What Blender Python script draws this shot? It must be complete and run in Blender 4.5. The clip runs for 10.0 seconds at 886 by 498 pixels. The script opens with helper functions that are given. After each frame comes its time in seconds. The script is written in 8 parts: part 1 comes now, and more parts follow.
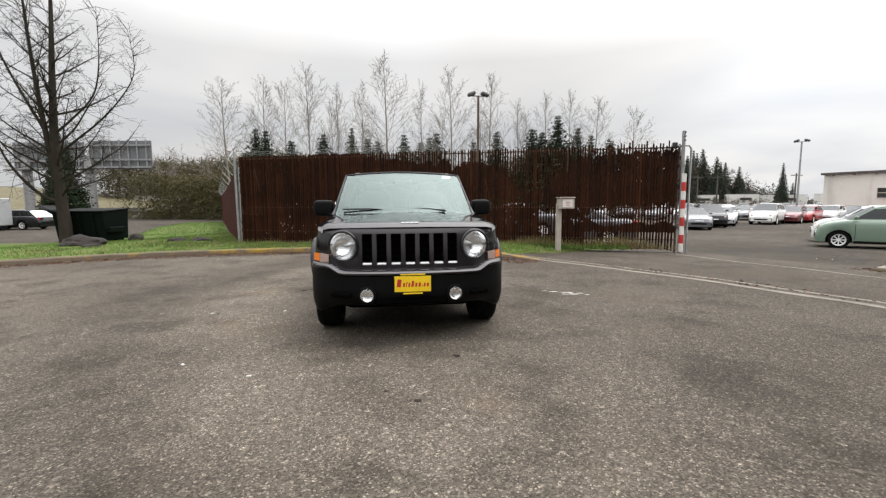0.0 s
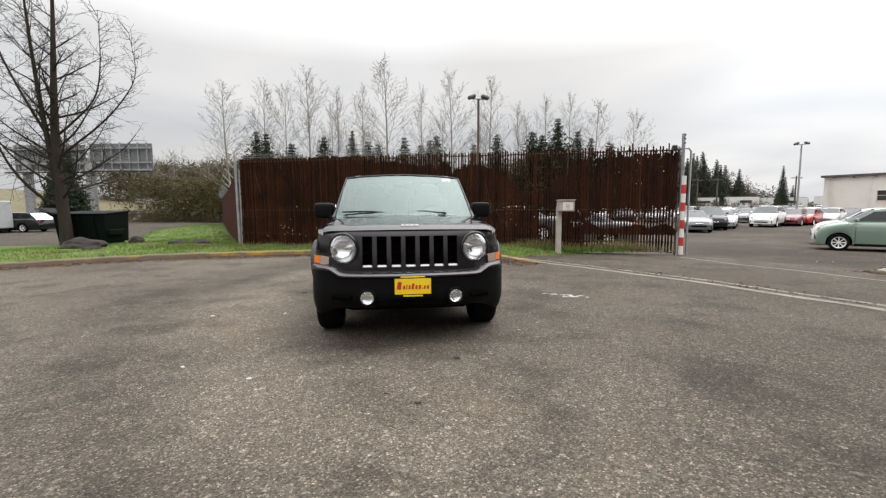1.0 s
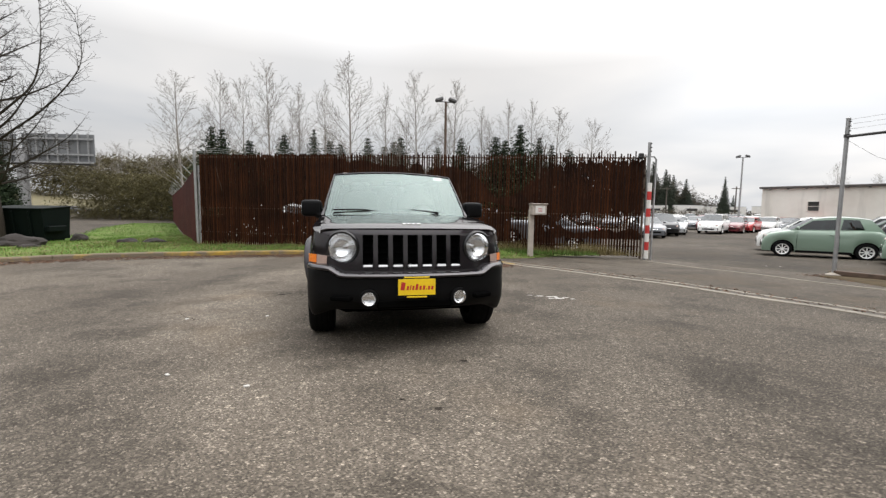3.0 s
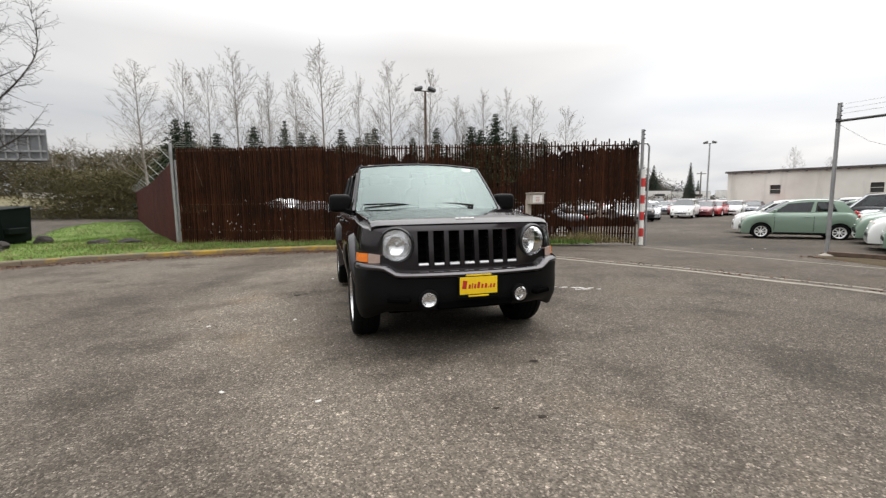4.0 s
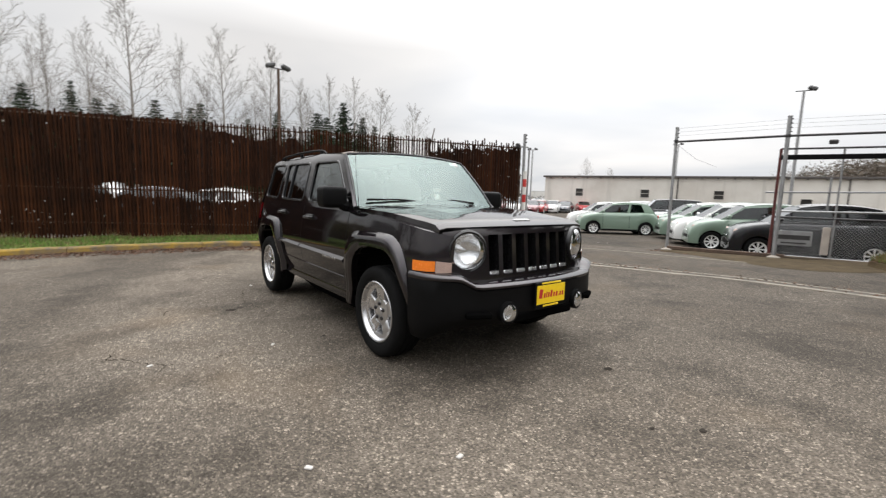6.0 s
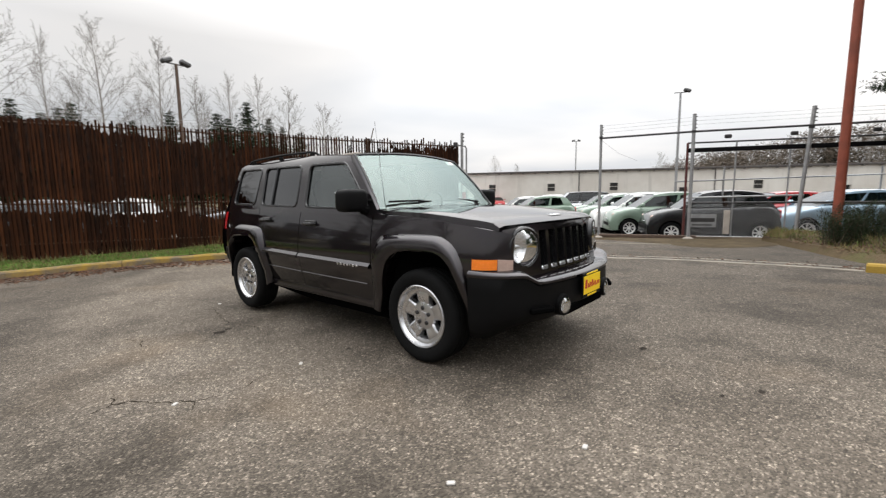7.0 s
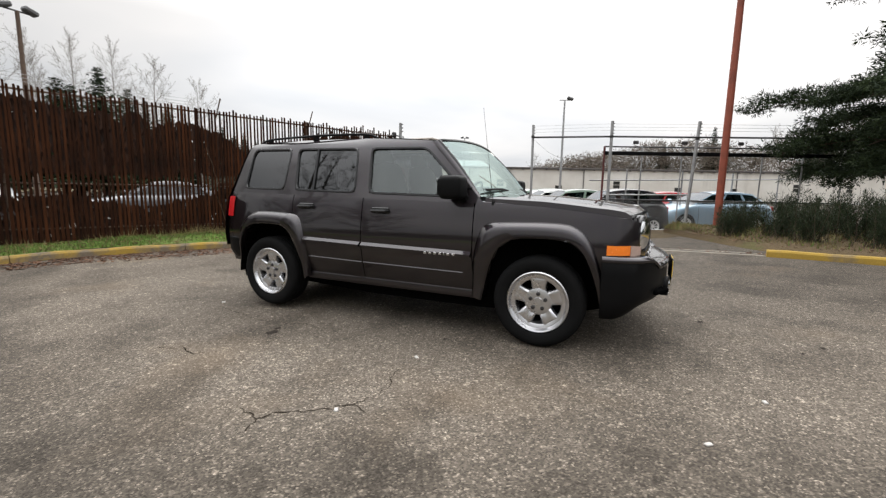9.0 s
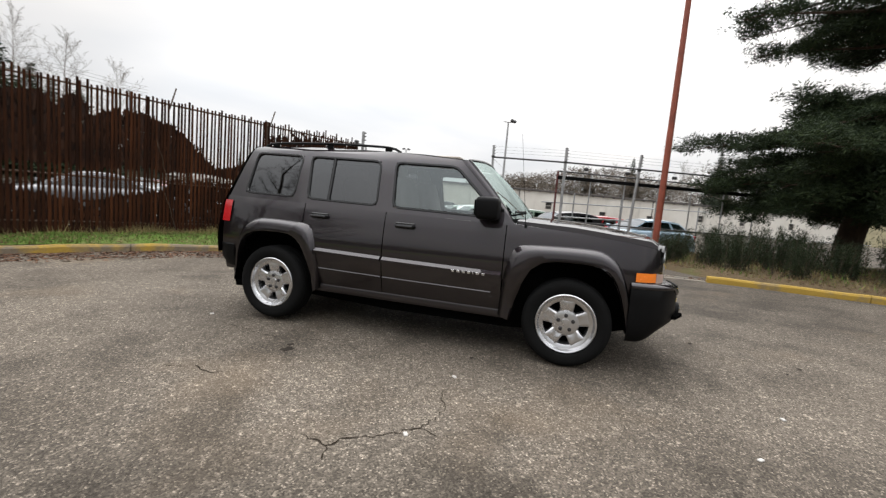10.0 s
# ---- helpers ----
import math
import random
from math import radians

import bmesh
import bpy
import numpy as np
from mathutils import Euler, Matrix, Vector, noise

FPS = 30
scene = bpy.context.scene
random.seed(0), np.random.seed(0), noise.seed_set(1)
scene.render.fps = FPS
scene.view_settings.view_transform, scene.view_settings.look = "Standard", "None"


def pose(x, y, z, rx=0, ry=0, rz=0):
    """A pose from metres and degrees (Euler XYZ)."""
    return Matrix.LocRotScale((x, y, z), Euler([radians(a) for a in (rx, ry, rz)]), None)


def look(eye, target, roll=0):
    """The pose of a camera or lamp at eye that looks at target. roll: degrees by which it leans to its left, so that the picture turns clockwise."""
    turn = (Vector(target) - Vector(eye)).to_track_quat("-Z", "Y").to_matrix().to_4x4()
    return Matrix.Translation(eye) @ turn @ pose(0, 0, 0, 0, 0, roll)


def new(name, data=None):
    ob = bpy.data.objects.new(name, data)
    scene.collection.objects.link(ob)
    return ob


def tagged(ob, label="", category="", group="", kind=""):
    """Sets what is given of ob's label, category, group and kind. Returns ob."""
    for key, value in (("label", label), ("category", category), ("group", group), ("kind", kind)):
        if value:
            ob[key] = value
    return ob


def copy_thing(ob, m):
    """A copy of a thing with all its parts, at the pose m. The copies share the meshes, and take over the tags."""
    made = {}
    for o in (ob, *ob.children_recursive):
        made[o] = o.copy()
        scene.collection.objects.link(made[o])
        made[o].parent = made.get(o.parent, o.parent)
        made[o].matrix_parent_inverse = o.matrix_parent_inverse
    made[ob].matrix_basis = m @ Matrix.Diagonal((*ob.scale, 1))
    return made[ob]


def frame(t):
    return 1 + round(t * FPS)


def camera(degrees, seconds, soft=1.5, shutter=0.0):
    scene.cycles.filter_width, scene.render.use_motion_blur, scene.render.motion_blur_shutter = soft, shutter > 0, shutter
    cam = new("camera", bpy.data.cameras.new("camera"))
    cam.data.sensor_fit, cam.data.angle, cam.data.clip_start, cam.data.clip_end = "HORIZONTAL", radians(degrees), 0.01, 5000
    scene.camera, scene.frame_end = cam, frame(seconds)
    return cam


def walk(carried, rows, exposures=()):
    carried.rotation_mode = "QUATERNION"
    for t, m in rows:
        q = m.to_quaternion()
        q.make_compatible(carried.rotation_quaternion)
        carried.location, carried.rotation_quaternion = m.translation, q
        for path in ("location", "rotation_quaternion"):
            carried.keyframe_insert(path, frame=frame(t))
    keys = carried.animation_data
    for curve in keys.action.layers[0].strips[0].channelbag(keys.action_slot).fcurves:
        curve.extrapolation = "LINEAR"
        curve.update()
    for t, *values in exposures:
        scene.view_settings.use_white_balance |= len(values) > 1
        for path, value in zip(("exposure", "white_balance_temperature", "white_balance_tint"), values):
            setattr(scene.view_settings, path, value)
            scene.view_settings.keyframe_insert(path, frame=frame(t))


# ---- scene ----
from mathutils.geometry import tessellate_polygon
import itertools

# ---- camera ----
cam = camera(91.8, 10.0, 1.3, 0.35)
PATH = [
    (0, (-0.004, -0.006, 1.203), (-0.002, 1.983, 0.994), -0.3),
    (0.5, (-0.001, -0.015, 1.206), (-0.002, 1.975, 1.005), -0.3),
    (1, (-0.003, -0.011, 1.203), (-0.002, 1.979, 1.006), -0.3),
    (1.5, (0.003, -0.014, 1.2), (0.01, 1.976, 0.999), -0.3),
    (2, (0.002, -0.008, 1.204), (0.011, 1.985, 1.027), 0.5),
    (2.5, (-0.092, -0.008, 1.192), (-0.061, 1.985, 1.03), 1.2),
    (2.7, (-0.186, 0.031, 1.175), (-0.062, 2.019, 0.995), 2.3),
    (3.8, (-0.876, 0.306, 1.161), (-0.599, 2.278, 0.972), -1.4),
    (4, (-0.998, 0.384, 1.185), (-0.687, 2.347, 0.959), -0.5),
    (4.5, (-1.389, 0.543, 1.203), (-0.863, 2.462, 0.994), 1.3),
    (5, (-1.715, 0.791, 1.189), (-1.032, 2.652, 0.92), 1.9),
    (5.5, (-2.031, 1.071, 1.206), (-1.23, 2.887, 0.963), 3.0),
    (6, (-2.378, 1.346, 1.208), (-1.359, 3.049, 0.956), 1.7),
    (6.2, (-2.5, 1.461, 1.192), (-1.416, 3.124, 0.953), 0.8),
    (7.3, (-3.297, 2.106, 1.196), (-1.888, 3.501, 0.932), 0.2),
    (7.5, (-3.411, 2.24, 1.184), (-1.967, 3.597, 0.913), 1.2),
    (8, (-3.668, 2.579, 1.172), (-2.135, 3.834, 0.899), 2.8),
    (8.5, (-3.961, 2.883, 1.175), (-2.333, 4.018, 0.928), 2.0),
    (9, (-4.175, 3.207, 1.153), (-2.492, 4.25, 0.873), 1.1),
    (9.5, (-4.354, 3.548, 1.171), (-2.602, 4.478, 0.92), 3.2),
    (10, (-4.542, 3.893, 1.174), (-2.707, 4.661, 0.961), 4.9),
]
walk(cam, [(t, look(eye, target, roll)) for t, eye, target, roll in PATH])


# ---- world and sun: a bright overcast sky, brightest towards the lot ----
SUN_BEARING, SUN_UP = 62.0, 64.0
world = bpy.data.worlds.new("overcast")
scene.world = world
world.use_nodes = True
wn, wl = world.node_tree.nodes, world.node_tree.links
wn.clear()


def wnode(kind, **inputs):
    n = wn.new(kind)
    for k, v in inputs.items():
        n.inputs[k.replace("_", " ")].default_value = v
    return n


sky = wn.new("ShaderNodeTexSky")
sky.sky_type, sky.sun_disc = "NISHITA", False
sky.sun_elevation, sky.sun_rotation = radians(SUN_UP), radians(SUN_BEARING)
sky.air_density, sky.dust_density = 1.0, 4.0
coord = wn.new("ShaderNodeTexCoord")
sep = wn.new("ShaderNodeSeparateXYZ")
wl.new(coord.outputs["Generated"], sep.inputs[0])
# clouds lie on a flat layer: the direction divided by its height
up = wn.new("ShaderNodeMath")
up.operation = "ADD"
up.inputs[1].default_value = 0.12
absz = wn.new("ShaderNodeMath")
absz.operation = "ABSOLUTE"
wl.new(sep.outputs["Z"], absz.inputs[0])
wl.new(absz.outputs[0], up.inputs[0])
flat = wn.new("ShaderNodeVectorMath")
flat.operation = "DIVIDE"
wl.new(coord.outputs["Generated"], flat.inputs[0])
wl.new(up.outputs[0], flat.inputs[1])
cloud = wnode("ShaderNodeTexNoise", Scale=0.55, Detail=4.0, Roughness=0.45)
cloud.inputs["Distortion"].default_value = 0.3
wl.new(flat.outputs[0], cloud.inputs["Vector"])
ramp = wn.new("ShaderNodeValToRGB")
ramp.color_ramp.elements[0].position, ramp.color_ramp.elements[0].color = 0.36, (0.77, 0.79, 0.82, 1)
ramp.color_ramp.elements[1].position, ramp.color_ramp.elements[1].color = 0.64, (1.02, 1.0, 0.985, 1)
wl.new(cloud.outputs["Fac"], ramp.inputs[0])
# thin cloud lets more light through on the sun's side of the sky
sun_way = Vector((math.sin(radians(SUN_BEARING)) * math.cos(radians(SUN_UP)), math.cos(radians(SUN_BEARING)) * math.cos(radians(SUN_UP)), math.sin(radians(SUN_UP))))
dot = wn.new("ShaderNodeVectorMath")
dot.operation = "DOT_PRODUCT"
dot.inputs[1].default_value = (math.sin(radians(SUN_BEARING)) * 0.788, math.cos(radians(SUN_BEARING)) * 0.788, 0.616)
wl.new(coord.outputs["Generated"], dot.inputs[0])
glow = wnode("ShaderNodeMapRange", From_Min=0.35, From_Max=1.0, To_Min=0.95, To_Max=1.45)
glow.interpolation_type = "SMOOTHSTEP"
wl.new(dot.outputs["Value"], glow.inputs["Value"])
lit = wn.new("ShaderNodeVectorMath")
lit.operation = "SCALE"
wl.new(ramp.outputs[0], lit.inputs[0])
wl.new(glow.outputs[0], lit.inputs["Scale"])
# an overcast sky is brightest overhead
zen = wnode("ShaderNodeMapRange", From_Min=0.30, From_Max=1.0, To_Min=1.0, To_Max=5.0)
wl.new(sep.outputs["Z"], zen.inputs["Value"])
dome = wn.new("ShaderNodeVectorMath")
dome.operation = "SCALE"
# the cloud base is greyer low over the horizon
low = wnode("ShaderNodeMapRange", From_Min=0.03, From_Max=0.24, To_Min=0.80, To_Max=1.0)
low.interpolation_type = "SMOOTHSTEP"
wl.new(sep.outputs["Z"], low.inputs["Value"])
grey = wn.new("ShaderNodeVectorMath")
grey.operation = "SCALE"
wl.new(lit.outputs[0], grey.inputs[0])
wl.new(low.outputs[0], grey.inputs["Scale"])
# a darker bank of cloud stands over the fence
bank = wn.new("ShaderNodeVectorMath")
bank.operation = "DOT_PRODUCT"
bank.inputs[1].default_value = (math.sin(radians(17)) * math.cos(radians(21)), math.cos(radians(17)) * math.cos(radians(21)), math.sin(radians(21)))
wl.new(coord.outputs["Generated"], bank.inputs[0])
shade_ = wnode("ShaderNodeMapRange", From_Min=0.925, From_Max=1.0, To_Min=1.0, To_Max=0.76)
shade_.interpolation_type = "SMOOTHSTEP"
wl.new(bank.outputs["Value"], shade_.inputs["Value"])
banked = wn.new("ShaderNodeVectorMath")
banked.operation = "SCALE"
wl.new(grey.outputs[0], banked.inputs[0])
wl.new(shade_.outputs[0], banked.inputs["Scale"])
wl.new(banked.outputs[0], dome.inputs[0])
wl.new(zen.outputs[0], dome.inputs["Scale"])
bg_cloud = wnode("ShaderNodeBackground", Strength=0.95)
wl.new(dome.outputs[0], bg_cloud.inputs[0])
bg_sky = wnode("ShaderNodeBackground", Strength=0.05)
wl.new(sky.outputs[0], bg_sky.inputs[0])
mixsky = wnode("ShaderNodeMixShader", Fac=0.92)
wl.new(bg_sky.outputs[0], mixsky.inputs[1])
wl.new(bg_cloud.outputs[0], mixsky.inputs[2])
wout = wn.new("ShaderNodeOutputWorld")
wl.new(mixsky.outputs[0], wout.inputs[0])

sun = new("sun", bpy.data.lights.new("sun", "SUN"))
sun.data.energy, sun.data.angle, sun.data.color = 0.55, radians(100), (1.0, 0.97, 0.93)
sun.matrix_world = look(sun_way * 50, (0, 0, 0))


# ---- materials ----
class Nodes:
    """A short way to wire a node material."""

    def __init__(self, name):
        self.m = bpy.data.materials.new(name)
        self.m.use_nodes = True
        self.n, self.l = self.m.node_tree.nodes, self.m.node_tree.links
        self.n.clear()
        self.coat_index = 1.5
        self.edge = 1.0
        self.coord = self.n.new("ShaderNodeTexCoord").outputs["Object"]

    def put(self, socket, value):
        if isinstance(value, bpy.types.NodeSocket):
            self.l.new(value, socket)
        elif value is not None:
            socket.default_value = (*value, 1) if isinstance(value, tuple) and len(value) == 3 and socket.type == "RGBA" else value

    def world_place(self):
        return self.n.new("ShaderNodeNewGeometry").outputs["Position"]

    def noise(self, scale, detail=3.0, rough=0.55, at=None, stretch=None, out="Fac"):
        t = self.n.new("ShaderNodeTexNoise")
        self.put(t.inputs["Scale"], scale), self.put(t.inputs["Detail"], detail), self.put(t.inputs["Roughness"], rough)
        v = at or self.coord
        if stretch:
            s = self.n.new("ShaderNodeVectorMath")
            s.operation = "MULTIPLY"
            self.put(s.inputs[0], v), self.put(s.inputs[1], stretch)
            v = s.outputs[0]
        self.put(t.inputs["Vector"], v)
        return t.outputs[out]

    def cells(self, scale, at=None, out="Color", feature="F1"):
        t = self.n.new("ShaderNodeTexVoronoi")
        t.feature = feature
        self.put(t.inputs["Scale"], scale), self.put(t.inputs["Vector"], at or self.coord)
        return t.outputs[out]

    def ramp(self, fac, *stops):
        r = self.n.new("ShaderNodeValToRGB")
        e = r.color_ramp.elements
        while len(e) < len(stops):
            e.new(0.5)
        for k, (p, c) in enumerate(stops):
            e[k].position = p
            e[k].color = (*c, 1) if isinstance(c, tuple) else (c, c, c, 1)
        self.put(r.inputs[0], fac)
        return r.outputs[0]

    def mix(self, fac, a, b, mode="MIX"):
        x = self.n.new("ShaderNodeMix")
        x.data_type, x.blend_type = "RGBA", mode
        self.put(x.inputs[0], fac), self.put(x.inputs[6], a), self.put(x.inputs[7], b)
        return x.outputs[2]

    def math(self, op, a, b=0.0):
        x = self.n.new("ShaderNodeMath")
        x.operation = op
        self.put(x.inputs[0], a), self.put(x.inputs[1], b)
        return x.outputs[0]

    def bump(self, height, distance, strength=1.0):
        b = self.n.new("ShaderNodeBump")
        self.put(b.inputs["Height"], height), self.put(b.inputs["Distance"], distance), self.put(b.inputs["Strength"], strength)
        return b.outputs[0]

    def done(self, shader):
        o = self.n.new("ShaderNodeOutputMaterial")
        self.l.new(shader, o.inputs[0])
        return self.m

    def surface(self, color, rough=0.6, metal=0.0, normal=None, coat=0.0, spec=0.5):
        b = self.n.new("ShaderNodeBsdfPrincipled")
        self.put(b.inputs["Base Color"], color), self.put(b.inputs["Roughness"], rough), self.put(b.inputs["Metallic"], metal)
        self.put(b.inputs["Specular IOR Level"], spec)
        self.put(b.inputs["Coat Weight"], coat), self.put(b.inputs["Coat Roughness"], 0.05)
        self.put(b.inputs["Coat IOR"], self.coat_index)
        self.put(b.inputs["Specular Tint"], (self.edge, self.edge, self.edge))
        if normal is not None:
            self.put(b.inputs["Normal"], normal)
        return self.done(b.outputs[0])


def tone(c, k):
    return tuple(min(1.0, v * k) for v in c)


def worn(name, color, rough=0.6, metal=0.0, scale=6.0, spread=0.35, grain=60.0, relief=0.002, coat=0.0, stretch=None, per_piece=0.0, spec=0.5):
    """A plain surface with two scales of variation and fine relief."""
    k = Nodes(name)
    big, fine = k.noise(scale, 4, 0.6, stretch=stretch), k.noise(grain, 3, 0.6, stretch=stretch)
    c = k.mix(k.ramp(big, (0.3, 0.0), (0.7, 1.0)), tone(color, 1 - spread), tone(color, 1 + spread * 0.6))
    c = k.mix(0.35, c, k.mix(fine, tone(color, 0.55), tone(color, 1.35)))
    if per_piece:
        r = k.n.new("ShaderNodeObjectInfo").outputs["Random"]
        c = k.mix(1.0, c, k.ramp(r, (0.0, 1 - per_piece), (1.0, 1 + per_piece * 0.5)), "MULTIPLY")
    return k.surface(c, k.math("ADD", k.math("MULTIPLY", fine, 0.15), rough - 0.07), metal, k.bump(fine, relief, 0.6), coat, spec)


def paint(name, color, flake=0.25, rough=0.32, coat_index=1.5, film=0.035, edge=1.0):
    k = Nodes(name)
    dust = k.noise(3.0, 5, 0.65)
    sparkle = k.cells(900.0)
    c = k.mix(k.ramp(dust, (0.35, 0.0), (0.75, film)), color, (0.30, 0.28, 0.26))
    c = k.mix(0.03, c, k.mix(0.5, color, sparkle))
    k.coat_index = coat_index
    k.edge = edge
    return k.surface(c, k.ramp(dust, (0.3, rough), (0.8, rough + 0.12)), flake, None, 1.0, 0.1)


def glass(name, tint, gloss_index=1.5, sheen=(0.84, 0.86, 0.88)):
    """A pane: it lets light through with a tint and mirrors by its index."""
    k = Nodes(name)
    t = k.n.new("ShaderNodeBsdfTransparent")
    k.put(t.inputs[0], tint)
    g = k.n.new("ShaderNodeBsdfGlossy")
    k.put(g.inputs["Color"], sheen), k.put(g.inputs["Roughness"], 0.02)
    f = k.n.new("ShaderNodeFresnel")
    k.put(f.inputs["IOR"], gloss_index)
    x = k.n.new("ShaderNodeMixShader")
    k.l.new(f.outputs[0], x.inputs[0])
    k.l.new(t.outputs[0], x.inputs[1])
    k.l.new(g.outputs[0], x.inputs[2])
    return k.done(x.outputs[0])


def asphalt(name="asphalt", shade=1.0):
    k = Nodes(name)
    p = k.world_place()
    stones = k.cells(120.0, p)
    gaps = k.cells(120.0, p, "Distance")
    stone2 = k.cells(38.0, p)
    patch, blotch, fine = k.noise(0.22, 4, 0.6, p), k.noise(1.3, 5, 0.6, p), k.noise(160.0, 2, 0.5, p)
    base = k.mix(k.ramp(patch, (0.35, 0.0), (0.68, 1.0)), (0.120, 0.103, 0.088), (0.160, 0.140, 0.122))
    base = k.mix(k.ramp(blotch, (0.36, 0.9), (0.52, 0.0)), base, (0.078, 0.067, 0.057))
    lum = k.n.new("ShaderNodeSeparateColor")
    k.l.new(stones, lum.inputs[0])
    base = k.mix(1.0, base, k.ramp(lum.outputs[0], (0.0, 0.46), (0.5, 0.91), (0.8, 1.14), (0.93, 1.65), (1.0, 2.8)), "MULTIPLY")
    lum2 = k.n.new("ShaderNodeSeparateColor")
    k.l.new(stone2, lum2.inputs[0])
    base = k.mix(1.0, base, k.ramp(lum2.outputs[1], (0.0, 0.86), (0.5, 1.0), (0.95, 1.08), (0.99, 1.7)), "MULTIPLY")
    wide = k.noise(0.11, 3, 0.55, p)
    base = k.mix(1.0, base, k.ramp(wide, (0.32, 0.78), (0.5, 1.0), (0.68, 1.14)), "MULTIPLY")
    warm = k.noise(0.6, 3, 0.6, p)
    base = k.mix(k.ramp(warm, (0.55, 0.0), (0.75, 0.35)), base, (0.17, 0.125, 0.085))
    # pale curved track worn by turning cars; the darker outside band is painted lens falloff
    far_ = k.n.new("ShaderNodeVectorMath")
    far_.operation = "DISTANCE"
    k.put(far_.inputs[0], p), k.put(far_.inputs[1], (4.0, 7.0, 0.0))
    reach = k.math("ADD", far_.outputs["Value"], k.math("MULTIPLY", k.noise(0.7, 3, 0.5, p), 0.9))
    track_falloff = k.ramp(k.math("MULTIPLY", k.math("SUBTRACT", reach, 4.5), 0.2), (0.0, 1.02), (0.24, 1.06), (0.38, 1.12), (0.51, 1.28), (0.58, 1.24), (0.70, 0.80), (0.85, 0.78), (1.0, 0.95))
    # colour darkens towards the drive, standing in for the lens's edge falloff
    cut = k.n.new("ShaderNodeSeparateXYZ")
    k.put(cut.inputs[0], p)
    lens_falloff = k.ramp(k.math("ADD", k.math("MULTIPLY", cut.outputs["X"], 0.25), k.math("MULTIPLY", k.noise(0.5, 3, 0.5, p), 0.2)), (0.10, 1.0), (0.55, 0.76))
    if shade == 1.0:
        base = k.mix(1.0, k.mix(1.0, base, track_falloff, "MULTIPLY"), lens_falloff, "MULTIPLY")
    base = k.mix(1.0, base, tuple(0.80 * shade * v for v in (1.0, 0.98, 0.915)), "MULTIPLY")
    n = k.bump(k.math("ADD", k.math("MULTIPLY", gaps, -1.0), k.math("MULTIPLY", fine, 0.3)), 0.006, 0.7)
    return k.surface(base, k.ramp(blotch, (0.3, 0.78), (0.7, 0.92)), 0.0, n, 0.0, 0.12)


def grass_soil():
    k = Nodes("lawn_soil")
    p = k.world_place()
    a, b = k.noise(0.9, 5, 0.65, p), k.noise(14.0, 4, 0.6, p)
    c = k.mix(b, (0.055, 0.085, 0.016), (0.12, 0.19, 0.035))
    c = k.mix(k.ramp(a, (0.5, 0.0), (0.66, 1.0)), c, (0.15, 0.13, 0.06))
    return k.surface(c, 0.9, 0, k.bump(b, 0.03), 0, 0.2)


def kerb_paint(name, low, high):
    k = Nodes(name)
    p = k.world_place()
    a, b = k.noise(2.2, 5, 0.7, p), k.noise(45.0, 3, 0.6, p)
    c = k.mix(k.ramp(a, (low, 0.0), (high, 0.9)), k.mix(b, (0.085, 0.065, 0.045), (0.19, 0.155, 0.11)), k.mix(b, (0.24, 0.145, 0.02), (0.38, 0.25, 0.035)))
    return k.surface(c, 0.85, 0, k.bump(b, 0.004), 0, 0.3)


def slat_wood(name, low, high):
    k = Nodes(name)
    r = k.n.new("ShaderNodeObjectInfo").outputs["Random"]
    streak = k.noise(9.0, 4, 0.65, stretch=(6.0, 6.0, 0.5))
    patch = k.noise(0.8, 4, 0.6, k.world_place())
    c = k.mix(streak, low, high)
    c = k.mix(k.ramp(patch, (0.35, 0.6), (0.6, 0.0)), c, tone(low, 0.5))
    c = k.mix(1.0, c, k.ramp(r, (0.0, 0.55), (0.7, 1.0), (1.0, 1.5)), "MULTIPLY")
    return k.surface(c, 0.8, 0, k.bump(streak, 0.004), 0, 0.1)


def wall_paint():
    k = Nodes("warehouse_paint")
    p = k.world_place()
    a, b, drip = k.noise(0.25, 5, 0.6, p), k.noise(3.0, 4, 0.6, p), k.noise(0.8, 4, 0.6, p, stretch=(1.0, 1.0, 0.12))
    c = k.mix(k.ramp(a, (0.35, 0.0), (0.7, 1.0)), (0.60, 0.56, 0.50), (0.74, 0.71, 0.65))
    c = k.mix(k.ramp(drip, (0.55, 0.0), (0.75, 0.5)), c, (0.28, 0.26, 0.23))
    return k.surface(c, 0.85, 0, k.bump(b, 0.01), 0, 0.3)


def bark(name, low, high):
    k = Nodes(name)
    a = k.noise(14.0, 4, 0.65, stretch=(1.0, 1.0, 0.25))
    return k.surface(k.mix(a, low, high), 0.9, 0, k.bump(a, 0.02), 0, 0.2)


def leaf(name, low, high):
    k = Nodes(name)
    g = k.n.new("ShaderNodeNewGeometry").outputs["Random Per Island"]
    a = k.noise(1.2, 3, 0.6)
    c = k.mix(g, low, high)
    c = k.mix(k.ramp(a, (0.35, 0.5), (0.65, 0.0)), c, tone(low, 0.6))
    return k.surface(c, 0.7, 0, None, 0, 0.25)


def mesh_wire(name):
    return worn(name, (0.32, 0.33, 0.34), 0.45, 0.7, 8, 0.3)


def bank_soil():
    k = Nodes("bank_soil")
    p = k.world_place()
    a, b = k.noise(1.3, 5, 0.65, p), k.noise(20.0, 4, 0.6, p)
    c = k.mix(b, (0.052, 0.038, 0.022), (0.115, 0.083, 0.045))
    c = k.mix(k.ramp(a, (0.55, 0.0), (0.7, 0.5)), c, (0.06, 0.075, 0.02))
    return k.surface(c, 0.95, 0, k.bump(b, 0.03), 0, 0.15)


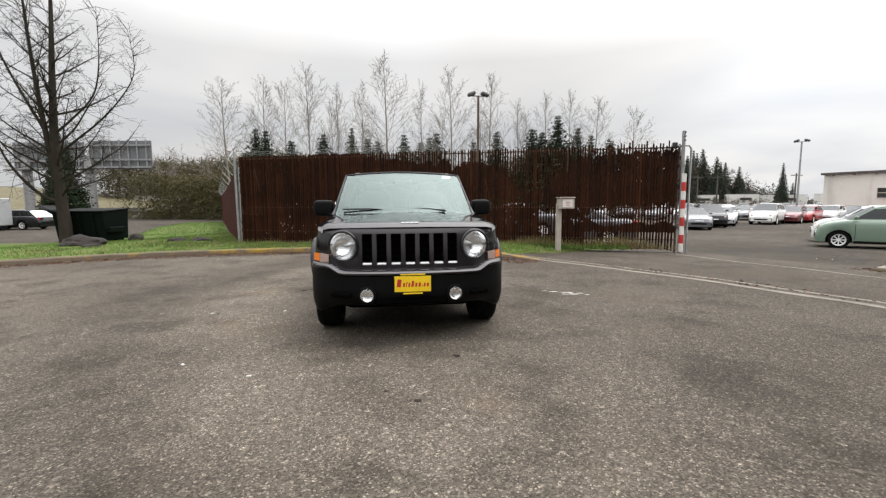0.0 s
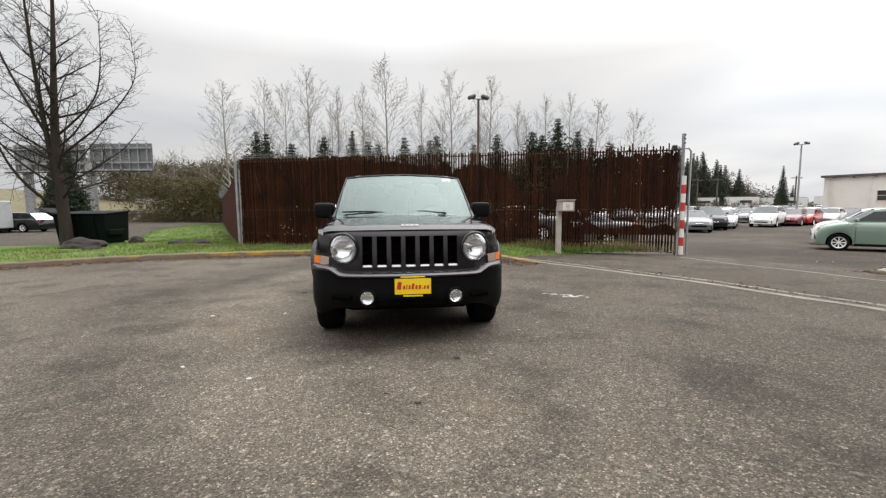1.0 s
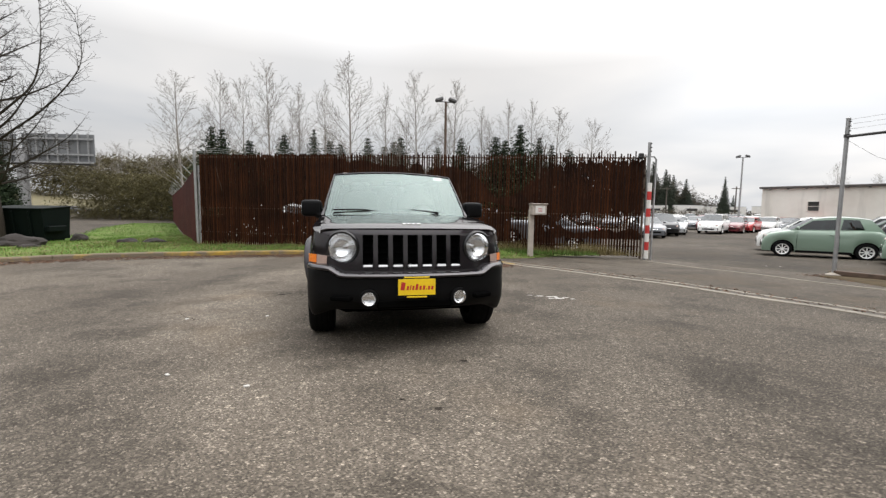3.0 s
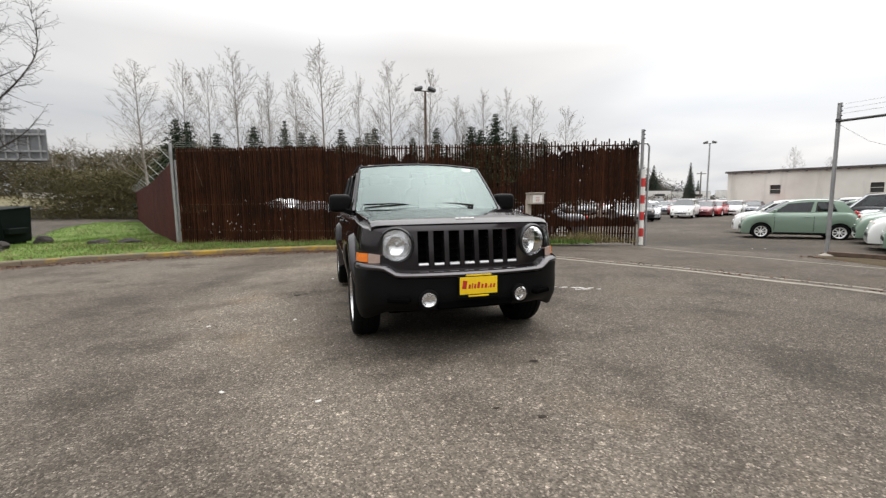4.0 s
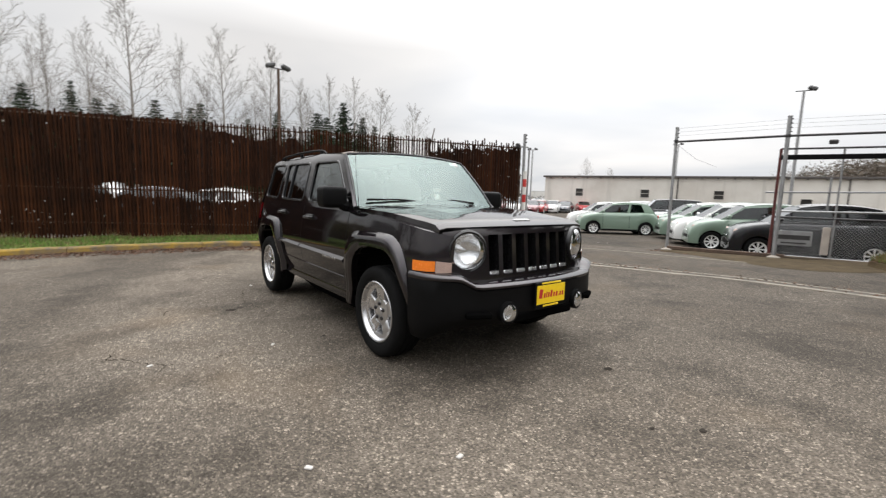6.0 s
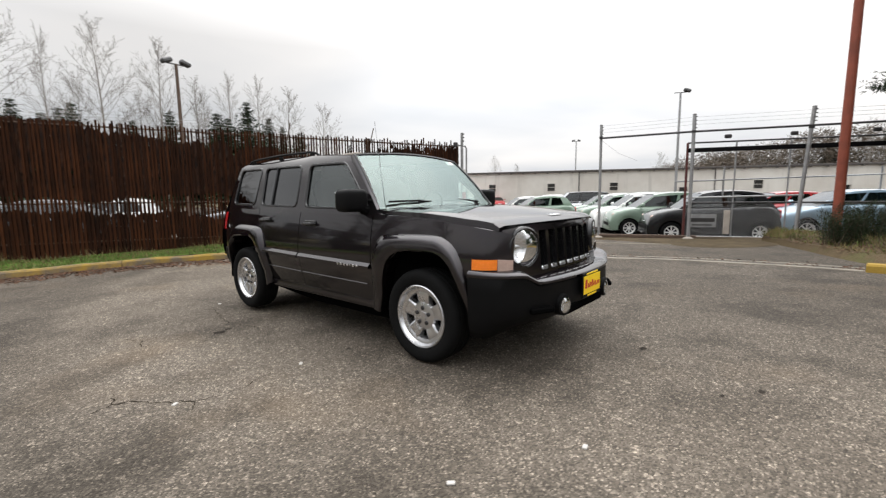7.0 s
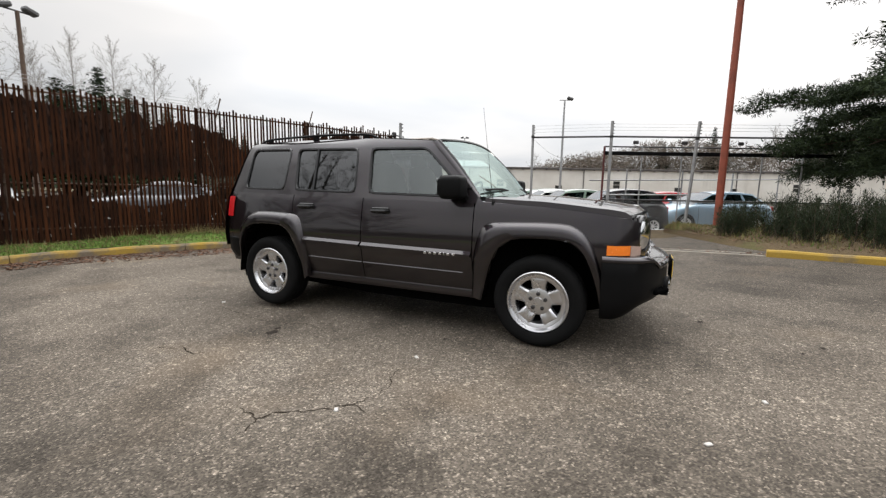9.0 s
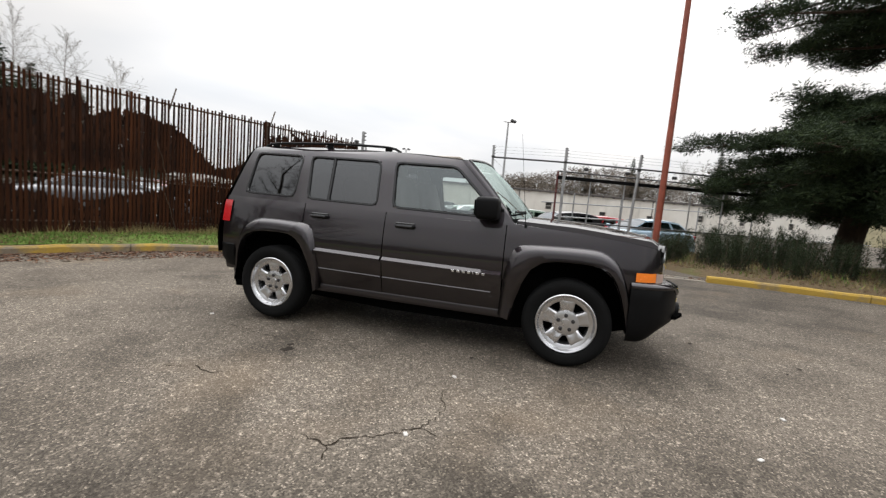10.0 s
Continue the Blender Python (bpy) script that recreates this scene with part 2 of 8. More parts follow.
M_BANK = bank_soil()
M_LOT = asphalt("older_lot_asphalt", 0.63)
M_KERBOLD = kerb_paint("mossy_kerb", 0.56, 0.80)
M_KERB2 = kerb_paint("fresher_kerb_paint", 0.30, 0.50)
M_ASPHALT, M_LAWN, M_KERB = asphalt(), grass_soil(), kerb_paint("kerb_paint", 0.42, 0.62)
M_SLAT = slat_wood("fence_slat_wood", (0.011, 0.0041, 0.0019), (0.070, 0.0228, 0.0078))
M_SLAT_RED = slat_wood("red_slat", (0.055, 0.012, 0.010), (0.14, 0.030, 0.024))
M_GALV = worn("galvanised_steel", (0.34, 0.34, 0.34), 0.5, 0.6, 5, 0.35)
M_RUST = worn("rusty_red_paint", (0.24, 0.055, 0.028), 0.65, 0.0, 3, 0.45, 40)
M_DARKSTEEL = worn("dark_steel", (0.045, 0.042, 0.042), 0.5, 0.4, 4, 0.4)
M_RUSTDARK = worn("rusted_rail", (0.10, 0.065, 0.045), 0.8, 0.1, 8, 0.5)
M_DAMPSOIL = worn("damp_soil", (0.062, 0.046, 0.026), 0.95, 0, 3, 0.5, 40, 0.01, spec=0.1)
M_SEAM = worn("dirt_seam", (0.055, 0.045, 0.035), 0.95, 0, 6, 0.4)
M_PALECONC = worn("pale_concrete", (0.18, 0.158, 0.126), 0.9, 0, 2.5, 0.5, 70, 0.004)
M_OLDBEAM = worn("soiled_concrete", (0.095, 0.076, 0.056), 0.95, 0, 2.0, 0.45, 50, 0.008, spec=0.1)
M_CONCRETE = worn("concrete", (0.27, 0.24, 0.20), 0.88, 0, 1.5, 0.35, 70, 0.004)
M_WHITE = worn("white_paint", (0.72, 0.70, 0.66), 0.55, 0, 4, 0.15)
M_REDP = worn("red_paint", (0.50, 0.035, 0.03), 0.5, 0, 4, 0.25)
M_BOX = worn("weathered_grey_wood", (0.42, 0.37, 0.32), 0.8, 0, 6, 0.25)
M_WALL = wall_paint()
M_ROOF = worn("dark_roof_edge", (0.09, 0.08, 0.075), 0.8, 0, 0.6, 0.4)
M_DARKOPEN = worn("dark_window", (0.035, 0.033, 0.03), 0.3, 0, 1.0, 0.4)
M_BARK = bark("bare_tree_bark", (0.016, 0.012, 0.009), (0.050, 0.041, 0.031))
M_POPLAR = bark("pale_poplar_bark", (0.15, 0.132, 0.112), (0.30, 0.27, 0.24))
M_TWIG = bark("pale_twig", (0.14, 0.122, 0.10), (0.25, 0.225, 0.20))
M_PINEBARK = bark("pine_bark", (0.035, 0.026, 0.02), (0.10, 0.07, 0.05))
M_FIR = leaf("fir_needles", (0.010, 0.021, 0.008), (0.034, 0.054, 0.020))
M_PINE = leaf("pine_needles", (0.010, 0.022, 0.009), (0.046, 0.068, 0.022))
M_BROOM = leaf("broom_stems", (0.010, 0.018, 0.007), (0.036, 0.052, 0.017))
M_GRASS = leaf("grass_blades", (0.06, 0.11, 0.018), (0.16, 0.27, 0.05))
M_DRYGRASS = leaf("dry_grass", (0.14, 0.11, 0.045), (0.26, 0.21, 0.09))
M_IVY = leaf("dead_brown_creeper", (0.014, 0.0056, 0.0029), (0.066, 0.0255, 0.0112))
M_RUNNER = bark("dead_runner", (0.05, 0.036, 0.025), (0.12, 0.09, 0.065))
M_LITTER = leaf("dead_leaves", (0.045, 0.021, 0.012), (0.17, 0.085, 0.045))
M_OLIVE = leaf("olive_thicket", (0.060, 0.052, 0.018), (0.150, 0.128, 0.052))
M_BRUSH = leaf("olive_brush", (0.085, 0.072, 0.036), (0.150, 0.128, 0.066))
M_DARKWOOD = leaf("dark_bare_wood", (0.042, 0.033, 0.020), (0.105, 0.083, 0.052))
# far firs and hill brush: distance haze is mixed into these paler colours
M_FARFIR = leaf("hazy_far_firs", (0.028, 0.038, 0.026), (0.066, 0.078, 0.052))
M_HILL = leaf("hill_brush", (0.125, 0.100, 0.078), (0.235, 0.195, 0.155))
M_ROCK = worn("dark_stone", (0.020, 0.015, 0.012), 0.9, 0, 5, 0.4, 50, 0.01)
M_DUMP = worn("dark_green_steel", (0.003, 0.006, 0.005), 0.6, 0.0, 3, 0.4, spec=0.08)
M_RUBBER = worn("tyre_rubber", (0.006, 0.006, 0.006), 0.8, 0, 12, 0.25, spec=0.1)
M_ALLOY = paint("silver_wheel_paint", (0.60, 0.60, 0.61), 0.95, 0.22, 1.45, 0.008)
M_CHROME = worn("chrome", (0.85, 0.85, 0.86), 0.08, 1.0, 10, 0.04, 80, 0.0)
M_BOWL = worn("bright_lamp_reflector", (0.90, 0.90, 0.90), 0.14, 0.95, 30, 0.05, 60, 0.003)
M_RIMFAR = worn("pale_far_rim", (0.74, 0.74, 0.72), 0.4, 0.1, 10, 0.1)
M_BLACKPL = worn("black_plastic", (0.004, 0.004, 0.0042), 0.5, 0, 8, 0.25, 200, 0.0006, spec=0.10)
M_BLACKGL = worn("gloss_black_plastic", (0.006, 0.006, 0.0065), 0.25, 0, 8, 0.2, 200, 0.0)
# near black: shade inside slots, gaps and undersides is put into this colour
M_VOID = worn("unlit_cavity_black", (0.003, 0.003, 0.003), 0.95, 0, 8, 0.2, spec=0.0)
M_PAINT = paint("dark_granite_metallic_paint", (0.0235, 0.0186, 0.0212), 1.0, 0.40, 1.53, 0.002, 0.15)
M_SEAT = worn("grey_seat_cloth", (0.14, 0.135, 0.13), 0.9, 0, 10, 0.2)
M_WINDSCREEN = glass("windscreen_glass", (0.60, 0.70, 0.66), 2.15, (0.70, 0.83, 0.80))
M_SIDEGLASS = glass("side_glass", (0.80, 0.86, 0.84), 2.1, (0.80, 0.86, 0.86))
M_PRIVACY = glass("privacy_glass", (0.07, 0.07, 0.075), 1.9)
M_LAMPGLASS = glass("lamp_glass", (0.95, 0.96, 0.97), 1.45)
M_CARGLASS = glass("far_car_glass", (0.09, 0.12, 0.115), 1.6)
M_AMBER = worn("amber_lens", (0.85, 0.20, 0.015), 0.25, 0, 20, 0.12, 120, 0.0, 0.6)
M_CLEARLENS = worn("clear_lens", (0.46, 0.33, 0.28), 0.12, 0.2, 30, 0.2, 120, 0.0, 0.6)
M_REDLENS = worn("red_lens", (0.42, 0.012, 0.015), 0.2, 0, 20, 0.15, 120, 0.0, 0.6)
M_YELLOW = worn("yellow_card", (0.86, 0.56, 0.01), 0.45, 0, 5, 0.06)
M_REDINK = worn("dark_red_ink", (0.45, 0.02, 0.02), 0.5, 0, 5, 0.1)
M_BILL = worn("billboard_back_steel", (0.17, 0.175, 0.18), 0.7, 0.2, 0.5, 0.35)
M_LAMPHEAD = worn("floodlight_housing", (0.10, 0.10, 0.10), 0.5, 0.3, 4, 0.3)


# ---- mesh building ----
class G:
    """Points and faces of one mesh."""

    def __init__(self):
        self.v, self.f, self.flat = [], [], set()

    def add(self, verts, faces, flat=False):
        o = len(self.v)
        self.v += [tuple(p) for p in verts]
        if flat:
            self.flat.update(range(len(self.f), len(self.f) + len(faces)))
        self.f += [tuple(o + i for i in q) for q in faces]
        return self

    def box(self, c, s, ch=0.0, m=None):
        """A box with chamfered edges: centre, full sizes, chamfer width."""
        hx, hy, hz = (a / 2 for a in s)
        ch = min(ch, hx * 0.9, hy * 0.9, hz * 0.9)
        verts, faces = [], []
        if ch <= 0:
            verts = [(x, y, z) for x in (-hx, hx) for y in (-hy, hy) for z in (-hz, hz)]
            faces = [(0, 1, 3, 2), (4, 6, 7, 5), (0, 4, 5, 1), (2, 3, 7, 6), (0, 2, 6, 4), (1, 5, 7, 3)]
        else:
            ix = {}
            for sx, sy, sz in itertools.product((-1, 1), repeat=3):
                for ax in range(3):
                    p = [sx * (hx - ch), sy * (hy - ch), sz * (hz - ch)]
                    p[ax] = (sx * hx, sy * hy, sz * hz)[ax]
                    ix[sx, sy, sz, ax] = len(verts)
                    verts.append(tuple(p))

            def k(sgn, ax):
                return ix[sgn[0], sgn[1], sgn[2], ax]

            for ax in range(3):
                a, b = (ax + 1) % 3, (ax + 2) % 3
                for s1 in (-1, 1):
                    ring = []
                    for sa, sb in ((-1, -1), (1, -1), (1, 1), (-1, 1)):
                        sg = [0, 0, 0]
                        sg[ax], sg[a], sg[b] = s1, sa, sb
                        ring.append(k(sg, ax))
                    faces.append(tuple(ring if s1 > 0 else ring[::-1]))
                for sa, sb in itertools.product((-1, 1), repeat=2):
                    lo, hi = [0, 0, 0], [0, 0, 0]
                    lo[ax], lo[a], lo[b] = -1, sa, sb
                    hi[ax], hi[a], hi[b] = 1, sa, sb
                    q = (k(lo, a), k(hi, a), k(hi, b), k(lo, b))
                    faces.append(q if sa * sb > 0 else q[::-1])
            for sg in itertools.product((-1, 1), repeat=3):
                q = tuple(k(sg, ax) for ax in range(3))
                faces.append(q if sg[0] * sg[1] * sg[2] > 0 else q[::-1])
        m = (m or Matrix()).to_4x4()
        t = Matrix.Translation(c) @ m
        return self.add([t @ Vector(p) for p in verts], faces, True)

    def tube(self, pts, radii, n=8, caps=True):
        pts = [Vector(p) for p in pts]
        if not hasattr(radii, "__len__"):
            radii = [radii] * len(pts)
        verts, faces = [], []
        d0 = (pts[-1] - pts[0])
        ref = Vector((0, 0, 1)) if abs(d0.normalized().z) < 0.8 else Vector((1, 0, 0))
        for i, p in enumerate(pts):
            d = (pts[min(i + 1, len(pts) - 1)] - pts[max(i - 1, 0)]).normalized()
            a = d.cross(ref).normalized()
            b = d.cross(a).normalized()
            for j in range(n):
                w = 2 * math.pi * j / n
                verts.append(p + radii[i] * (math.cos(w) * a + math.sin(w) * b))
        for i in range(len(pts) - 1):
            for j in range(n):
                j2 = (j + 1) % n
                faces.append((i * n + j, i * n + j2, (i + 1) * n + j2, (i + 1) * n + j))
        if caps and n > 2:
            faces.append(tuple(range(n)))
            faces.append(tuple((len(pts) - 1) * n + j for j in reversed(range(n))))
        return self.add(verts, faces)

    def loop_tube(self, pts, r, n=6):
        """A closed ring of tube."""
        pts = [Vector(p) for p in pts]
        N = len(pts)
        nrm = sum(((pts[i] - pts[0]).cross(pts[(i + 1) % N] - pts[0]) for i in range(1, N - 1)), Vector()).normalized()
        verts, faces = [], []
        for i, p in enumerate(pts):
            d = (pts[(i + 1) % N] - pts[i - 1]).normalized()
            a = d.cross(nrm).normalized()
            for j in range(n):
                w = 2 * math.pi * j / n
                verts.append(p + r * (math.cos(w) * a + math.sin(w) * nrm))
        for i in range(N):
            for j in range(n):
                i2, j2 = (i + 1) % N, (j + 1) % n
                faces.append((i * n + j, i * n + j2, i2 * n + j2, i2 * n + j))
        return self.add(verts, faces)

    def pill(self, c, s, p=3.5, m=None, n=14):
        """A rounded block: centre, full sizes, squareness."""
        m = (m or Matrix()).to_4x4()
        t = Matrix.Translation(c) @ m

        def pw(v):
            return math.copysign(abs(v) ** (2 / p), v)
        rows = []
        for i in range(n + 1):
            a = -math.pi / 2 + math.pi * i / n
            rows.append([t @ Vector((s[0] / 2 * pw(math.cos(a)) * pw(math.cos(w)), s[1] / 2 * pw(math.cos(a)) * pw(math.sin(w)), s[2] / 2 * pw(math.sin(a)))) for w in np.linspace(-math.pi, math.pi, 2 * n + 1)])
        return self.grid(rows)

    def lathe(self, profile, n=24, m=None):
        """Turns (radius, along) pairs round the y axis, then m."""
        m = m or Matrix()
        verts, faces = [], []
        for r, y in profile:
            for j in range(n):
                w = 2 * math.pi * j / n
                verts.append(m @ Vector((r * math.cos(w), y, r * math.sin(w))))
        for i in range(len(profile) - 1):
            for j in range(n):
                j2 = (j + 1) % n
                faces.append((i * n + j, i * n + j2, (i + 1) * n + j2, (i + 1) * n + j))
        return self.add(verts, faces)

    def grid(self, rows, skip=()):
        """Quads between rows of points. skip: cells (row, column) left open."""
        w = len(rows[0])
        verts = [p for r in rows for p in r]
        faces = [(i * w + j, i * w + j + 1, (i + 1) * w + j + 1, (i + 1) * w + j) for i in range(len(rows) - 1) for j in range(w - 1) if (i, j) not in skip]
        return self.add(verts, faces)

    def mesh(self, name, angle=40):
        me = bpy.data.meshes.new(name)
        me.from_pydata(self.v, [], self.f)
        me.validate()
        if len(self.f) == len(me.polygons):
            smooth = [i not in self.flat for i in range(len(self.f))]
            me.polygons.foreach_set("use_smooth", smooth)
            if any(smooth):
                me.set_sharp_from_angle(angle=radians(angle))
        me.update()
        return me


def part(name, g, material, parent=None, label="", angle=40):
    """One mesh object, under a thing or a part."""
    ob = new(name, g.mesh(name, angle))
    ob.data.materials.append(material)
    if parent:
        ob.parent = parent
    return tagged(ob, label)


def shared(name, me, parent, m=None):
    ob = new(name, me)
    ob.parent = parent
    if m is not None:
        ob.matrix_basis = m
    return ob


def thing(name, label, category, group="", kind="", at=None):
    e = new(name)
    e.empty_display_size = 0.2
    if at is not None:
        e.matrix_basis = at
    return tagged(e, label, category, group, kind)


def lerp(a, b, t):
    return a + (b - a) * t


def interp(x, table):
    return float(np.interp(x, [p[0] for p in table], [p[1] for p in table]))


def smooth_line(pts, step):
    """A Catmull-Rom line through the points, cut into even steps."""
    P = [Vector(p) for p in pts]
    P = [2 * P[0] - P[1]] + P + [2 * P[-1] - P[-2]]
    dense = []
    for i in range(1, len(P) - 2):
        for k in range(24):
            t = k / 24
            a, b, c, d = P[i - 1], P[i], P[i + 1], P[i + 2]
            dense.append(0.5 * (2 * b + (c - a) * t + (2 * a - 5 * b + 4 * c - d) * t * t + (3 * b - a - 3 * c + d) * t ** 3))
    dense.append(P[-2])
    s = [0.0]
    for a, b in zip(dense, dense[1:]):
        s.append(s[-1] + (b - a).length)
    n = max(2, round(s[-1] / step))
    out = []
    for k in range(n + 1):
        w = s[-1] * k / n
        i = min(len(s) - 2, max(0, int(np.searchsorted(s, w)) - 1))
        out.append(dense[i].lerp(dense[i + 1], (w - s[i]) / max(1e-9, s[i + 1] - s[i])))
    return out


def smoothstep(a, b, x):
    t = max(0.0, min(1.0, (x - a) / (b - a)))
    return t * t * (3 - 2 * t)


# ---- ground ----
def past_gate(x, y):
    """Metres beyond the line of fence end and gate posts."""
    return (x - 6.2) * 0.871 + (y - 11.3) * 0.491


def ground_z(x, y):
    z = 0.0155 * (max(-14.0, min(0.3, x)) + 1.2) - 0.017 * (max(-5.0, min(26.0, y)) - 4.2)
    return z - 0.24 * smoothstep(0.0, 2.2, past_gate(x, y))


def build_ground():
    def axis(lo, hi):
        a = list(np.arange(lo, hi + 0.01, 1.0))
        d = 1.5
        while a[-1] < 900:
            a.append(a[-1] + d)
            a.insert(0, a[0] - d)
            d *= 1.35
        return a
    xs, ys = axis(-26, 24), axis(-12, 34)
    g = G().grid([[(x, y, ground_z(x, y)) for x in xs] for y in ys])
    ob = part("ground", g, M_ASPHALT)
    ob.data.materials.append(M_LOT)
    for f in ob.data.polygons:
        if (past_gate(f.center.x, f.center.y) > 0.3 and f.center.y > -30) or (f.center.x < -9 and f.center.y > 12.5):
            f.material_index = 1
    return tagged(ob, "weathered grey asphalt with pale exposed stones and stains", "ground", kind="structure")


build_ground()

# the street's edge: kerb on the left and behind, flush gutter across the drive, kerb again beside the shrubs
KERB_A = smooth_line([(-26, 2.5), (-18, 6.3), (-13.5, 8.9), (-10.9, 10.6), (-9.6, 11.5), (-7.9, 12.3), (-5.5, 12.6), (-3.4, 12.65), (-1.4, 12.35), (0.3, 11.45), (1.4, 10.6), (2.2, 9.5)], 0.3)
GUTTER = smooth_line([(1.4, 10.6), (2.86, 8.45), (3.91, 6.75), (4.5, 5.5), (4.87, 4.62), (5.15, 3.5), (5.25, 2.3)], 0.3)
KERB_B = smooth_line([(5.25, 2.3), (5.22, 1.6), (5.1, 0.8), (4.95, -0.2), (4.5, -2.2), (3.4, -5.0), (1.5, -8.0)], 0.3)


def out_normal(line, i):
    d = (line[min(i + 1, len(line) - 1)] - line[max(i - 1, 0)]).normalized()
    return Vector((-d.y, d.x))


def build_kerb(name, line, label, low_end=0, mat_=None):
    e = thing(name, label, "kerb", kind="structure")
    per = 8
    for s in range(0, len(line) - 1, per):
        rows = []
        last = min(s + per, len(line) - 1)
        for i in range(s, last + 1):
            p, n = line[i], out_normal(line, i)
            if i == last and last < len(line) - 1:
                p = p.lerp(line[i - 1], 0.04)
            z = ground_z(p.x, p.y)
            hgt = 0.115
            if low_end:
                hgt *= lerp(0.08, 1, smoothstep(0, low_end, len(line) - 1 - i))
            j = 0.006 * math.sin(i * 1.7)
            prof = [(0.0, -0.05), (0.012, hgt * 0.75 + j), (0.035, hgt + j), (0.145, hgt + 0.004 + j), (0.16, hgt - 0.02), (0.16, -0.05)]
            rows.append([(p.x + n.x * a, p.y + n.y * a, z + b) for a, b in prof])
        g = G().grid(rows)
        w = len(rows[0])
        g.f.append(tuple(range(w)))
        g.f.append(tuple(len(g.v) - w + k for k in reversed(range(w))))
        part("kerb_section", g, mat_ or (M_KERBOLD if line[s].x < -8.5 else M_KERB), e, angle=30)
    return e


build_kerb("kerb_1", KERB_A, "concrete kerb with worn yellow paint beside the lawn", 8)
build_kerb("kerb_2", KERB_B, "concrete kerb with worn yellow paint beside the shrubs", 0, M_KERB2)


def build_gutter(name, line, off, width, label, lift=0.008, mat_=None):
    rows = []
    for i, p in enumerate(line):
        n = out_normal(line, i)
        wob = 0.02 * math.sin(i * 0.9)
        row = []
        for a, h in ((0, -0.02), (0.01, lift), (width * 0.5, lift - 0.004), (width - 0.01, lift), (width, -0.02)):
            q = p + n * (off + a + wob)
            row.append((q.x, q.y, ground_z(q.x, q.y) + h))
        rows.append(row)
    return tagged(part(name, G().grid(rows), mat_ or M_PALECONC), label, "gutter", kind="structure")


build_gutter("gutter_seam", GUTTER, 0.17, 0.16, "dirt-filled dark seam between concrete strips", 0.006, M_SEAM)
build_gutter("gutter_1", GUTTER, 0.0, 0.16, "flush pale concrete edge strip across the drive", 0.012)
build_gutter("gutter_2", GUTTER, 0.34, 0.12, "second flush concrete strip beside a dirty seam", 0.008)
build_gutter("gate_track", smooth_line([(5.75, 10.6), (6.2, 8.95), (6.6, 8.0), (7.0, 6.6), (7.6, 5.2)], 0.3), 0.0, 0.10, "pale worn concrete strip along the drive mouth", 0.012)

# grass verge from the kerb to the fence and on to the side street
BACK = smooth_line([(-30, 12), (-22, 16), (-17, 18.0), (-14, 20), (-12, 24), (-10.5, 27.5), (-9.0, 22.5), (-7.0, 16.2), (-4, 15.0), (0, 13.9), (4, 12.6), (5.9, 11.6)], 0.3)
FRONT = KERB_A[:-4]


def along(line, u):
    t = u * (len(line) - 1)
    i = min(len(line) - 2, int(t))
    return line[i].lerp(line[i + 1], t - i)


def lawn_point(u, v):
    a, b = along(FRONT, u), along(BACK, u)
    n = out_normal(FRONT, min(len(FRONT) - 1, round(u * (len(FRONT) - 1))))
    p = (a + n * 0.15).lerp(b, v)
    z = ground_z(p.x, p.y) + 0.12 + 0.07 * math.sin(math.pi * min(1, v * 1.5)) * min(1, (b - a).length / 3) + 0.03 * noise.noise((p.x * 0.6, p.y * 0.6, 0))
    z -= 0.22 * smoothstep(0.955, 1.0, u)
    if v > 0.97:
        z -= 0.2
    return Vector((p.x, p.y, z))


NU = len(FRONT) - 1
lawn = part("lawn", G().grid([[lawn_point(i / NU, v) for v in (0, 0.04, 0.1, 0.2, 0.3, 0.42, 0.55, 0.7, 0.85, 0.96, 1.0)] for i in range(NU + 1)]), M_LAWN)
tagged(lawn, "patchy green grass verge between kerb and fence", "lawn", kind="structure")

# the grass goes on beside the side fence
LAWN_L = smooth_line([(-13.2, 14.6), (-14.6, 18.0), (-15.8, 20.8), (-19.0, 27.0), (-22.3, 33.8), (-25.0, 42.0)], 0.5)
LAWN_R = smooth_line([(-7.2, 15.2), (-9.4, 19.5), (-12.4, 25.0), (-15.6, 31.0), (-19.0, 37.5), (-22.0, 43.0)], 0.5)
rows = []
for i in range(41):
    a, b = along(LAWN_L, i / 40), along(LAWN_R, i / 40)
    rows.append([])
    for v in (0, 0.04, 0.2, 0.4, 0.6, 0.8, 1.0):
        q = a.lerp(b, v)
        rows[-1].append((q.x, q.y, ground_z(q.x, q.y) + (-0.05 if v == 0 else 0.07) + 0.04 * noise.noise((q.x * 0.5, q.y * 0.5, 3))))
tagged(part("lawn", G().grid(rows), M_LAWN), "green grass strip along the side fence", "lawn", kind="structure")

# soil verge under the shrubs beyond the second kerb
VB = [Vector((10.2, 4.0)), Vector((10.9, 2.8)), Vector((11.6, 1.2)), Vector((13.2, -1.5)), Vector((14.5, -6)), Vector((14, -12)), Vector((12, -18))]
VF = [Vector((9.3, 4.3)), Vector((7.7, 3.3)), Vector((6.1, 2.3)), Vector((5.30, 0.8)), Vector((4.7, -2.0)), Vector((3.6, -4.9)), Vector((1.7, -7.9))]
VB2, VF2 = smooth_line(VB, 0.5), smooth_line(VF, 0.5)


def verge_point(u, v):
    a, b = along(VF2, u), along(VB2, u)
    p = a.lerp(b, v)
    return Vector((p.x, p.y, ground_z(p.x, p.y) + (0.10 + 0.12 * math.sin(math.pi * v) if 0.02 < v < 0.98 else -0.04) + 0.03 * noise.noise((p.x, p.y, 3))))


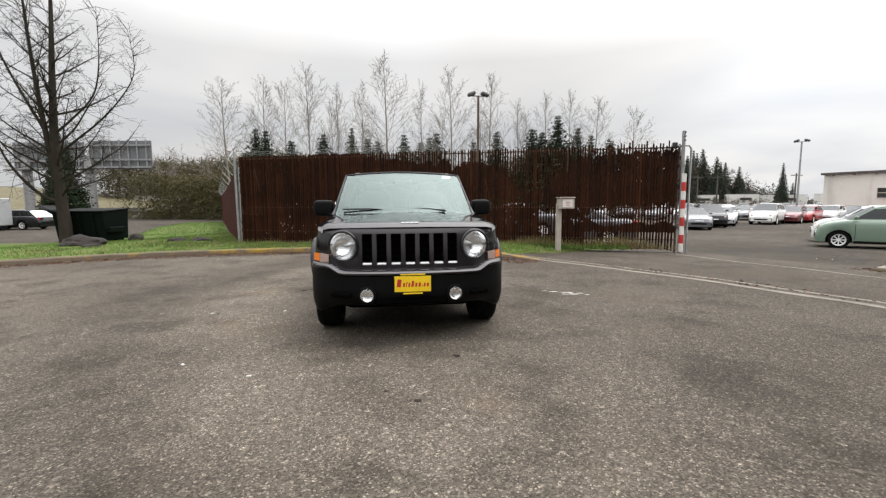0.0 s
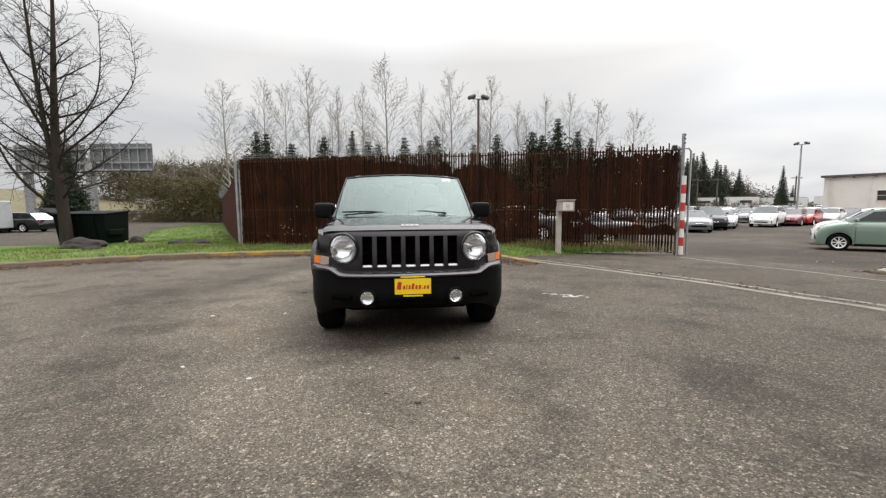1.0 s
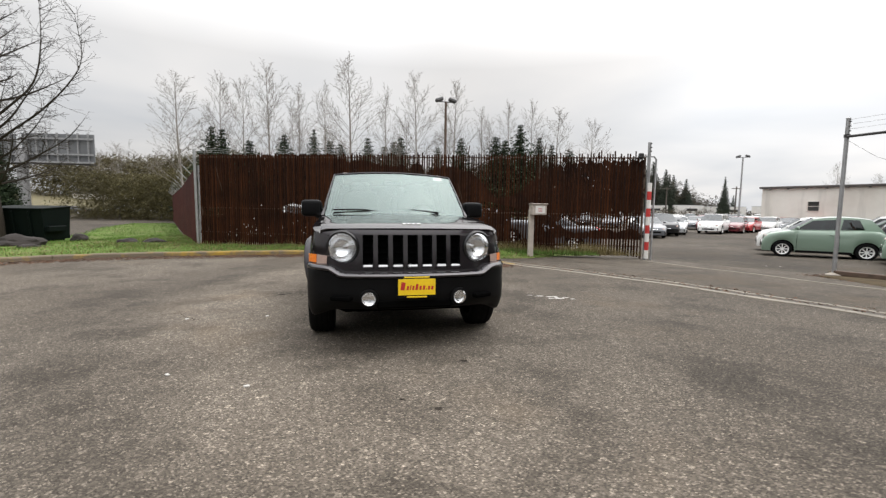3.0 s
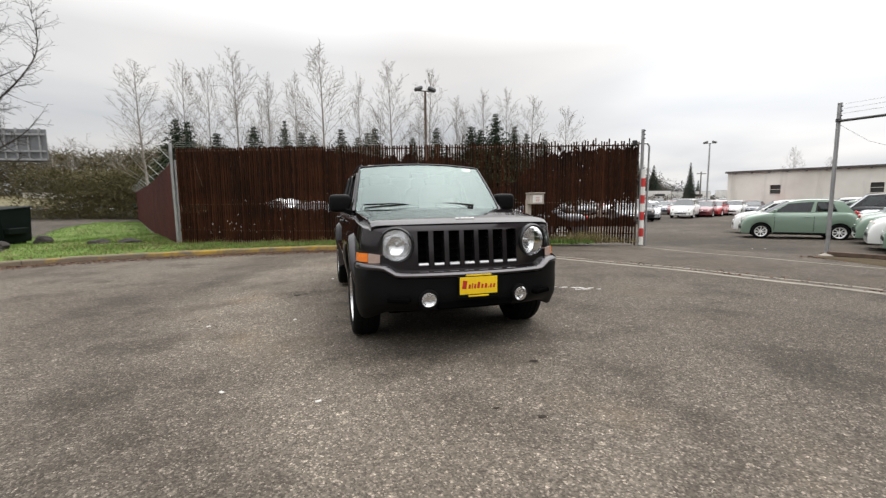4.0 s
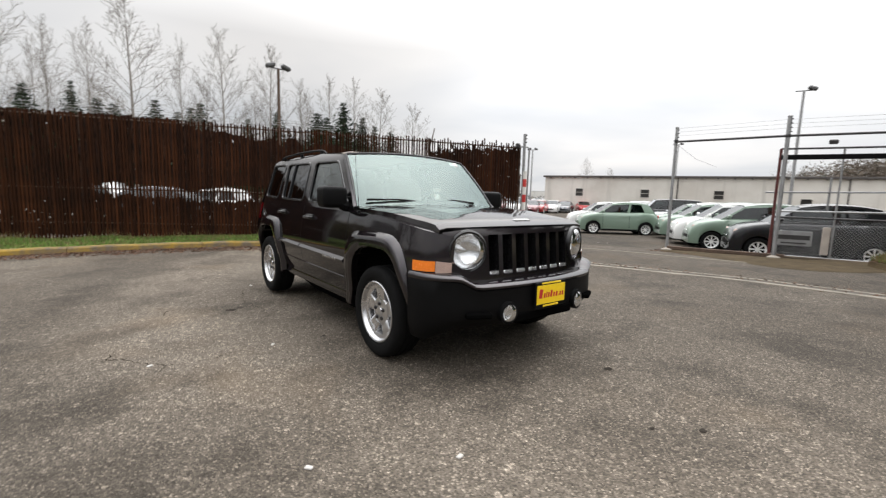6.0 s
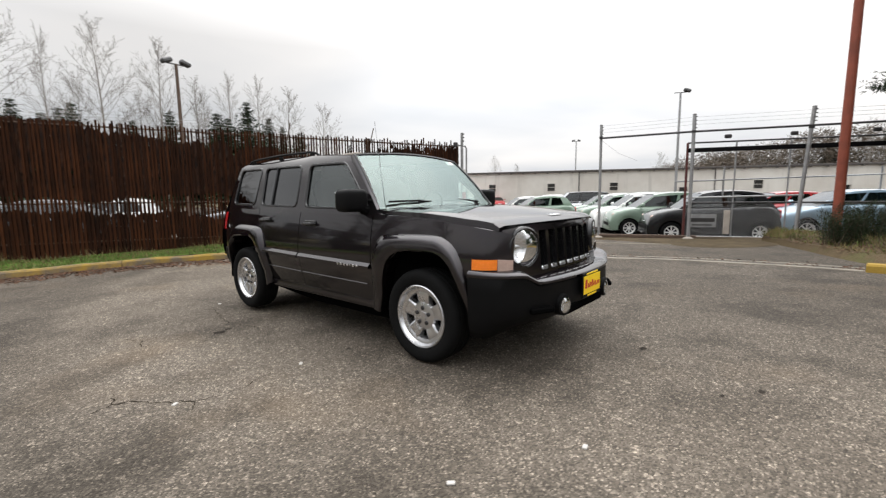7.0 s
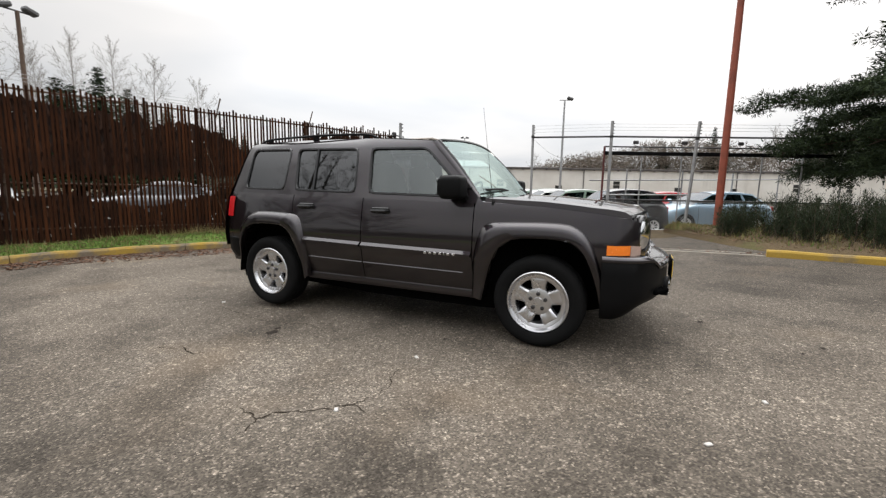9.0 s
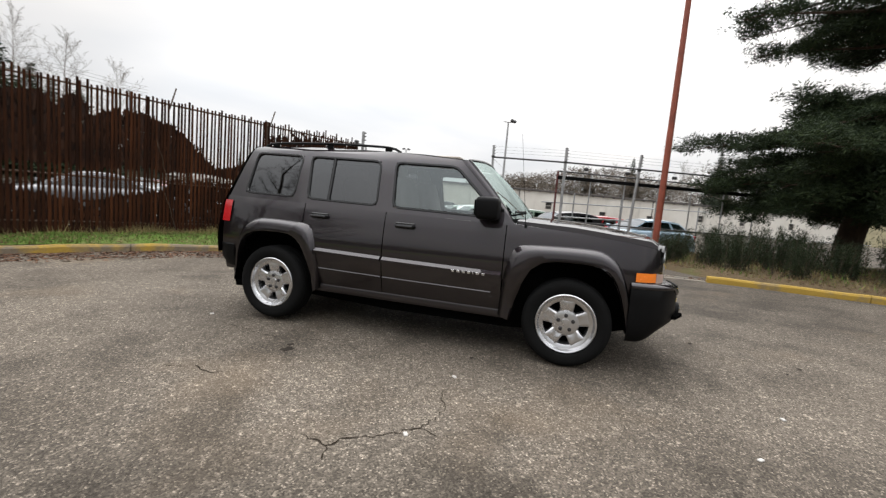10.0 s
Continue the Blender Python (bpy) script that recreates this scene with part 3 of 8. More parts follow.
verge = part("verge", G().grid([[verge_point(i / 36, v) for v in (0, 0.03, 0.15, 0.3, 0.5, 0.7, 0.9, 0.97, 1)] for i in range(37)]), M_BANK)
tagged(verge, "rough grass and soil bank under the shrubs", "verge", kind="structure")


# ---- the parked suv ----
# its own frame: x ahead from the front axle, y to its left, z up from the road
SUV_POSE = Matrix.Translation((-0.366, 4.329, 0.003)) @ Matrix.Rotation(math.atan2(-0.9924, 0.1237), 4, "Z") @ Matrix.Rotation(radians(-0.55), 4, "Y")
suv = thing("suv", "dark granite metallic boxy suv parked on asphalt", "car", at=SUV_POSE)
AXLE = -2.635
WIDTHS = [(0.20, 0.735), (0.30, 0.768), (0.36, 0.788), (0.45, 0.813), (0.54, 0.834), (0.62, 0.850), (0.70, 0.858), (0.80, 0.853), (0.88, 0.843), (0.95, 0.831), (1.02, 0.817), (1.06, 0.806), (1.10, 0.793), (1.15, 0.780), (1.50, 0.686), (1.56, 0.652), (1.60, 0.60), (1.64, 0.45)]


def half_width(x, z):
    y = interp(z, WIDTHS)
    if x > 0.2:
        y -= 0.075 * ((x - 0.2) / 0.45) ** 2
    if x > 0.5:
        y -= 0.085 * ((x - 0.5) / 0.15) ** 2
    if x < -2.7:
        y -= 0.06 * ((-2.7 - x) / 0.55) ** 2
    return y


ARCH = [(-0.435, 0.30), (-0.405, 0.45), (-0.36, 0.60), (-0.30, 0.72), (-0.21, 0.785), (-0.10, 0.805), (0.12, 0.805), (0.22, 0.785), (0.30, 0.72), (0.36, 0.60), (0.405, 0.45), (0.435, 0.30)]
FLARE = [(-0.53, 0.33), (-0.525, 0.50), (-0.505, 0.68), (-0.46, 0.84), (-0.39, 0.905), (-0.12, 0.925), (0.14, 0.925), (0.25, 0.90), (0.335, 0.83), (0.40, 0.69), (0.45, 0.50), (0.47, 0.36)]


def belt(x):
    return 1.095 + (-0.7 - x) * 0.022


def window_top(x):
    return 1.487 + (-0.98 - x) * 0.020


def roof_edge(x):
    return interp(x, [(-3.15, 1.575), (-2.9, 1.60), (-2.4, 1.612), (-1.8, 1.602), (-1.3, 1.585), (-0.9, 1.548)])


def fender_top(x):
    return interp(x, [(-0.52, 1.062), (0.05, 1.028), (0.4, 0.990), (0.56, 0.964), (0.62, 0.948), (0.652, 0.934)])


def lower_edge(x):
    for w in (0.0, AXLE):
        if abs(x - w) < 0.435:
            return interp(x - w, ARCH)
    return 0.335 if x > AXLE else 0.40


def side_rows(x0, x1, top, side, cols=None):
    """Rows of points of a body panel between two stations."""
    xs = cols or list(np.linspace(x0, x1, max(6, round((x1 - x0) / 0.03))))
    rows = []
    for k in range(13):
        row = []
        for x in xs:
            z0, z1 = lower_edge(x), top(x)
            z = lerp(z0, z1, k / 12)
            row.append((x, side * half_width(x, z), z))
        rows.append(row)
    # folded edge all round, so that the panel has thickness
    def fold(p):
        return (p[0], p[1] - side * 0.02, p[2])
    rows = [[fold(p) for p in rows[0]]] + rows + [[fold(p) for p in rows[-1]]]
    return [[fold(r[0])] + r + [fold(r[-1])] for r in rows]


def spread(a, b):
    """Stations, close together at the wheel arch ends."""
    xs = set(np.round(np.linspace(a, b, max(6, round((b - a) / 0.035))), 4))
    for w in (0.0, AXLE):
        for d in (-0.436, -0.42, -0.405, -0.38, -0.36, -0.33, -0.30, -0.25, -0.21, 0.21, 0.25, 0.30, 0.33, 0.36, 0.38, 0.405, 0.42, 0.436):
            if a < w + d < b:
                xs.add(round(w + d, 4))
    return sorted(xs)


def belt_top(x):
    return belt(x) - 0.045


for side, hand in ((-1, "right"), (1, "left")):
    part("fender", G().grid(side_rows(-0.512, 0.650, fender_top, side, spread(-0.512, 0.650) + [0.655])), M_PAINT, suv)
    fd = part("front_door", G().grid(side_rows(-1.545, -0.520, belt_top, side)), M_PAINT, suv)
    rd = part("rear_door", G().grid(side_rows(-2.335, -1.553, belt_top, side, spread(-2.335, -1.553))), M_PAINT, suv)
    part("quarter_panel", G().grid(side_rows(-3.24, -2.343, belt_top, side, spread(-3.24, -2.343))), M_PAINT, suv)
    # flared arches
    for w, tag in ((0.0, "front"), (AXLE, "rear")):
        inn = smooth_line([(a, b, 0) for a, b in ARCH], 0.05)
        out = smooth_line([(a, b, 0) for a, b in (FLARE if w == 0.0 else [(-a * 0.93 if a > 0 else -a * 0.9, b) for a, b in FLARE][::-1])], 0.05)
        n = 40
        rows = []
        for t, bulge in ((0.0, -0.01), (0.06, 0.004), (0.26, 0.036), (0.36, 0.043), (0.6, 0.045), (0.9, 0.042), (1.0, 0.030), (1.02, -0.15)):
            row = []
            for i in range(n + 1):
                a, b = inn[round(i / n * (len(inn) - 1))], out[round(i / n * (len(out) - 1))]
                x, z = lerp(b.x, a.x, min(t, 1)) + w, lerp(b.y, a.y, min(t, 1))
                row.append((x, side * (half_width(x, max(z, 0.45)) + bulge), z))
            rows.append(row)
        part("wheel_arch_flare", G().grid(rows), M_PAINT, suv)
        liner = [[(w + a * 1.0, side * (0.83 - d), b + 0.004) for a, b in ARCH] for d in (0.0, 0.28)]
        gl = G().grid(liner)
        gl.add([(w + a, side * 0.55, b) for a, b in ARCH], [tuple(range(len(ARCH)))])
        part("wheel_arch_liner", gl, M_VOID, suv)
    # side mouldings and sill
    def strip(x0, x1, z0, z1, hgt, proud):
        rows = []
        xs = np.linspace(x0, x1, 24)
        for dz, pr in ((-hgt / 2, 0.0), (-hgt * 0.38, proud), (-hgt * 0.02, proud), (hgt / 2, 0.0)):
            row = []
            for x in xs:
                z = lerp(z0, z1, (x - x0) / (x1 - x0)) + dz
                row.append((x, side * (half_width(x, z) + pr), z))
            rows.append(row)
        g = G().grid(rows)
        w = len(xs)
        for c in (0, w - 1):
            g.f.append((c, w + c, 2 * w + c, 3 * w + c))
        return g
    part("door_moulding", strip(-1.54, -0.525, 0.667, 0.652, 0.046, 0.027), M_PAINT, fd)
    part("door_moulding", strip(-2.19, -1.56, 0.682, 0.668, 0.046, 0.027), M_PAINT, rd)
    part("door_crease", strip(-1.54, -0.60, 0.508, 0.498, 0.014, 0.006), M_PAINT, fd)
    part("door_crease", strip(-2.16, -1.56, 0.520, 0.508, 0.014, 0.006), M_PAINT, rd)
    part("sill", strip(-2.20, -0.44, 0.335, 0.325, 0.075, 0.022), M_PAINT, suv)
    # door handles
    for door, hx, hz in ((fd, -1.36, 0.965), (rd, -2.17, 0.985)):
        y = half_width(hx, hz)
        g = G().box((hx, side * (y + 0.002), hz + 0.002), (0.17, 0.012, 0.05), 0.005)
        cup = part("handle_recess", g, M_BLACKGL, door)
        g = G().tube([(hx - 0.085, side * (y + 0.004), hz), (hx - 0.07, side * (y + 0.035), hz), (hx, side * (y + 0.042), hz), (hx + 0.07, side * (y + 0.035), hz), (hx + 0.085, side * (y + 0.004), hz)], [0.011, 0.014, 0.015, 0.014, 0.011], 8)
        part("door_handle", g, M_BLACKGL, door)
    # model badge as plain bars
    x0 = -0.92
    if side < 0:
        for k, w in enumerate((0.024, 0.026, 0.024, 0.024, 0.008, 0.028, 0.024)):
            g = G().box((x0 + w / 2, side * (half_width(x0, 0.655) + 0.0285), 0.645), (w, 0.003, 0.017), 0.001)
            part("badge_bar", g, M_ALLOY, fd)
            x0 += w + 0.019

    # ---- greenhouse: pillars and window frames ----
    COLS = [(-3.20, -3.055), (-3.02, -2.965), (-2.483, -2.452), (-2.335, -2.368), (-1.652, -1.672), (-1.50, -1.530), (-0.575, -0.985), (-0.485, -0.885)]

    def gh(ci, z, inset=0.0):
        xb, xt = COLS[ci]
        zb, zt = belt(xb), window_top(xt)
        x = lerp(xb, xt, (z - zb) / (zt - zb))
        return (x, side * (half_width(x, z) - inset), z)
    rows = []
    for r in range(7):
        row = []
        for ci in range(len(COLS)):
            xb, xt = COLS[ci]
            zb, zt = belt(xb), window_top(xt)
            z = [belt_top(xb) , zb, lerp(zb, zt, 0.33), lerp(zb, zt, 0.66), zt, lerp(zt, roof_edge(xt), 0.55), roof_edge(xt)][r]
            row.append(gh(ci, z))
        rows.append(row)
    holes = {(r, c) for r in (1, 2, 3) for c in (1, 3, 5)}
    g = G().grid(rows, holes)
    # jambs of the openings
    for c in (1, 3, 5):
        rim = [gh(c, lerp(belt(COLS[c][0]), window_top(COLS[c][1]), k / 3)) for k in range(4)] + [gh(c + 1, lerp(belt(COLS[c + 1][0]), window_top(COLS[c + 1][1]), k / 3)) for k in (3, 2, 1, 0)]
        inner = [(p[0], p[1] - side * 0.03, p[2]) for p in rim]
        n = len(rim)
        g.add(rim + inner, [(i, (i + 1) % n, n + (i + 1) % n, n + i) for i in range(n)])
    part("upper_frame", g, M_PAINT, suv, angle=25)
    panes = {1: ("quarter_window", M_PRIVACY), 3: ("rear_door_window", M_PRIVACY), 5: ("front_door_window", M_SIDEGLASS)}
    for c, (nm, mt) in panes.items():
        ins = 0.012
        prow = [[tuple(Vector(gh(c, lerp(belt(COLS[c][0]), window_top(COLS[c][1]), k / 4), ins)).lerp(Vector(gh(c + 1, lerp(belt(COLS[c + 1][0]), window_top(COLS[c + 1][1]), k / 4), ins)), j / 6)) for j in range(7)] for k in range(5)]
        pane = part(nm, G().grid(prow), mt, suv)
        pane.visible_shadow = False
        # black seal with rounded corners
        cs = [Vector(gh(c, belt(COLS[c][0]), 0.004)), Vector(gh(c, window_top(COLS[c][1]), 0.004)), Vector(gh(c + 1, window_top(COLS[c + 1][1]), 0.004)), Vector(gh(c + 1, belt(COLS[c + 1][0]), 0.004))]
        ring = []
        for i in range(4):
            p, a, b = cs[i], cs[i - 1], cs[(i + 1) % 4]
            da, db = (a - p).normalized() * 0.06, (b - p).normalized() * 0.06
            for k in range(6):
                t = k / 5
                ring.append((p + da) * (1 - t) ** 2 + p * 2 * t * (1 - t) + (p + db) * t * t)
        gs = G().loop_tube(ring, 0.013, 6)
        # filled corners of the seal
        for i in range(4):
            arc = ring[i * 6:i * 6 + 6]
            gs.add([cs[i] + Vector((0, -side * 0.004, 0))] + [q + Vector((0, -side * 0.004, 0)) for q in arc], [(0, k, k + 1) for k in range(1, 6)])
        part("window_seal", gs, M_BLACKGL, pane)
        if c == 3:
            xd = -2.125
            g = G().tube([(xd, side * (half_width(xd, belt(xd)) - 0.004), belt(xd)), (xd - 0.005, side * (half_width(xd, window_top(xd)) - 0.004), window_top(xd))], 0.013, 6)
            part("window_divider", g, M_BLACKGL, pane)
    # door mirror
    mir = part("door_mirror", G().pill((-0.66, side * 0.900, 1.165), (0.18, 0.215, 0.18), 5.0), M_BLACKPL, suv, angle=60)
    part("mirror_arm", G().tube([(-0.62, side * 0.77, 1.085), (-0.61, side * 0.84, 1.10), (-0.605, side * 0.87, 1.13)], [0.05, 0.04, 0.035], 8), M_BLACKPL, mir)
    part("mirror_glass", G().box((-0.752, side * 0.905, 1.168), (0.006, 0.165, 0.12), 0.002), M_CHROME, mir)
    part("mirror_sail", G().box((-0.62, side * 0.775, 1.125), (0.14, 0.012, 0.09), 0.004), M_BLACKPL, mir)
    # roof rail
    pts = [(-2.95, side * 0.575, 1.60), (-2.88, side * 0.575, 1.626), (-2.70, side * 0.575, 1.638), (-2.2, side * 0.578, 1.648), (-1.8, side * 0.578, 1.642), (-1.62, side * 0.575, 1.630), (-1.54, side * 0.573, 1.595)]
    rail = part("roof_rail", G().tube(smooth_line(pts, 0.06), 0.011, 8), M_BLACKPL, suv)
    for fx in (-2.84, -2.25, -1.66):
        part("rail_foot", G().box((fx, side * 0.575, 1.617), (0.07, 0.02, 0.04), 0.01), M_BLACKPL, rail)
    # tail lamp wrapping the corner
    rows = []
    for z in np.linspace(0.86, 1.06, 6):
        rows.append([(x, side * (half_width(x, z) + 0.010 if x > -3.26 else half_width(-3.2, z) - 0.04), z) for x in (-3.15, -3.17, -3.20, -3.25, -3.275, -3.28)])
    part("tail_lamp", G().grid(rows), M_REDLENS, suv, "red tail lamp lens")
    # turn signal and marker at the front corner
    def corner(x, z):
        return (x, side * (half_width(x, z) + 0.012), z)
    rows = [[corner(x, z) for x in np.linspace(0.455, 0.60, 7)] for z in (0.716, 0.745, 0.782)]
    part("marker_lens", G().grid(rows), M_AMBER, suv, "amber side marker lens")
    rows = [[corner(x, lerp(0.706 + 0.10 * (x - 0.60), 0.782 - 0.15 * (x - 0.60), k / 3)) for x in np.linspace(0.602, 0.664, 6)] for k in range(4)]
    rows = [[(p[0], p[1] - side * 0.03, p[2]) for p in rows[0]]] + rows + [[(p[0], p[1] - side * 0.03, p[2]) for p in rows[-1]]]
    part("turn_signal_lens", G().grid(rows), M_CLEARLENS, suv, "pale clear turn signal lens")

# dark inner shell behind the panel gaps
rows = []
for x in (-3.2, -2.6, -1.5, -0.5, 0.2, 0.565):
    y = half_width(x, 0.7) - 0.035
    rows.append([(x, -y * 0.9, 0.98), (x, -y + 0.03, 0.95), (x, -y + (0.0 if x not in (-2.6, 0.2) else 0.28), 0.82), (x, -y + (0.12 if x not in (-2.6, 0.2) else 0.28), (0.205 if x < 0.5 else 0.33)), (x, y - (0.12 if x not in (-2.6, 0.2) else 0.28), (0.205 if x < 0.5 else 0.33)), (x, y - (0.0 if x not in (-2.6, 0.2) else 0.28), 0.82), (x, y - 0.03, 0.95), (x, y * 0.9, 0.98)])
g = G().grid(rows)
g.add(rows[0], [tuple(range(8))])
g.add(rows[-1], [tuple(range(8))])
part("underbody", g, M_VOID, suv)

# roof skin
rows = []
for x in np.linspace(-3.09, -0.885, 26):
    ye = half_width(x, roof_edge(x))
    rows.append([(x + (0.04 * (1 - (s * s)) if x > -0.95 else 0), s * ye, roof_edge(x) + 0.038 * (1 - s * s) - 0.002 * math.cos(s * 14) * (abs(s) < 0.85)) for s in np.linspace(-1, 1, 25)])
part("roof", G().grid(rows), M_PAINT, suv)
# windscreen
rows = []
for t in np.linspace(0, 1, 11):
    row = []
    for s in np.linspace(-1, 1, 21):
        yb, yt = 0.768, 0.664
        xb, xt = -0.375 - 0.118 * s * s, -0.845 - 0.045 * s * s
        zb, zt = 1.112 - 0.02 * s * s, 1.583 - 0.036 * s * s
        row.append((lerp(xb, xt, t) + 0.012 * math.sin(math.pi * t), s * lerp(yb, yt, t), lerp(zb, zt, t) + 0.012 * math.sin(math.pi * t)))
    rows.append(row)
ws = part("windscreen", G().grid(rows), M_WINDSCREEN, suv, "windscreen mirroring the pale sky")
ws.visible_shadow = False
for side in (-1, 1):
    wsedge = [Vector(r_[0 if side < 0 else -1]) for r_ in rows]
    prow = []
    for p in wsedge:
        t = (p.z - 1.095) / (1.487 - 1.095)
        xf = lerp(-0.485, -0.885, t)
        q = Vector((xf - 0.012, side * (half_width(xf, p.z) + 0.001), p.z))
        mid = (p + q) / 2 + Vector((0.012, side * 0.008, 0.0))
        prow.append([q, q.lerp(mid, 0.5) + Vector((0.003, side * 0.003, 0)), mid, p + Vector((0.010, 0, 0.004))])
    part("windscreen_pillar", G().grid(prow), M_PAINT, suv)
edge = [rows[k][0] for k in range(11)] + rows[10][1:-1] + [rows[k][-1] for k in range(10, -1, -1)]
part("windscreen_seal", G().tube(edge, 0.012, 6), M_BLACKGL, ws)
part("sticker", G().box((-0.835, 0.515, 1.525), (0.003, 0.10, 0.05), 0, Matrix.Rotation(radians(-45), 3, "Y")), M_WHITE, ws, "white paper sticker")
part("rear_view_mirror", G().box((-0.92, 0.0, 1.47), (0.03, 0.22, 0.06), 0.012), M_BLACKPL, ws)
# bonnet
rows = []
for x in np.linspace(-0.42, 0.67, 26):
    row = []
    for s in np.linspace(-1, 1, 31):
        a = abs(s)
        y = s * lerp(0.778, 0.738, smoothstep(-0.2, 0.67, x))
        zc = interp(x, [(-0.42, 1.108), (0.0, 1.092), (0.3, 1.064), (0.5, 1.040), (0.60, 1.024), (0.64, 1.014), (0.662, 1.004), (0.67, 0.990)])
        z = zc - 0.022 * s * s * (1 - 0.6 * smoothstep(0.3, 0.67, x)) - 0.010 * smoothstep(0.94, 1.0, a)
        xx = x - 0.075 * s * s * smoothstep(0.1, 0.67, x) - (0.02 if x < -0.4 else 0) * s * s
        row.append((xx, y, z))
    rows.append(row)
rows = [[(r_[0][0], r_[0][1] - 0.004, r_[0][2] - 0.036)] + [(p[0], p[1], p[2] + 0.008) for p in r_] + [(r_[-1][0], r_[-1][1] + 0.004, r_[-1][2] - 0.036)] for r_ in rows]
bon = G().grid([[(p[0], p[1], p[2] - 0.03) for p in rows[0]]] + rows + [[(p[0] - 0.01, p[1], p[2] - 0.03) for p in rows[-1]]])
bonnet = part("bonnet", bon, M_PAINT, suv)
for k, w in enumerate((0.030, 0.032, 0.032, 0.034)):
    part("badge_bar", G().box((0.605, -0.058 + k * 0.040, 1.034), (0.032, w, 0.006), 0.001, Matrix.Rotation(radians(11), 3, "Y")), M_CHROME, bonnet, "plain bright badge bar")
# strips from bonnet edge to fender shoulder
for side in (-1, 1):
    rows = []
    for x in np.linspace(-0.50, 0.60, 24):
        zf = fender_top(x)
        yb = lerp(0.784, 0.744, smoothstep(-0.2, 0.67, x))
        ye = half_width(x, zf)
        zb = interp(x, [(-0.5, 1.066), (0.0, 1.034), (0.3, 1.004), (0.5, 0.980), (0.58, 0.962), (0.605, 0.952)])
        rows.append([(x, side * (yb - 0.03), zb + 0.002), (x, side * (yb + 0.004), zb), (x, side * lerp(yb, ye, 0.5), lerp(zb, zf, 0.35)), (x, side * lerp(yb, ye, 0.85), lerp(zb, zf, 0.75)), (x, side * ye, zf - 0.001)])
    part("fender_top", G().grid(rows), M_PAINT, suv)
# cowl and wipers
rows = [[(lerp(-0.50, -0.40, t) + 0.09 * (1 - s * s), s * 0.73, 1.085 - 0.02 * s * s + 0.008 * t) for s in np.linspace(-1, 1, 15)] for t in (0, 0.5, 1)]
part("cowl", G().grid(rows), M_BLACKPL, suv)
for y0, y1 in ((-0.66, -0.12), (-0.08, 0.46)):
    arm = G().tube([(-0.40, y0 + 0.52, 1.105), (-0.47, y0 + 0.25, 1.142), (-0.52, y0 + 0.02, 1.155)], [0.010, 0.008, 0.006], 6)
    w = part("wiper", arm, M_BLACKPL, suv)
    part("wiper_blade", G().tube([(-0.425 - 0.11 * y0 * y0, y0 - 0.02, 1.150), (-0.425, (y0 + y1) / 2, 1.155), (-0.42 - 0.05 * y1 * y1, y1, 1.132)], 0.009, 6), M_BLACKPL, w)
# antenna on the right fender
ant = part("antenna", G().tube([(-0.37, -0.80, 1.04), (-0.41, -0.805, 1.35), (-0.46, -0.81, 1.75)], [0.003, 0.0016, 0.0012], 6), M_BLACKPL, suv)
part("antenna_base", G().lathe([(0.0, 0.03), (0.012, 0.028), (0.016, 0.0)], 10, Matrix.Translation((-0.37, -0.80, 1.035)) @ Matrix.Rotation(radians(90), 4, "X")), M_BLACKPL, ant)

# front mask: grille panel with seven slots
MASK = [(0.0, 0.735), (0.20, 0.731), (0.40, 0.716), (0.56, 0.692), (0.66, 0.668), (0.70, 0.655), (0.722, 0.638)]


def mask(y, z, back=0.0):
    x = interp(abs(y), MASK) - 0.10 * (z - 0.68) - 0.25 * max(0, z - 0.95) - back
    return (x, y, z)


slot_l = [-0.4055 + k * 0.1210 for k in range(7)]
lampy = [0.432 + 0.0128 * k for k in range(21)]
ys = sorted([-0.722, -0.705] + [-v for v in lampy] + [v for s in slot_l for v in (s, s + 0.085)] + lampy + [0.705, 0.722])
zs = [0.638, 0.675] + [0.700 + 0.0125 * k for k in range(19)] + [0.935, 0.945, 0.962, 0.985]
skip = set()
for j, (a, b) in enumerate(zip(ys, ys[1:])):
    if any(abs(a - s) < 1e-6 for s in slot_l):
        for i, z in enumerate(zs[:-1]):
            if 0.675 <= z < 0.945:
                skip.add((i, j))
    for i, (z, z2) in enumerate(zip(zs, zs[1:])):
        if math.hypot(abs(a + b) / 2 - 0.561, (z + z2) / 2 - 0.842) < 0.120:
            skip.add((i, j))
rows = []
for z in zs:
    rows.append([mask(y, min(z, 0.985 - 0.13 * max(0, abs(y) - 0.55))) for y in ys])
gm = G().grid(rows, skip)
mask_ob = part("grille_panel", gm, M_PAINT, suv, "dark grille panel with seven slots")
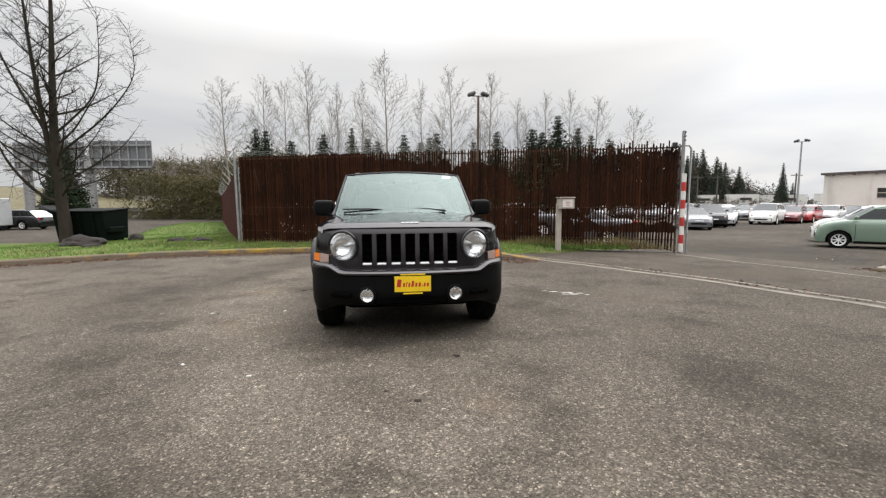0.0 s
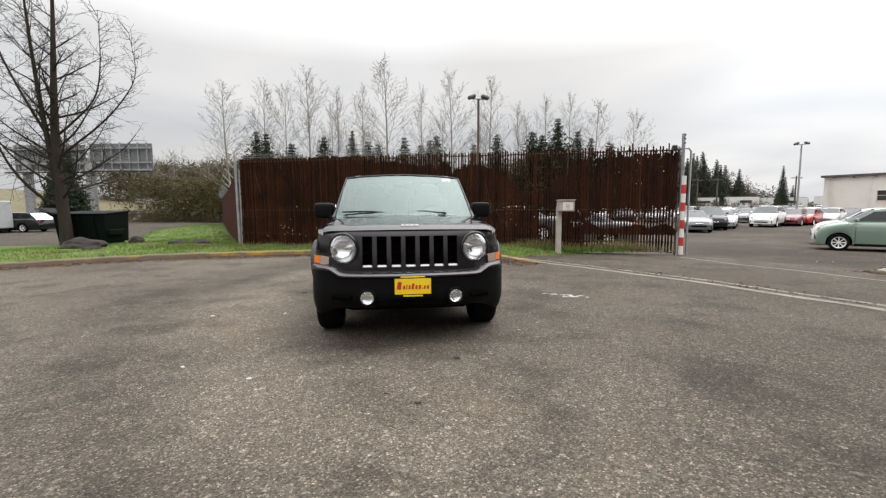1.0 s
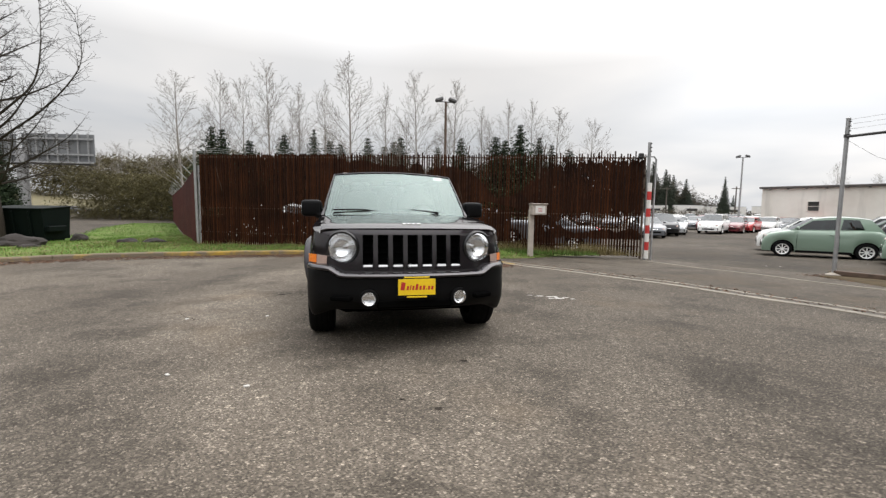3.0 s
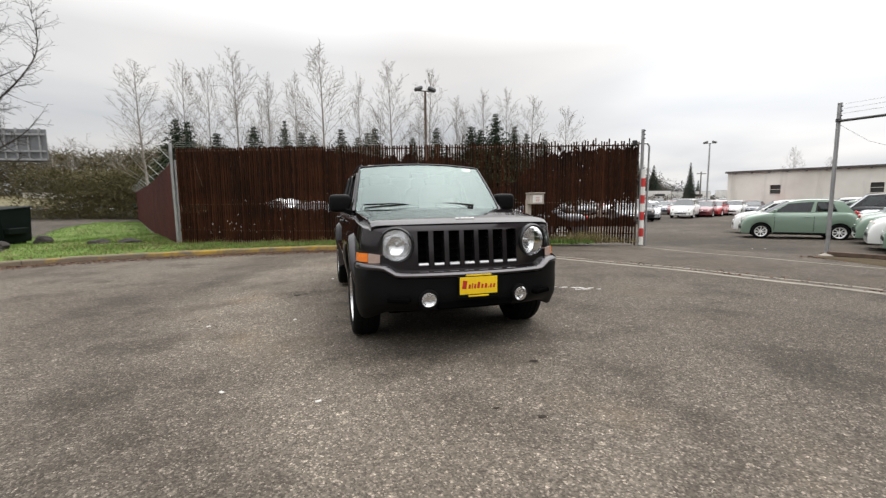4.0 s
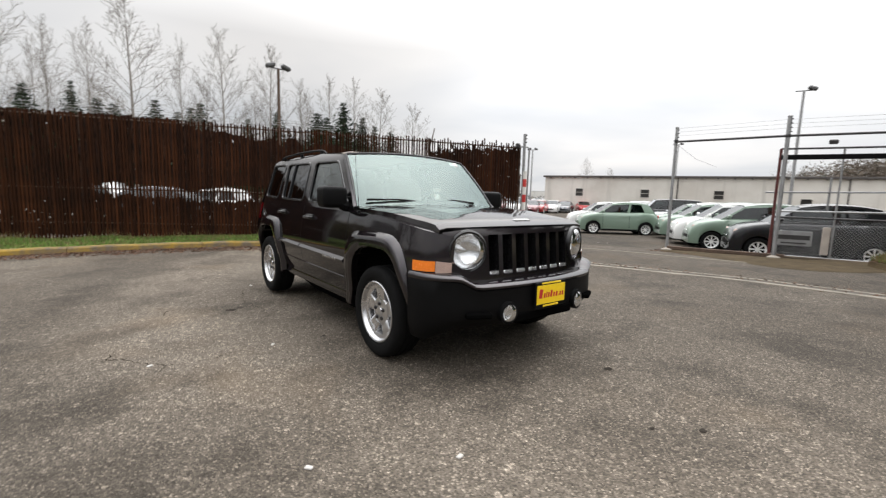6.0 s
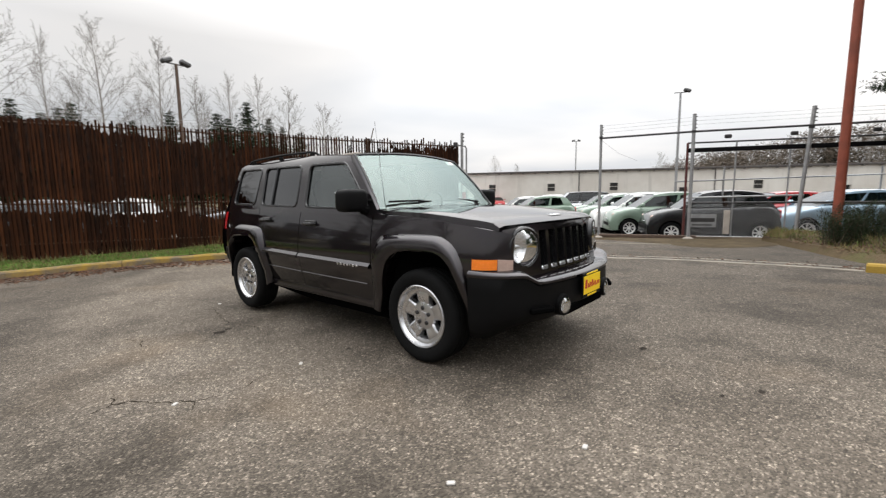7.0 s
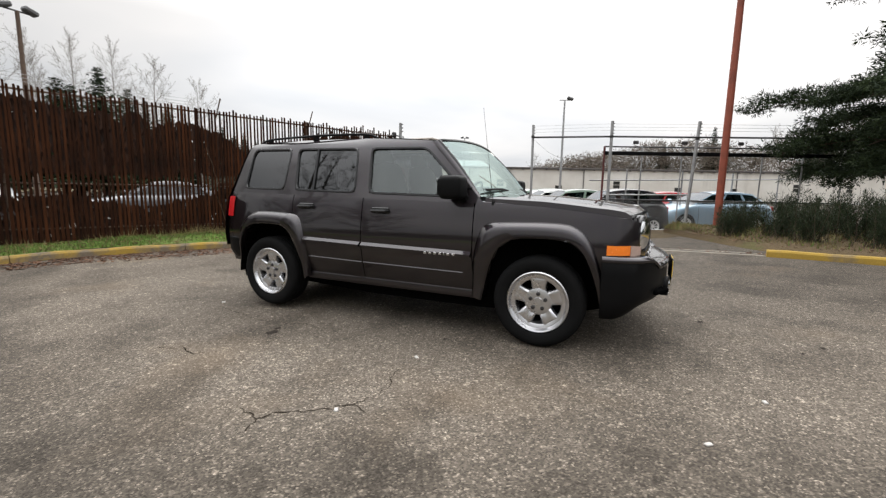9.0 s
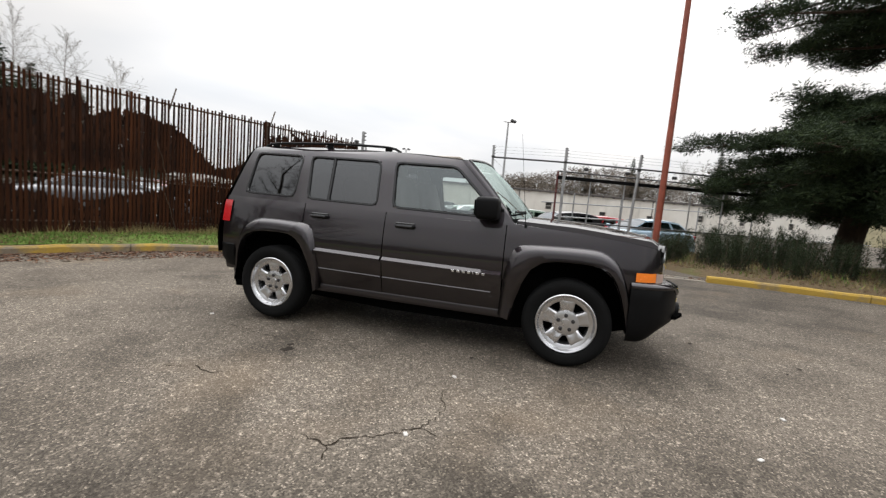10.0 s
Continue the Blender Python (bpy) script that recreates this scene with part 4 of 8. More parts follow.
for s in slot_l:
    a, b = s, s + 0.085
    g = G()
    f = [mask(a, 0.675), mask(b, 0.675), mask(b, 0.945), mask(a, 0.945)]
    r = [mask(a + 0.008, 0.69, 0.07), mask(b - 0.008, 0.69, 0.07), mask(b - 0.008, 0.935, 0.07), mask(a + 0.008, 0.935, 0.07)]
    g.add(f + r, [(0, 1, 5, 4), (1, 2, 6, 5), (2, 3, 7, 6), (3, 0, 4, 7)], True)
    sl = part("grille_slot", g, M_BLACKGL, mask_ob)
    g = G().add([(p[0] - 0.002, p[1], p[2]) for p in r], [(0, 1, 2, 3)], True)
    for k in range(4):
        zz = 0.74 + k * 0.055
        g.box((mask((a + b) / 2, zz, 0.055)[0], (a + b) / 2, zz), (0.02, 0.075, 0.006))
    part("slot_mesh", g, M_VOID, mask_ob)
    xm = mask((a + b) / 2, 0.69)[0]
    part("slot_tip", G().box((xm - 0.012, (a + b) / 2, 0.690), (0.036, 0.081, 0.026), 0.006, Matrix.Rotation(radians(-18), 3, "Y")), M_ALLOY, mask_ob, "bright slot tip")
# headlamps
for side in (-1, 1):
    yaw = side * 16
    m = Matrix.Translation((0.655, side * 0.561, 0.842)) @ Matrix.Rotation(radians(yaw), 4, "Z") @ Matrix.Rotation(radians(-90), 4, "Z")
    bez = part("headlamp", G().lathe([(0.142, -0.04), (0.138, 0.022), (0.128, 0.032), (0.119, 0.028), (0.116, 0.0)], 40, m), M_BLACKGL, suv, "round headlamp with chrome bowl")
    part("reflector", G().lathe([(0.116, 0.024), (0.108, 0.002), (0.085, -0.028), (0.055, -0.05), (0.022, -0.06), (0.0, -0.06)], 40, m), M_BOWL, bez)
    part("bulb_shield", G().lathe([(0.014, -0.058), (0.014, -0.035), (0.010, -0.028), (0.0, -0.026)], 20, m), M_BOWL, bez)
    lens = part("lens", G().lathe([(0.117, 0.022), (0.105, 0.032), (0.07, 0.041), (0.03, 0.045), (0.0, 0.046)], 40, m), M_LAMPGLASS, bez)
    lens.visible_shadow = False

# bumper
PLAN = [(0.43, 0.862), (0.52, 0.853), (0.60, 0.828), (0.68, 0.778), (0.745, 0.70), (0.795, 0.60), (0.835, 0.46), (0.860, 0.30), (0.872, 0.15), (0.876, 0.0)]
plan = [Vector((a, -b)) for a, b in PLAN] + [Vector((a, b)) for a, b in PLAN[:-1][::-1]]
plan = smooth_line(plan, 0.045)


def bumper_rows(prof):
    rows = []
    for z, off in prof:
        row = []
        for i, p in enumerate(plan):
            d = (plan[min(i + 1, len(plan) - 1)] - plan[max(i - 1, 0)]).normalized()
            n = Vector((d.y, -d.x))
            front = smoothstep(0.5, 0.8, p.x)
            rise = 0.058 * min(1, max(0, (abs(p.y) - 0.585) / 0.10)) * smoothstep(0.54, 0.60, z)
            row.append((p.x + n.x * off * lerp(0.35, 1, front), p.y + n.y * off * lerp(0.35, 1, front), z + rise + max(0.0, 0.50 - z) / 0.24 * 0.075 * front))
        rows.append(row)
    return rows


bumper = part("front_bumper", G().grid(bumper_rows([(0.262, -0.16), (0.275, -0.10), (0.32, -0.055), (0.365, -0.025), (0.40, -0.012), (0.50, -0.008), (0.56, -0.012), (0.602, -0.008), (0.612, -0.020)])), M_BLACKPL, suv, "satin black lower bumper")
part("bumper_cover", G().grid(bumper_rows([(0.606, -0.022), (0.610, -0.005), (0.616, 0.0), (0.628, 0.0), (0.632, -0.003), (0.645, -0.026), (0.650, -0.045), (0.652, -0.10), (0.653, -0.16)])), M_PAINT, bumper, "painted upper bumper", angle=28)
for side in (-1, 1):
    m = Matrix.Translation((0.822, side * 0.358, 0.452)) @ Matrix.Rotation(radians(side * 8), 4, "Z") @ Matrix.Rotation(radians(-90), 4, "Z")
    fog = part("fog_lamp", G().lathe([(0.075, 0.0), (0.072, 0.046), (0.056, 0.05), (0.052, 0.03)], 28, m), M_BLACKPL, suv, "small round fog lamp")
    part("reflector", G().lathe([(0.053, 0.050), (0.046, 0.040), (0.025, 0.034), (0.0, 0.032)], 28, m), M_BOWL, fog)
    ln = part("lens", G().lathe([(0.054, 0.051), (0.04, 0.060), (0.02, 0.064), (0.0, 0.065)], 28, m), M_LAMPGLASS, fog)
    ln.visible_shadow = False
    part("air_slot", G().box((0.775, side * 0.56, 0.452), (0.12, 0.17, 0.035), 0.008, Matrix.Rotation(radians(side * 28), 3, "Z")), M_VOID, bumper)
part("lower_grille", G().box((0.845, 0.0, 0.405), (0.04, 0.60, 0.07), 0.012), M_VOID, bumper)

# dealer plate: yellow card in a black frame, lettering as bars
plate = part("licence_plate", G().box((0.893, 0.008, 0.543), (0.012, 0.318, 0.176), 0.004), M_BLACKPL, suv, "yellow dealer card in a black frame")
part("plate_card", G().box((0.9005, 0.008, 0.545), (0.004, 0.296, 0.128), 0.001), M_YELLOW, plate)
part("plate_rim", G().box((0.9005, 0.008, 0.622), (0.004, 0.20, 0.010), 0.001), M_YELLOW, plate)
part("plate_rim", G().box((0.9005, 0.008, 0.467), (0.004, 0.16, 0.012), 0.001), M_YELLOW, plate)
yy = -0.125
for w, h in ((0.045, 0.062), (0.022, 0.032), (0.012, 0.040), (0.020, 0.034), (0.026, 0.048), (0.022, 0.032), (0.024, 0.034), (0.008, 0.012), (0.020, 0.030), (0.022, 0.030)):
    part("lettering_bar", G().box((0.9034, yy + w / 2, 0.538 + h / 2 - 0.016), (0.002, w * 0.72, h), 0, Matrix.Rotation(radians(-9), 3, "X")), M_REDINK, plate)
    yy += w + 0.005

# rear: tailgate, window, bumper
rows = []
for z in np.linspace(0.55, 1.60, 14):
    xb = interp(z, [(0.5, -3.30), (1.05, -3.27), (1.15, -3.23), (1.60, -3.075)])
    ye = half_width(-3.15, z) - 0.005
    rows.append([(xb - 0.06 * (1 - s * s), s * ye, z) for s in np.linspace(-1, 1, 13)])
tail = part("tailgate", G().grid(rows), M_PAINT, suv)
rows = [[(interp(z, [(1.05, -3.345), (1.15, -3.31), (1.60, -3.145)]) + 0.06 * s * s * 0.6, s * lerp(0.66, 0.56, (z - 1.15) / 0.37), z) for s in np.linspace(-1, 1, 9)] for z in np.linspace(1.15, 1.52, 5)]
part("rear_window", G().grid(rows), M_PRIVACY, tail)
RPLAN = [(-3.08, 0.80), (-3.20, 0.79), (-3.28, 0.74), (-3.37, 0.60), (-3.42, 0.3), (-3.43, 0.0)]
rp = smooth_line([Vector((a, -b)) for a, b in RPLAN] + [Vector((a, b)) for a, b in RPLAN[:-1][::-1]], 0.08)
rows = [[(p.x + dx, p.y * sy, z) for p in rp] for z, dx, sy in ((0.40, 0.10, 0.93), (0.44, 0.03, 0.99), (0.52, 0.0, 1.03), (0.64, 0.0, 1.035), (0.67, 0.02, 1.0), (0.68, 0.10, 0.93))]
part("rear_bumper", G().grid(rows), M_BLACKPL, suv)

# cabin
part("dashboard", G().box((-0.66, 0, 1.0), (0.42, 1.36, 0.20), 0.06), M_BLACKPL, suv)
part("cabin_floor", G().box((-1.9, 0, 0.97), (2.2, 1.42, 0.04), 0.01), M_SEAT, suv)
part("headliner", G().box((-2.0, 0, 1.575), (2.0, 1.14, 0.02), 0.005), M_BOX, suv)
part("steering_wheel", G().loop_tube([(-0.98 + 0.08 * math.sin(w), 0.36 + 0.18 * math.cos(w), 1.06 + 0.17 * math.sin(w)) for w in np.linspace(0, 2 * math.pi, 24, endpoint=False)], 0.014, 8), M_BLACKPL, suv)
for sy in (-0.36, 0.36):
    for sx in (-1.55, -2.40):
        seat = part("seat_back", G().pill((sx, sy, 1.15), (0.16, 0.48, 0.50), 4.0, Matrix.Rotation(radians(-14), 3, "Y")), M_SEAT, suv, angle=60)
        part("head_restraint", G().pill((sx - 0.08, sy, 1.44), (0.10, 0.27, 0.17), 3.5, Matrix.Rotation(radians(-14), 3, "Y")), M_SEAT, seat, angle=60)

# wheels: steel-look five-spoke rims
def suv_wheel(x, side):
    m = Matrix.Translation((x, side * 0.755, 0.336)) @ (Matrix() if side > 0 else Matrix.Rotation(radians(180), 4, "Z"))
    # profiles: y outward
    ty = G().lathe([(0.225, -0.095), (0.250, -0.108), (0.300, -0.112), (0.325, -0.100), (0.335, -0.078), (0.337, -0.060), (0.330, -0.057), (0.330, -0.051), (0.338, -0.048), (0.338, -0.013), (0.331, -0.010), (0.331, -0.004), (0.338, -0.001), (0.338, 0.038), (0.330, 0.041), (0.330, 0.047), (0.337, 0.050), (0.335, 0.078), (0.325, 0.098), (0.308, 0.110), (0.285, 0.113), (0.268, 0.110), (0.250, 0.108), (0.232, 0.097), (0.225, 0.09)], 56, m)
    wheel = tyre = part("wheel", ty, M_RUBBER, suv, "black tyre on a silver five-spoke rim")
    rim = part("rim", G().lathe([(0.205, -0.06), (0.212, 0.05), (0.222, 0.09), (0.228, 0.099), (0.222, 0.103), (0.213, 0.099), (0.207, 0.086), (0.200, 0.074), (0.180, 0.070), (0.171, 0.066), (0.167, 0.052), (0.166, -0.02)], 56, m), M_ALLOY, wheel)
    # cavity-black disc: the shade behind the spokes is put into its colour
    part("brake_disc", G().lathe([(0.180, -0.02), (0.0, -0.02)], 32, m), M_VOID, wheel)
    face = G()
    # centre plate and five broad spokes
    face.lathe([(0.098, 0.020), (0.106, 0.046), (0.099, 0.060), (0.070, 0.067), (0.034, 0.066), (0.031, 0.074), (0.0, 0.076)], 40, m)
    part("hub", face, M_ALLOY, wheel)
    for k in range(5):
        w = math.radians(90 + 72 * k)
        rot = Matrix.Rotation(-w, 4, "Y")
        sp = G()
        prof = [(0.070, 0.086, 0.056), (0.100, 0.090, 0.064), (0.130, 0.096, 0.070), (0.155, 0.106, 0.072), (0.170, 0.126, 0.071), (0.184, 0.160, 0.068)]
        rows = []
        for r, hw, y in prof:
            rows.append([m @ (rot @ Vector((r, yy, t))) for t, yy in ((-hw * 0.5 - 0.010, y - 0.045), (-hw * 0.5 - 0.004, y - 0.008), (-hw * 0.40, y), (-hw * 0.16, y - 0.004), (hw * 0.16, y - 0.004), (hw * 0.40, y), (hw * 0.5 + 0.004, y - 0.008), (hw * 0.5 + 0.010, y - 0.045))])
        sp.grid(rows)
        part("spoke", sp, M_ALLOY, wheel)
        w2 = w
        c = m @ Vector((0.058 * math.cos(w2), 0.066, 0.058 * math.sin(w2)))
        part("lug_nut", G().lathe([(0.015, -0.002), (0.015, 0.008), (0.009, 0.010), (0.009, 0.014), (0.0, 0.014)], 10, Matrix.Translation(c) @ m.to_3x3().to_4x4()), M_DARKSTEEL, wheel)


for wx in (0.0, AXLE):
    for side in (-1, 1):
        suv_wheel(wx, side)


# ---- the slatted fence ----
FA, FB = Vector((-7.1, 15.2)), Vector((6.15, 11.3))
FDIR = (FB - FA).normalized()
FNORM = Vector((FDIR.y, -FDIR.x))
FLEN = (FB - FA).length


def fence_top(s):
    return lerp(2.86, 2.70, s / FLEN)


fence = thing("slat_fence", "tall dark brown wooden slat fence, weathered, overgrown behind with creeper", "fence")
rng = random.Random(5)
PITCH = 0.0735


def board(w, h, d, top_cut):
    g = G()
    hw, hd = w / 2, d / 2
    pts = [(-hw, 0), (hw, 0), (hw, h - top_cut), (hw * 0.4, h), (-hw * 0.5, h - top_cut * 0.3)]
    n = len(pts)
    v = [(x, -hd, z) for x, z in pts] + [(x, hd, z) for x, z in pts]
    f = [tuple(range(n)), tuple(range(2 * n - 1, n - 1, -1))] + [((i + 1) % n, i, n + i, n + (i + 1) % n) for i in range(n)]
    return g.add(v, f, True)


slat_meshes = []
for k in range(9):
    me = board(rng.uniform(0.041, 0.052), 2.8, 0.014, rng.uniform(0.004, 0.02)).mesh("slat_board")
    me.materials.append(M_SLAT)
    slat_meshes.append(me)
turn = math.atan2(FDIR.y, FDIR.x)
for k in range(int(FLEN / PITCH)):
    s = (k + 0.5) * PITCH
    p = FA + FDIR * (s + rng.uniform(-0.006, 0.006)) + FNORM * rng.uniform(-0.006, 0.006)
    z0 = ground_z(p.x, p.y) + rng.uniform(0.03, 0.07)
    top = fence_top(s) + rng.gauss(0, 0.012) + (rng.uniform(0.03, 0.07) if rng.random() < 0.13 else 0) + (rng.uniform(-0.04, 0.06) if s > 11.4 else 0)
    m = Matrix.Translation((p.x, p.y, z0)) @ Matrix.Rotation(turn, 4, "Z") @ Matrix.Rotation(rng.gauss(0, 0.004), 4, "Y") @ Matrix.Diagonal((1, 1, (top - z0) / 2.8, 1))
    shared("slat", rng.choice(slat_meshes), fence, m)
for za, zb in ((0.32, 0.22), (1.12, 1.08), (2.78, 2.63)):
    a, b = FA - FNORM * 0.03, FB - FNORM * 0.03
    part("rail", G().tube([(a.x, a.y, za), (b.x, b.y, zb)], 0.018, 8), M_RUSTDARK, fence)
for s in np.arange(0.0, FLEN + 0.1, FLEN / 5):
    p = FA + FDIR * float(s) - FNORM * 0.06
    part("fence_post", G().tube([(p.x, p.y, -0.4), (p.x, p.y, fence_top(float(s)) + 0.02)], 0.03, 10), M_RUSTDARK, fence)
for s in (8.95, 11.1):
    p = FA + FDIR * s - FNORM * 0.06
    part("wire_arm", G().tube([(p.x, p.y, 2.6), (p.x + 0.05, p.y - 0.12, 3.02)], 0.014, 6), M_RUSTDARK, fence)
# dead creeper behind the slats: a high mass, a low mass and a sight gap between them
HIGH_TOP = [(0, 2.84), (4.6, 2.80), (5.2, 2.62), (5.8, 2.56), (6.5, 2.44), (7.0, 2.48), (7.18, 2.30), (7.36, 2.50), (7.55, 2.50), (7.7, 2.22), (7.9, 2.34), (8.24, 2.42), (8.65, 2.34), (9.05, 2.25), (9.36, 2.02), (9.6, 1.70), (9.9, 1.45), (10.5, 1.6), (10.9, 2.0), (11.3, 2.35), (12.0, 2.42), (12.6, 2.48), (13.9, 2.52)]
HIGH_LOW = [(0, 1.12), (0.9, 1.12), (1.0, 0.6), (2.7, 0.6), (2.9, 1.20), (3.6, 1.29), (4.4, 1.22), (5.0, 1.12), (6.0, 1.28), (9.0, 1.33), (9.6, 1.42), (10.6, 1.25), (10.9, 0.75), (11.5, 0.85), (11.8, 1.2), (13.9, 1.22)]
LOW_TOP = [(0, 0.84), (0.9, 0.84), (1.0, 1.2), (2.8, 1.2), (3.0, 0.98), (4.5, 0.92), (5.5, 0.84), (6.5, 0.90), (7.2, 0.68), (7.9, 0.70), (8.4, 0.82), (8.85, 0.95), (8.95, 1.18), (10.2, 1.18), (10.3, 0.25), (10.8, 0.25), (11.0, 0.7), (11.5, 0.6), (11.7, 0.0), (13.9, 0.0)]
ivy = G()
for k in range(30000):
    s = rng.uniform(0.0, FLEN)
    up_ = rng.random() < 0.66
    wob = 0.05 * noise.noise((s * 5.0, 1.3, 0)) + rng.gauss(0, 0.022 if s < 10.4 else 0.10)
    lo, hi = (interp(s, HIGH_LOW) + wob, interp(s, HIGH_TOP) + wob) if up_ else (0.0, interp(s, LOW_TOP) + wob)
    if not up_ and s > 11.5:
        lo, hi = 0.42, 0.42 + 0.42 * max(0.0, noise.noise((s * 1.6, 4.0, 0)) + 0.45)
    if hi <= lo or rng.random() > (hi - lo) / (1.9 if up_ else 1.2) + 0.15:
        continue
    z = rng.uniform(lo, hi)
    l, w, a = rng.uniform(0.05, 0.12), rng.uniform(0.018, 0.045), rng.gauss(0, 0.35)
    z = min(max(z, lo + l * 0.7), max(hi - l * 0.6, lo + l * 0.7))
    p = FA + FDIR * s - FNORM * rng.uniform(0.014, 0.10)
    d = Vector((FDIR.x * math.sin(a), FDIR.y * math.sin(a), math.cos(a)))
    e_ = Vector((FDIR.x * math.cos(a), FDIR.y * math.cos(a), -math.sin(a)))
    c = Vector((p.x, p.y, z))
    ivy.add([c - e_ * w, c - d * l, c + e_ * w, c + d * l], [(0, 1, 2, 3)], True)
tagged(part("creeper", ivy, M_IVY, fence, "dead brown creeper behind the slats"), kind="stuff")
# a few dead runners hanging over the front
for k in range(4):
    s = rng.uniform(0.6, 12.8)
    base = FA + FDIR * s + FNORM * 0.025
    z = rng.uniform(1.9, 2.7) if k % 2 else rng.uniform(0.7, 1.2)
    pts = []
    for q in range(7):
        c = base + FDIR * (0.035 * q + rng.uniform(-0.012, 0.012)) + FNORM * rng.uniform(0, 0.02)
        pts.append((c.x, c.y, z - 0.13 * q))
    part("creeper_runner", G().tube(smooth_line(pts, 0.06), 0.005, 5), M_RUNNER, fence)
# barbed wire along the top
for dz in (0.10, 0.20, 0.30):
    pts = []
    for k in range(41):
        s = FLEN * 0.62 * k / 40
        p = FA + FDIR * s - FNORM * 0.04
        pts.append((p.x, p.y, fence_top(s) + dz * 0.6 + 0.015 * math.sin(k * math.pi / 4)))
    part("barbed_wire", G().tube(pts, 0.0035, 4), M_GALV, fence)

# corner post and the side fence that runs back
corner_post = part("corner_post", G().tube([(FA.x - 0.06, FA.y - 0.10, -0.35), (FA.x - 0.09, FA.y - 0.10, 3.02)], 0.045, 12), M_GALV)
tagged(corner_post, "tall galvanised corner post of the slat fence", "post")
side_fence = thing("side_fence", "long dark red slatted chain-link fence running back", "fence")
SA, SB = Vector((-7.25, 15.35)), Vector((-24.0, 47.0))
sdir = (SB - SA).normalized()
slen = (SB - SA).length
gs = G()
turn_s = Matrix.Rotation(math.atan2(sdir.y, sdir.x), 3, "Z")
k = 0
while k * 0.085 < slen:
    p = SA + sdir * (k * 0.085)
    h = 2.66 + 0.03 * rng.random()
    z = ground_z(p.x, p.y) + 0.1
    gs.box((p.x, p.y, z + h / 2), (0.078, 0.012, h), 0, turn_s)
    k += 1
tagged(part("slats", gs, M_SLAT_RED, side_fence), kind="stuff")
for k in range(13):
    p = SA + sdir * (slen * k / 12)
    z = ground_z(p.x, p.y)
    pf = part("fence_post", G().tube([(p.x + 0.06, p.y, z - 0.1), (p.x + 0.06, p.y, z + 2.8)], 0.03, 8), M_GALV, side_fence)
    part("wire_arm", G().tube([(p.x, p.y, z + 2.75), (p.x - 0.32, p.y - 0.12, z + 3.15)], 0.014, 6), M_GALV, pf)
for j in (0.35, 0.65, 1.0):
    a, b = SA + Vector((-0.32, -0.12)) * j, SB + Vector((-0.32, -0.12)) * j
    part("barbed_wire", G().tube([(a.x, a.y, ground_z(a.x, a.y) + 2.75 + 0.4 * j), (b.x, b.y, ground_z(b.x, b.y) + 2.75 + 0.4 * j)], 0.004, 4), M_GALV, side_fence)

# striped end pole and mount at the drive
end_pole = thing("gate_end_pole", "galvanised fence end pole with red and white banded guard", "pole")
PX, PY = 6.22, 11.22
part("pole", G().tube([(PX, PY, -0.3), (PX - 0.06, PY - 0.06, 3.02)], 0.042, 12), M_GALV, end_pole)
zb = ground_z(PX, PY)
for k in range(9):
    part("band", G().tube([(PX + 0.0 - 0.02, PY - 0.10, zb + 0.02 + k * 0.225), (PX - 0.02, PY - 0.10, zb + 0.02 + (k + 1) * 0.225)], 0.055, 12), M_WHITE if k % 2 == 0 else M_REDP, end_pole)
part("guard_pipe", G().tube([(PX + 0.16, PY - 0.02, -0.2), (PX + 0.17, PY - 0.02, 2.58), (PX + 0.10, PY - 0.02, 2.66), (PX - 0.3, PY + 0.06, 2.66)], 0.026, 8), M_GALV, end_pole)
part("latch", G().box((PX - 0.22, PY + 0.05, 2.68), (0.12, 0.10, 0.14), 0.02), M_DARKSTEEL, end_pole)
for k in range(3):
    part("insulator", G().box((PX - 0.05, PY - 0.12, 2.78 + k * 0.1), (0.03, 0.05, 0.03), 0.006), M_DARKSTEEL, end_pole)

# box on a post in the grass before the fence
mailbox = thing("post_box", "weathered pale wooden box on a square post in grass", "box")
bx, by = 3.22, 11.55
bz = ground_z(bx, by)
part("post", G().box((bx - 0.10, by, bz + 0.62), (0.13, 0.13, 1.34), 0.012), M_BOX, mailbox)
bb = part("body", G().box((bx + 0.05, by - 0.08, bz + 1.30), (0.40, 0.28, 0.28), 0.012), M_BOX, mailbox)
part("lid", G().box((bx + 0.05, by - 0.09, bz + 1.452), (0.44, 0.32, 0.025), 0.006), M_BOX, mailbox)
part("front_panel", G().box((bx + 0.07, by - 0.222, bz + 1.30), (0.26, 0.008, 0.20), 0.002), M_WHITE, mailbox)
for k in range(3):
    part("marking_bar", G().box((bx + 0.07, by - 0.2275, bz + 1.25 + k * 0.04), (0.10, 0.003, 0.012), 0), M_REDINK, mailbox)

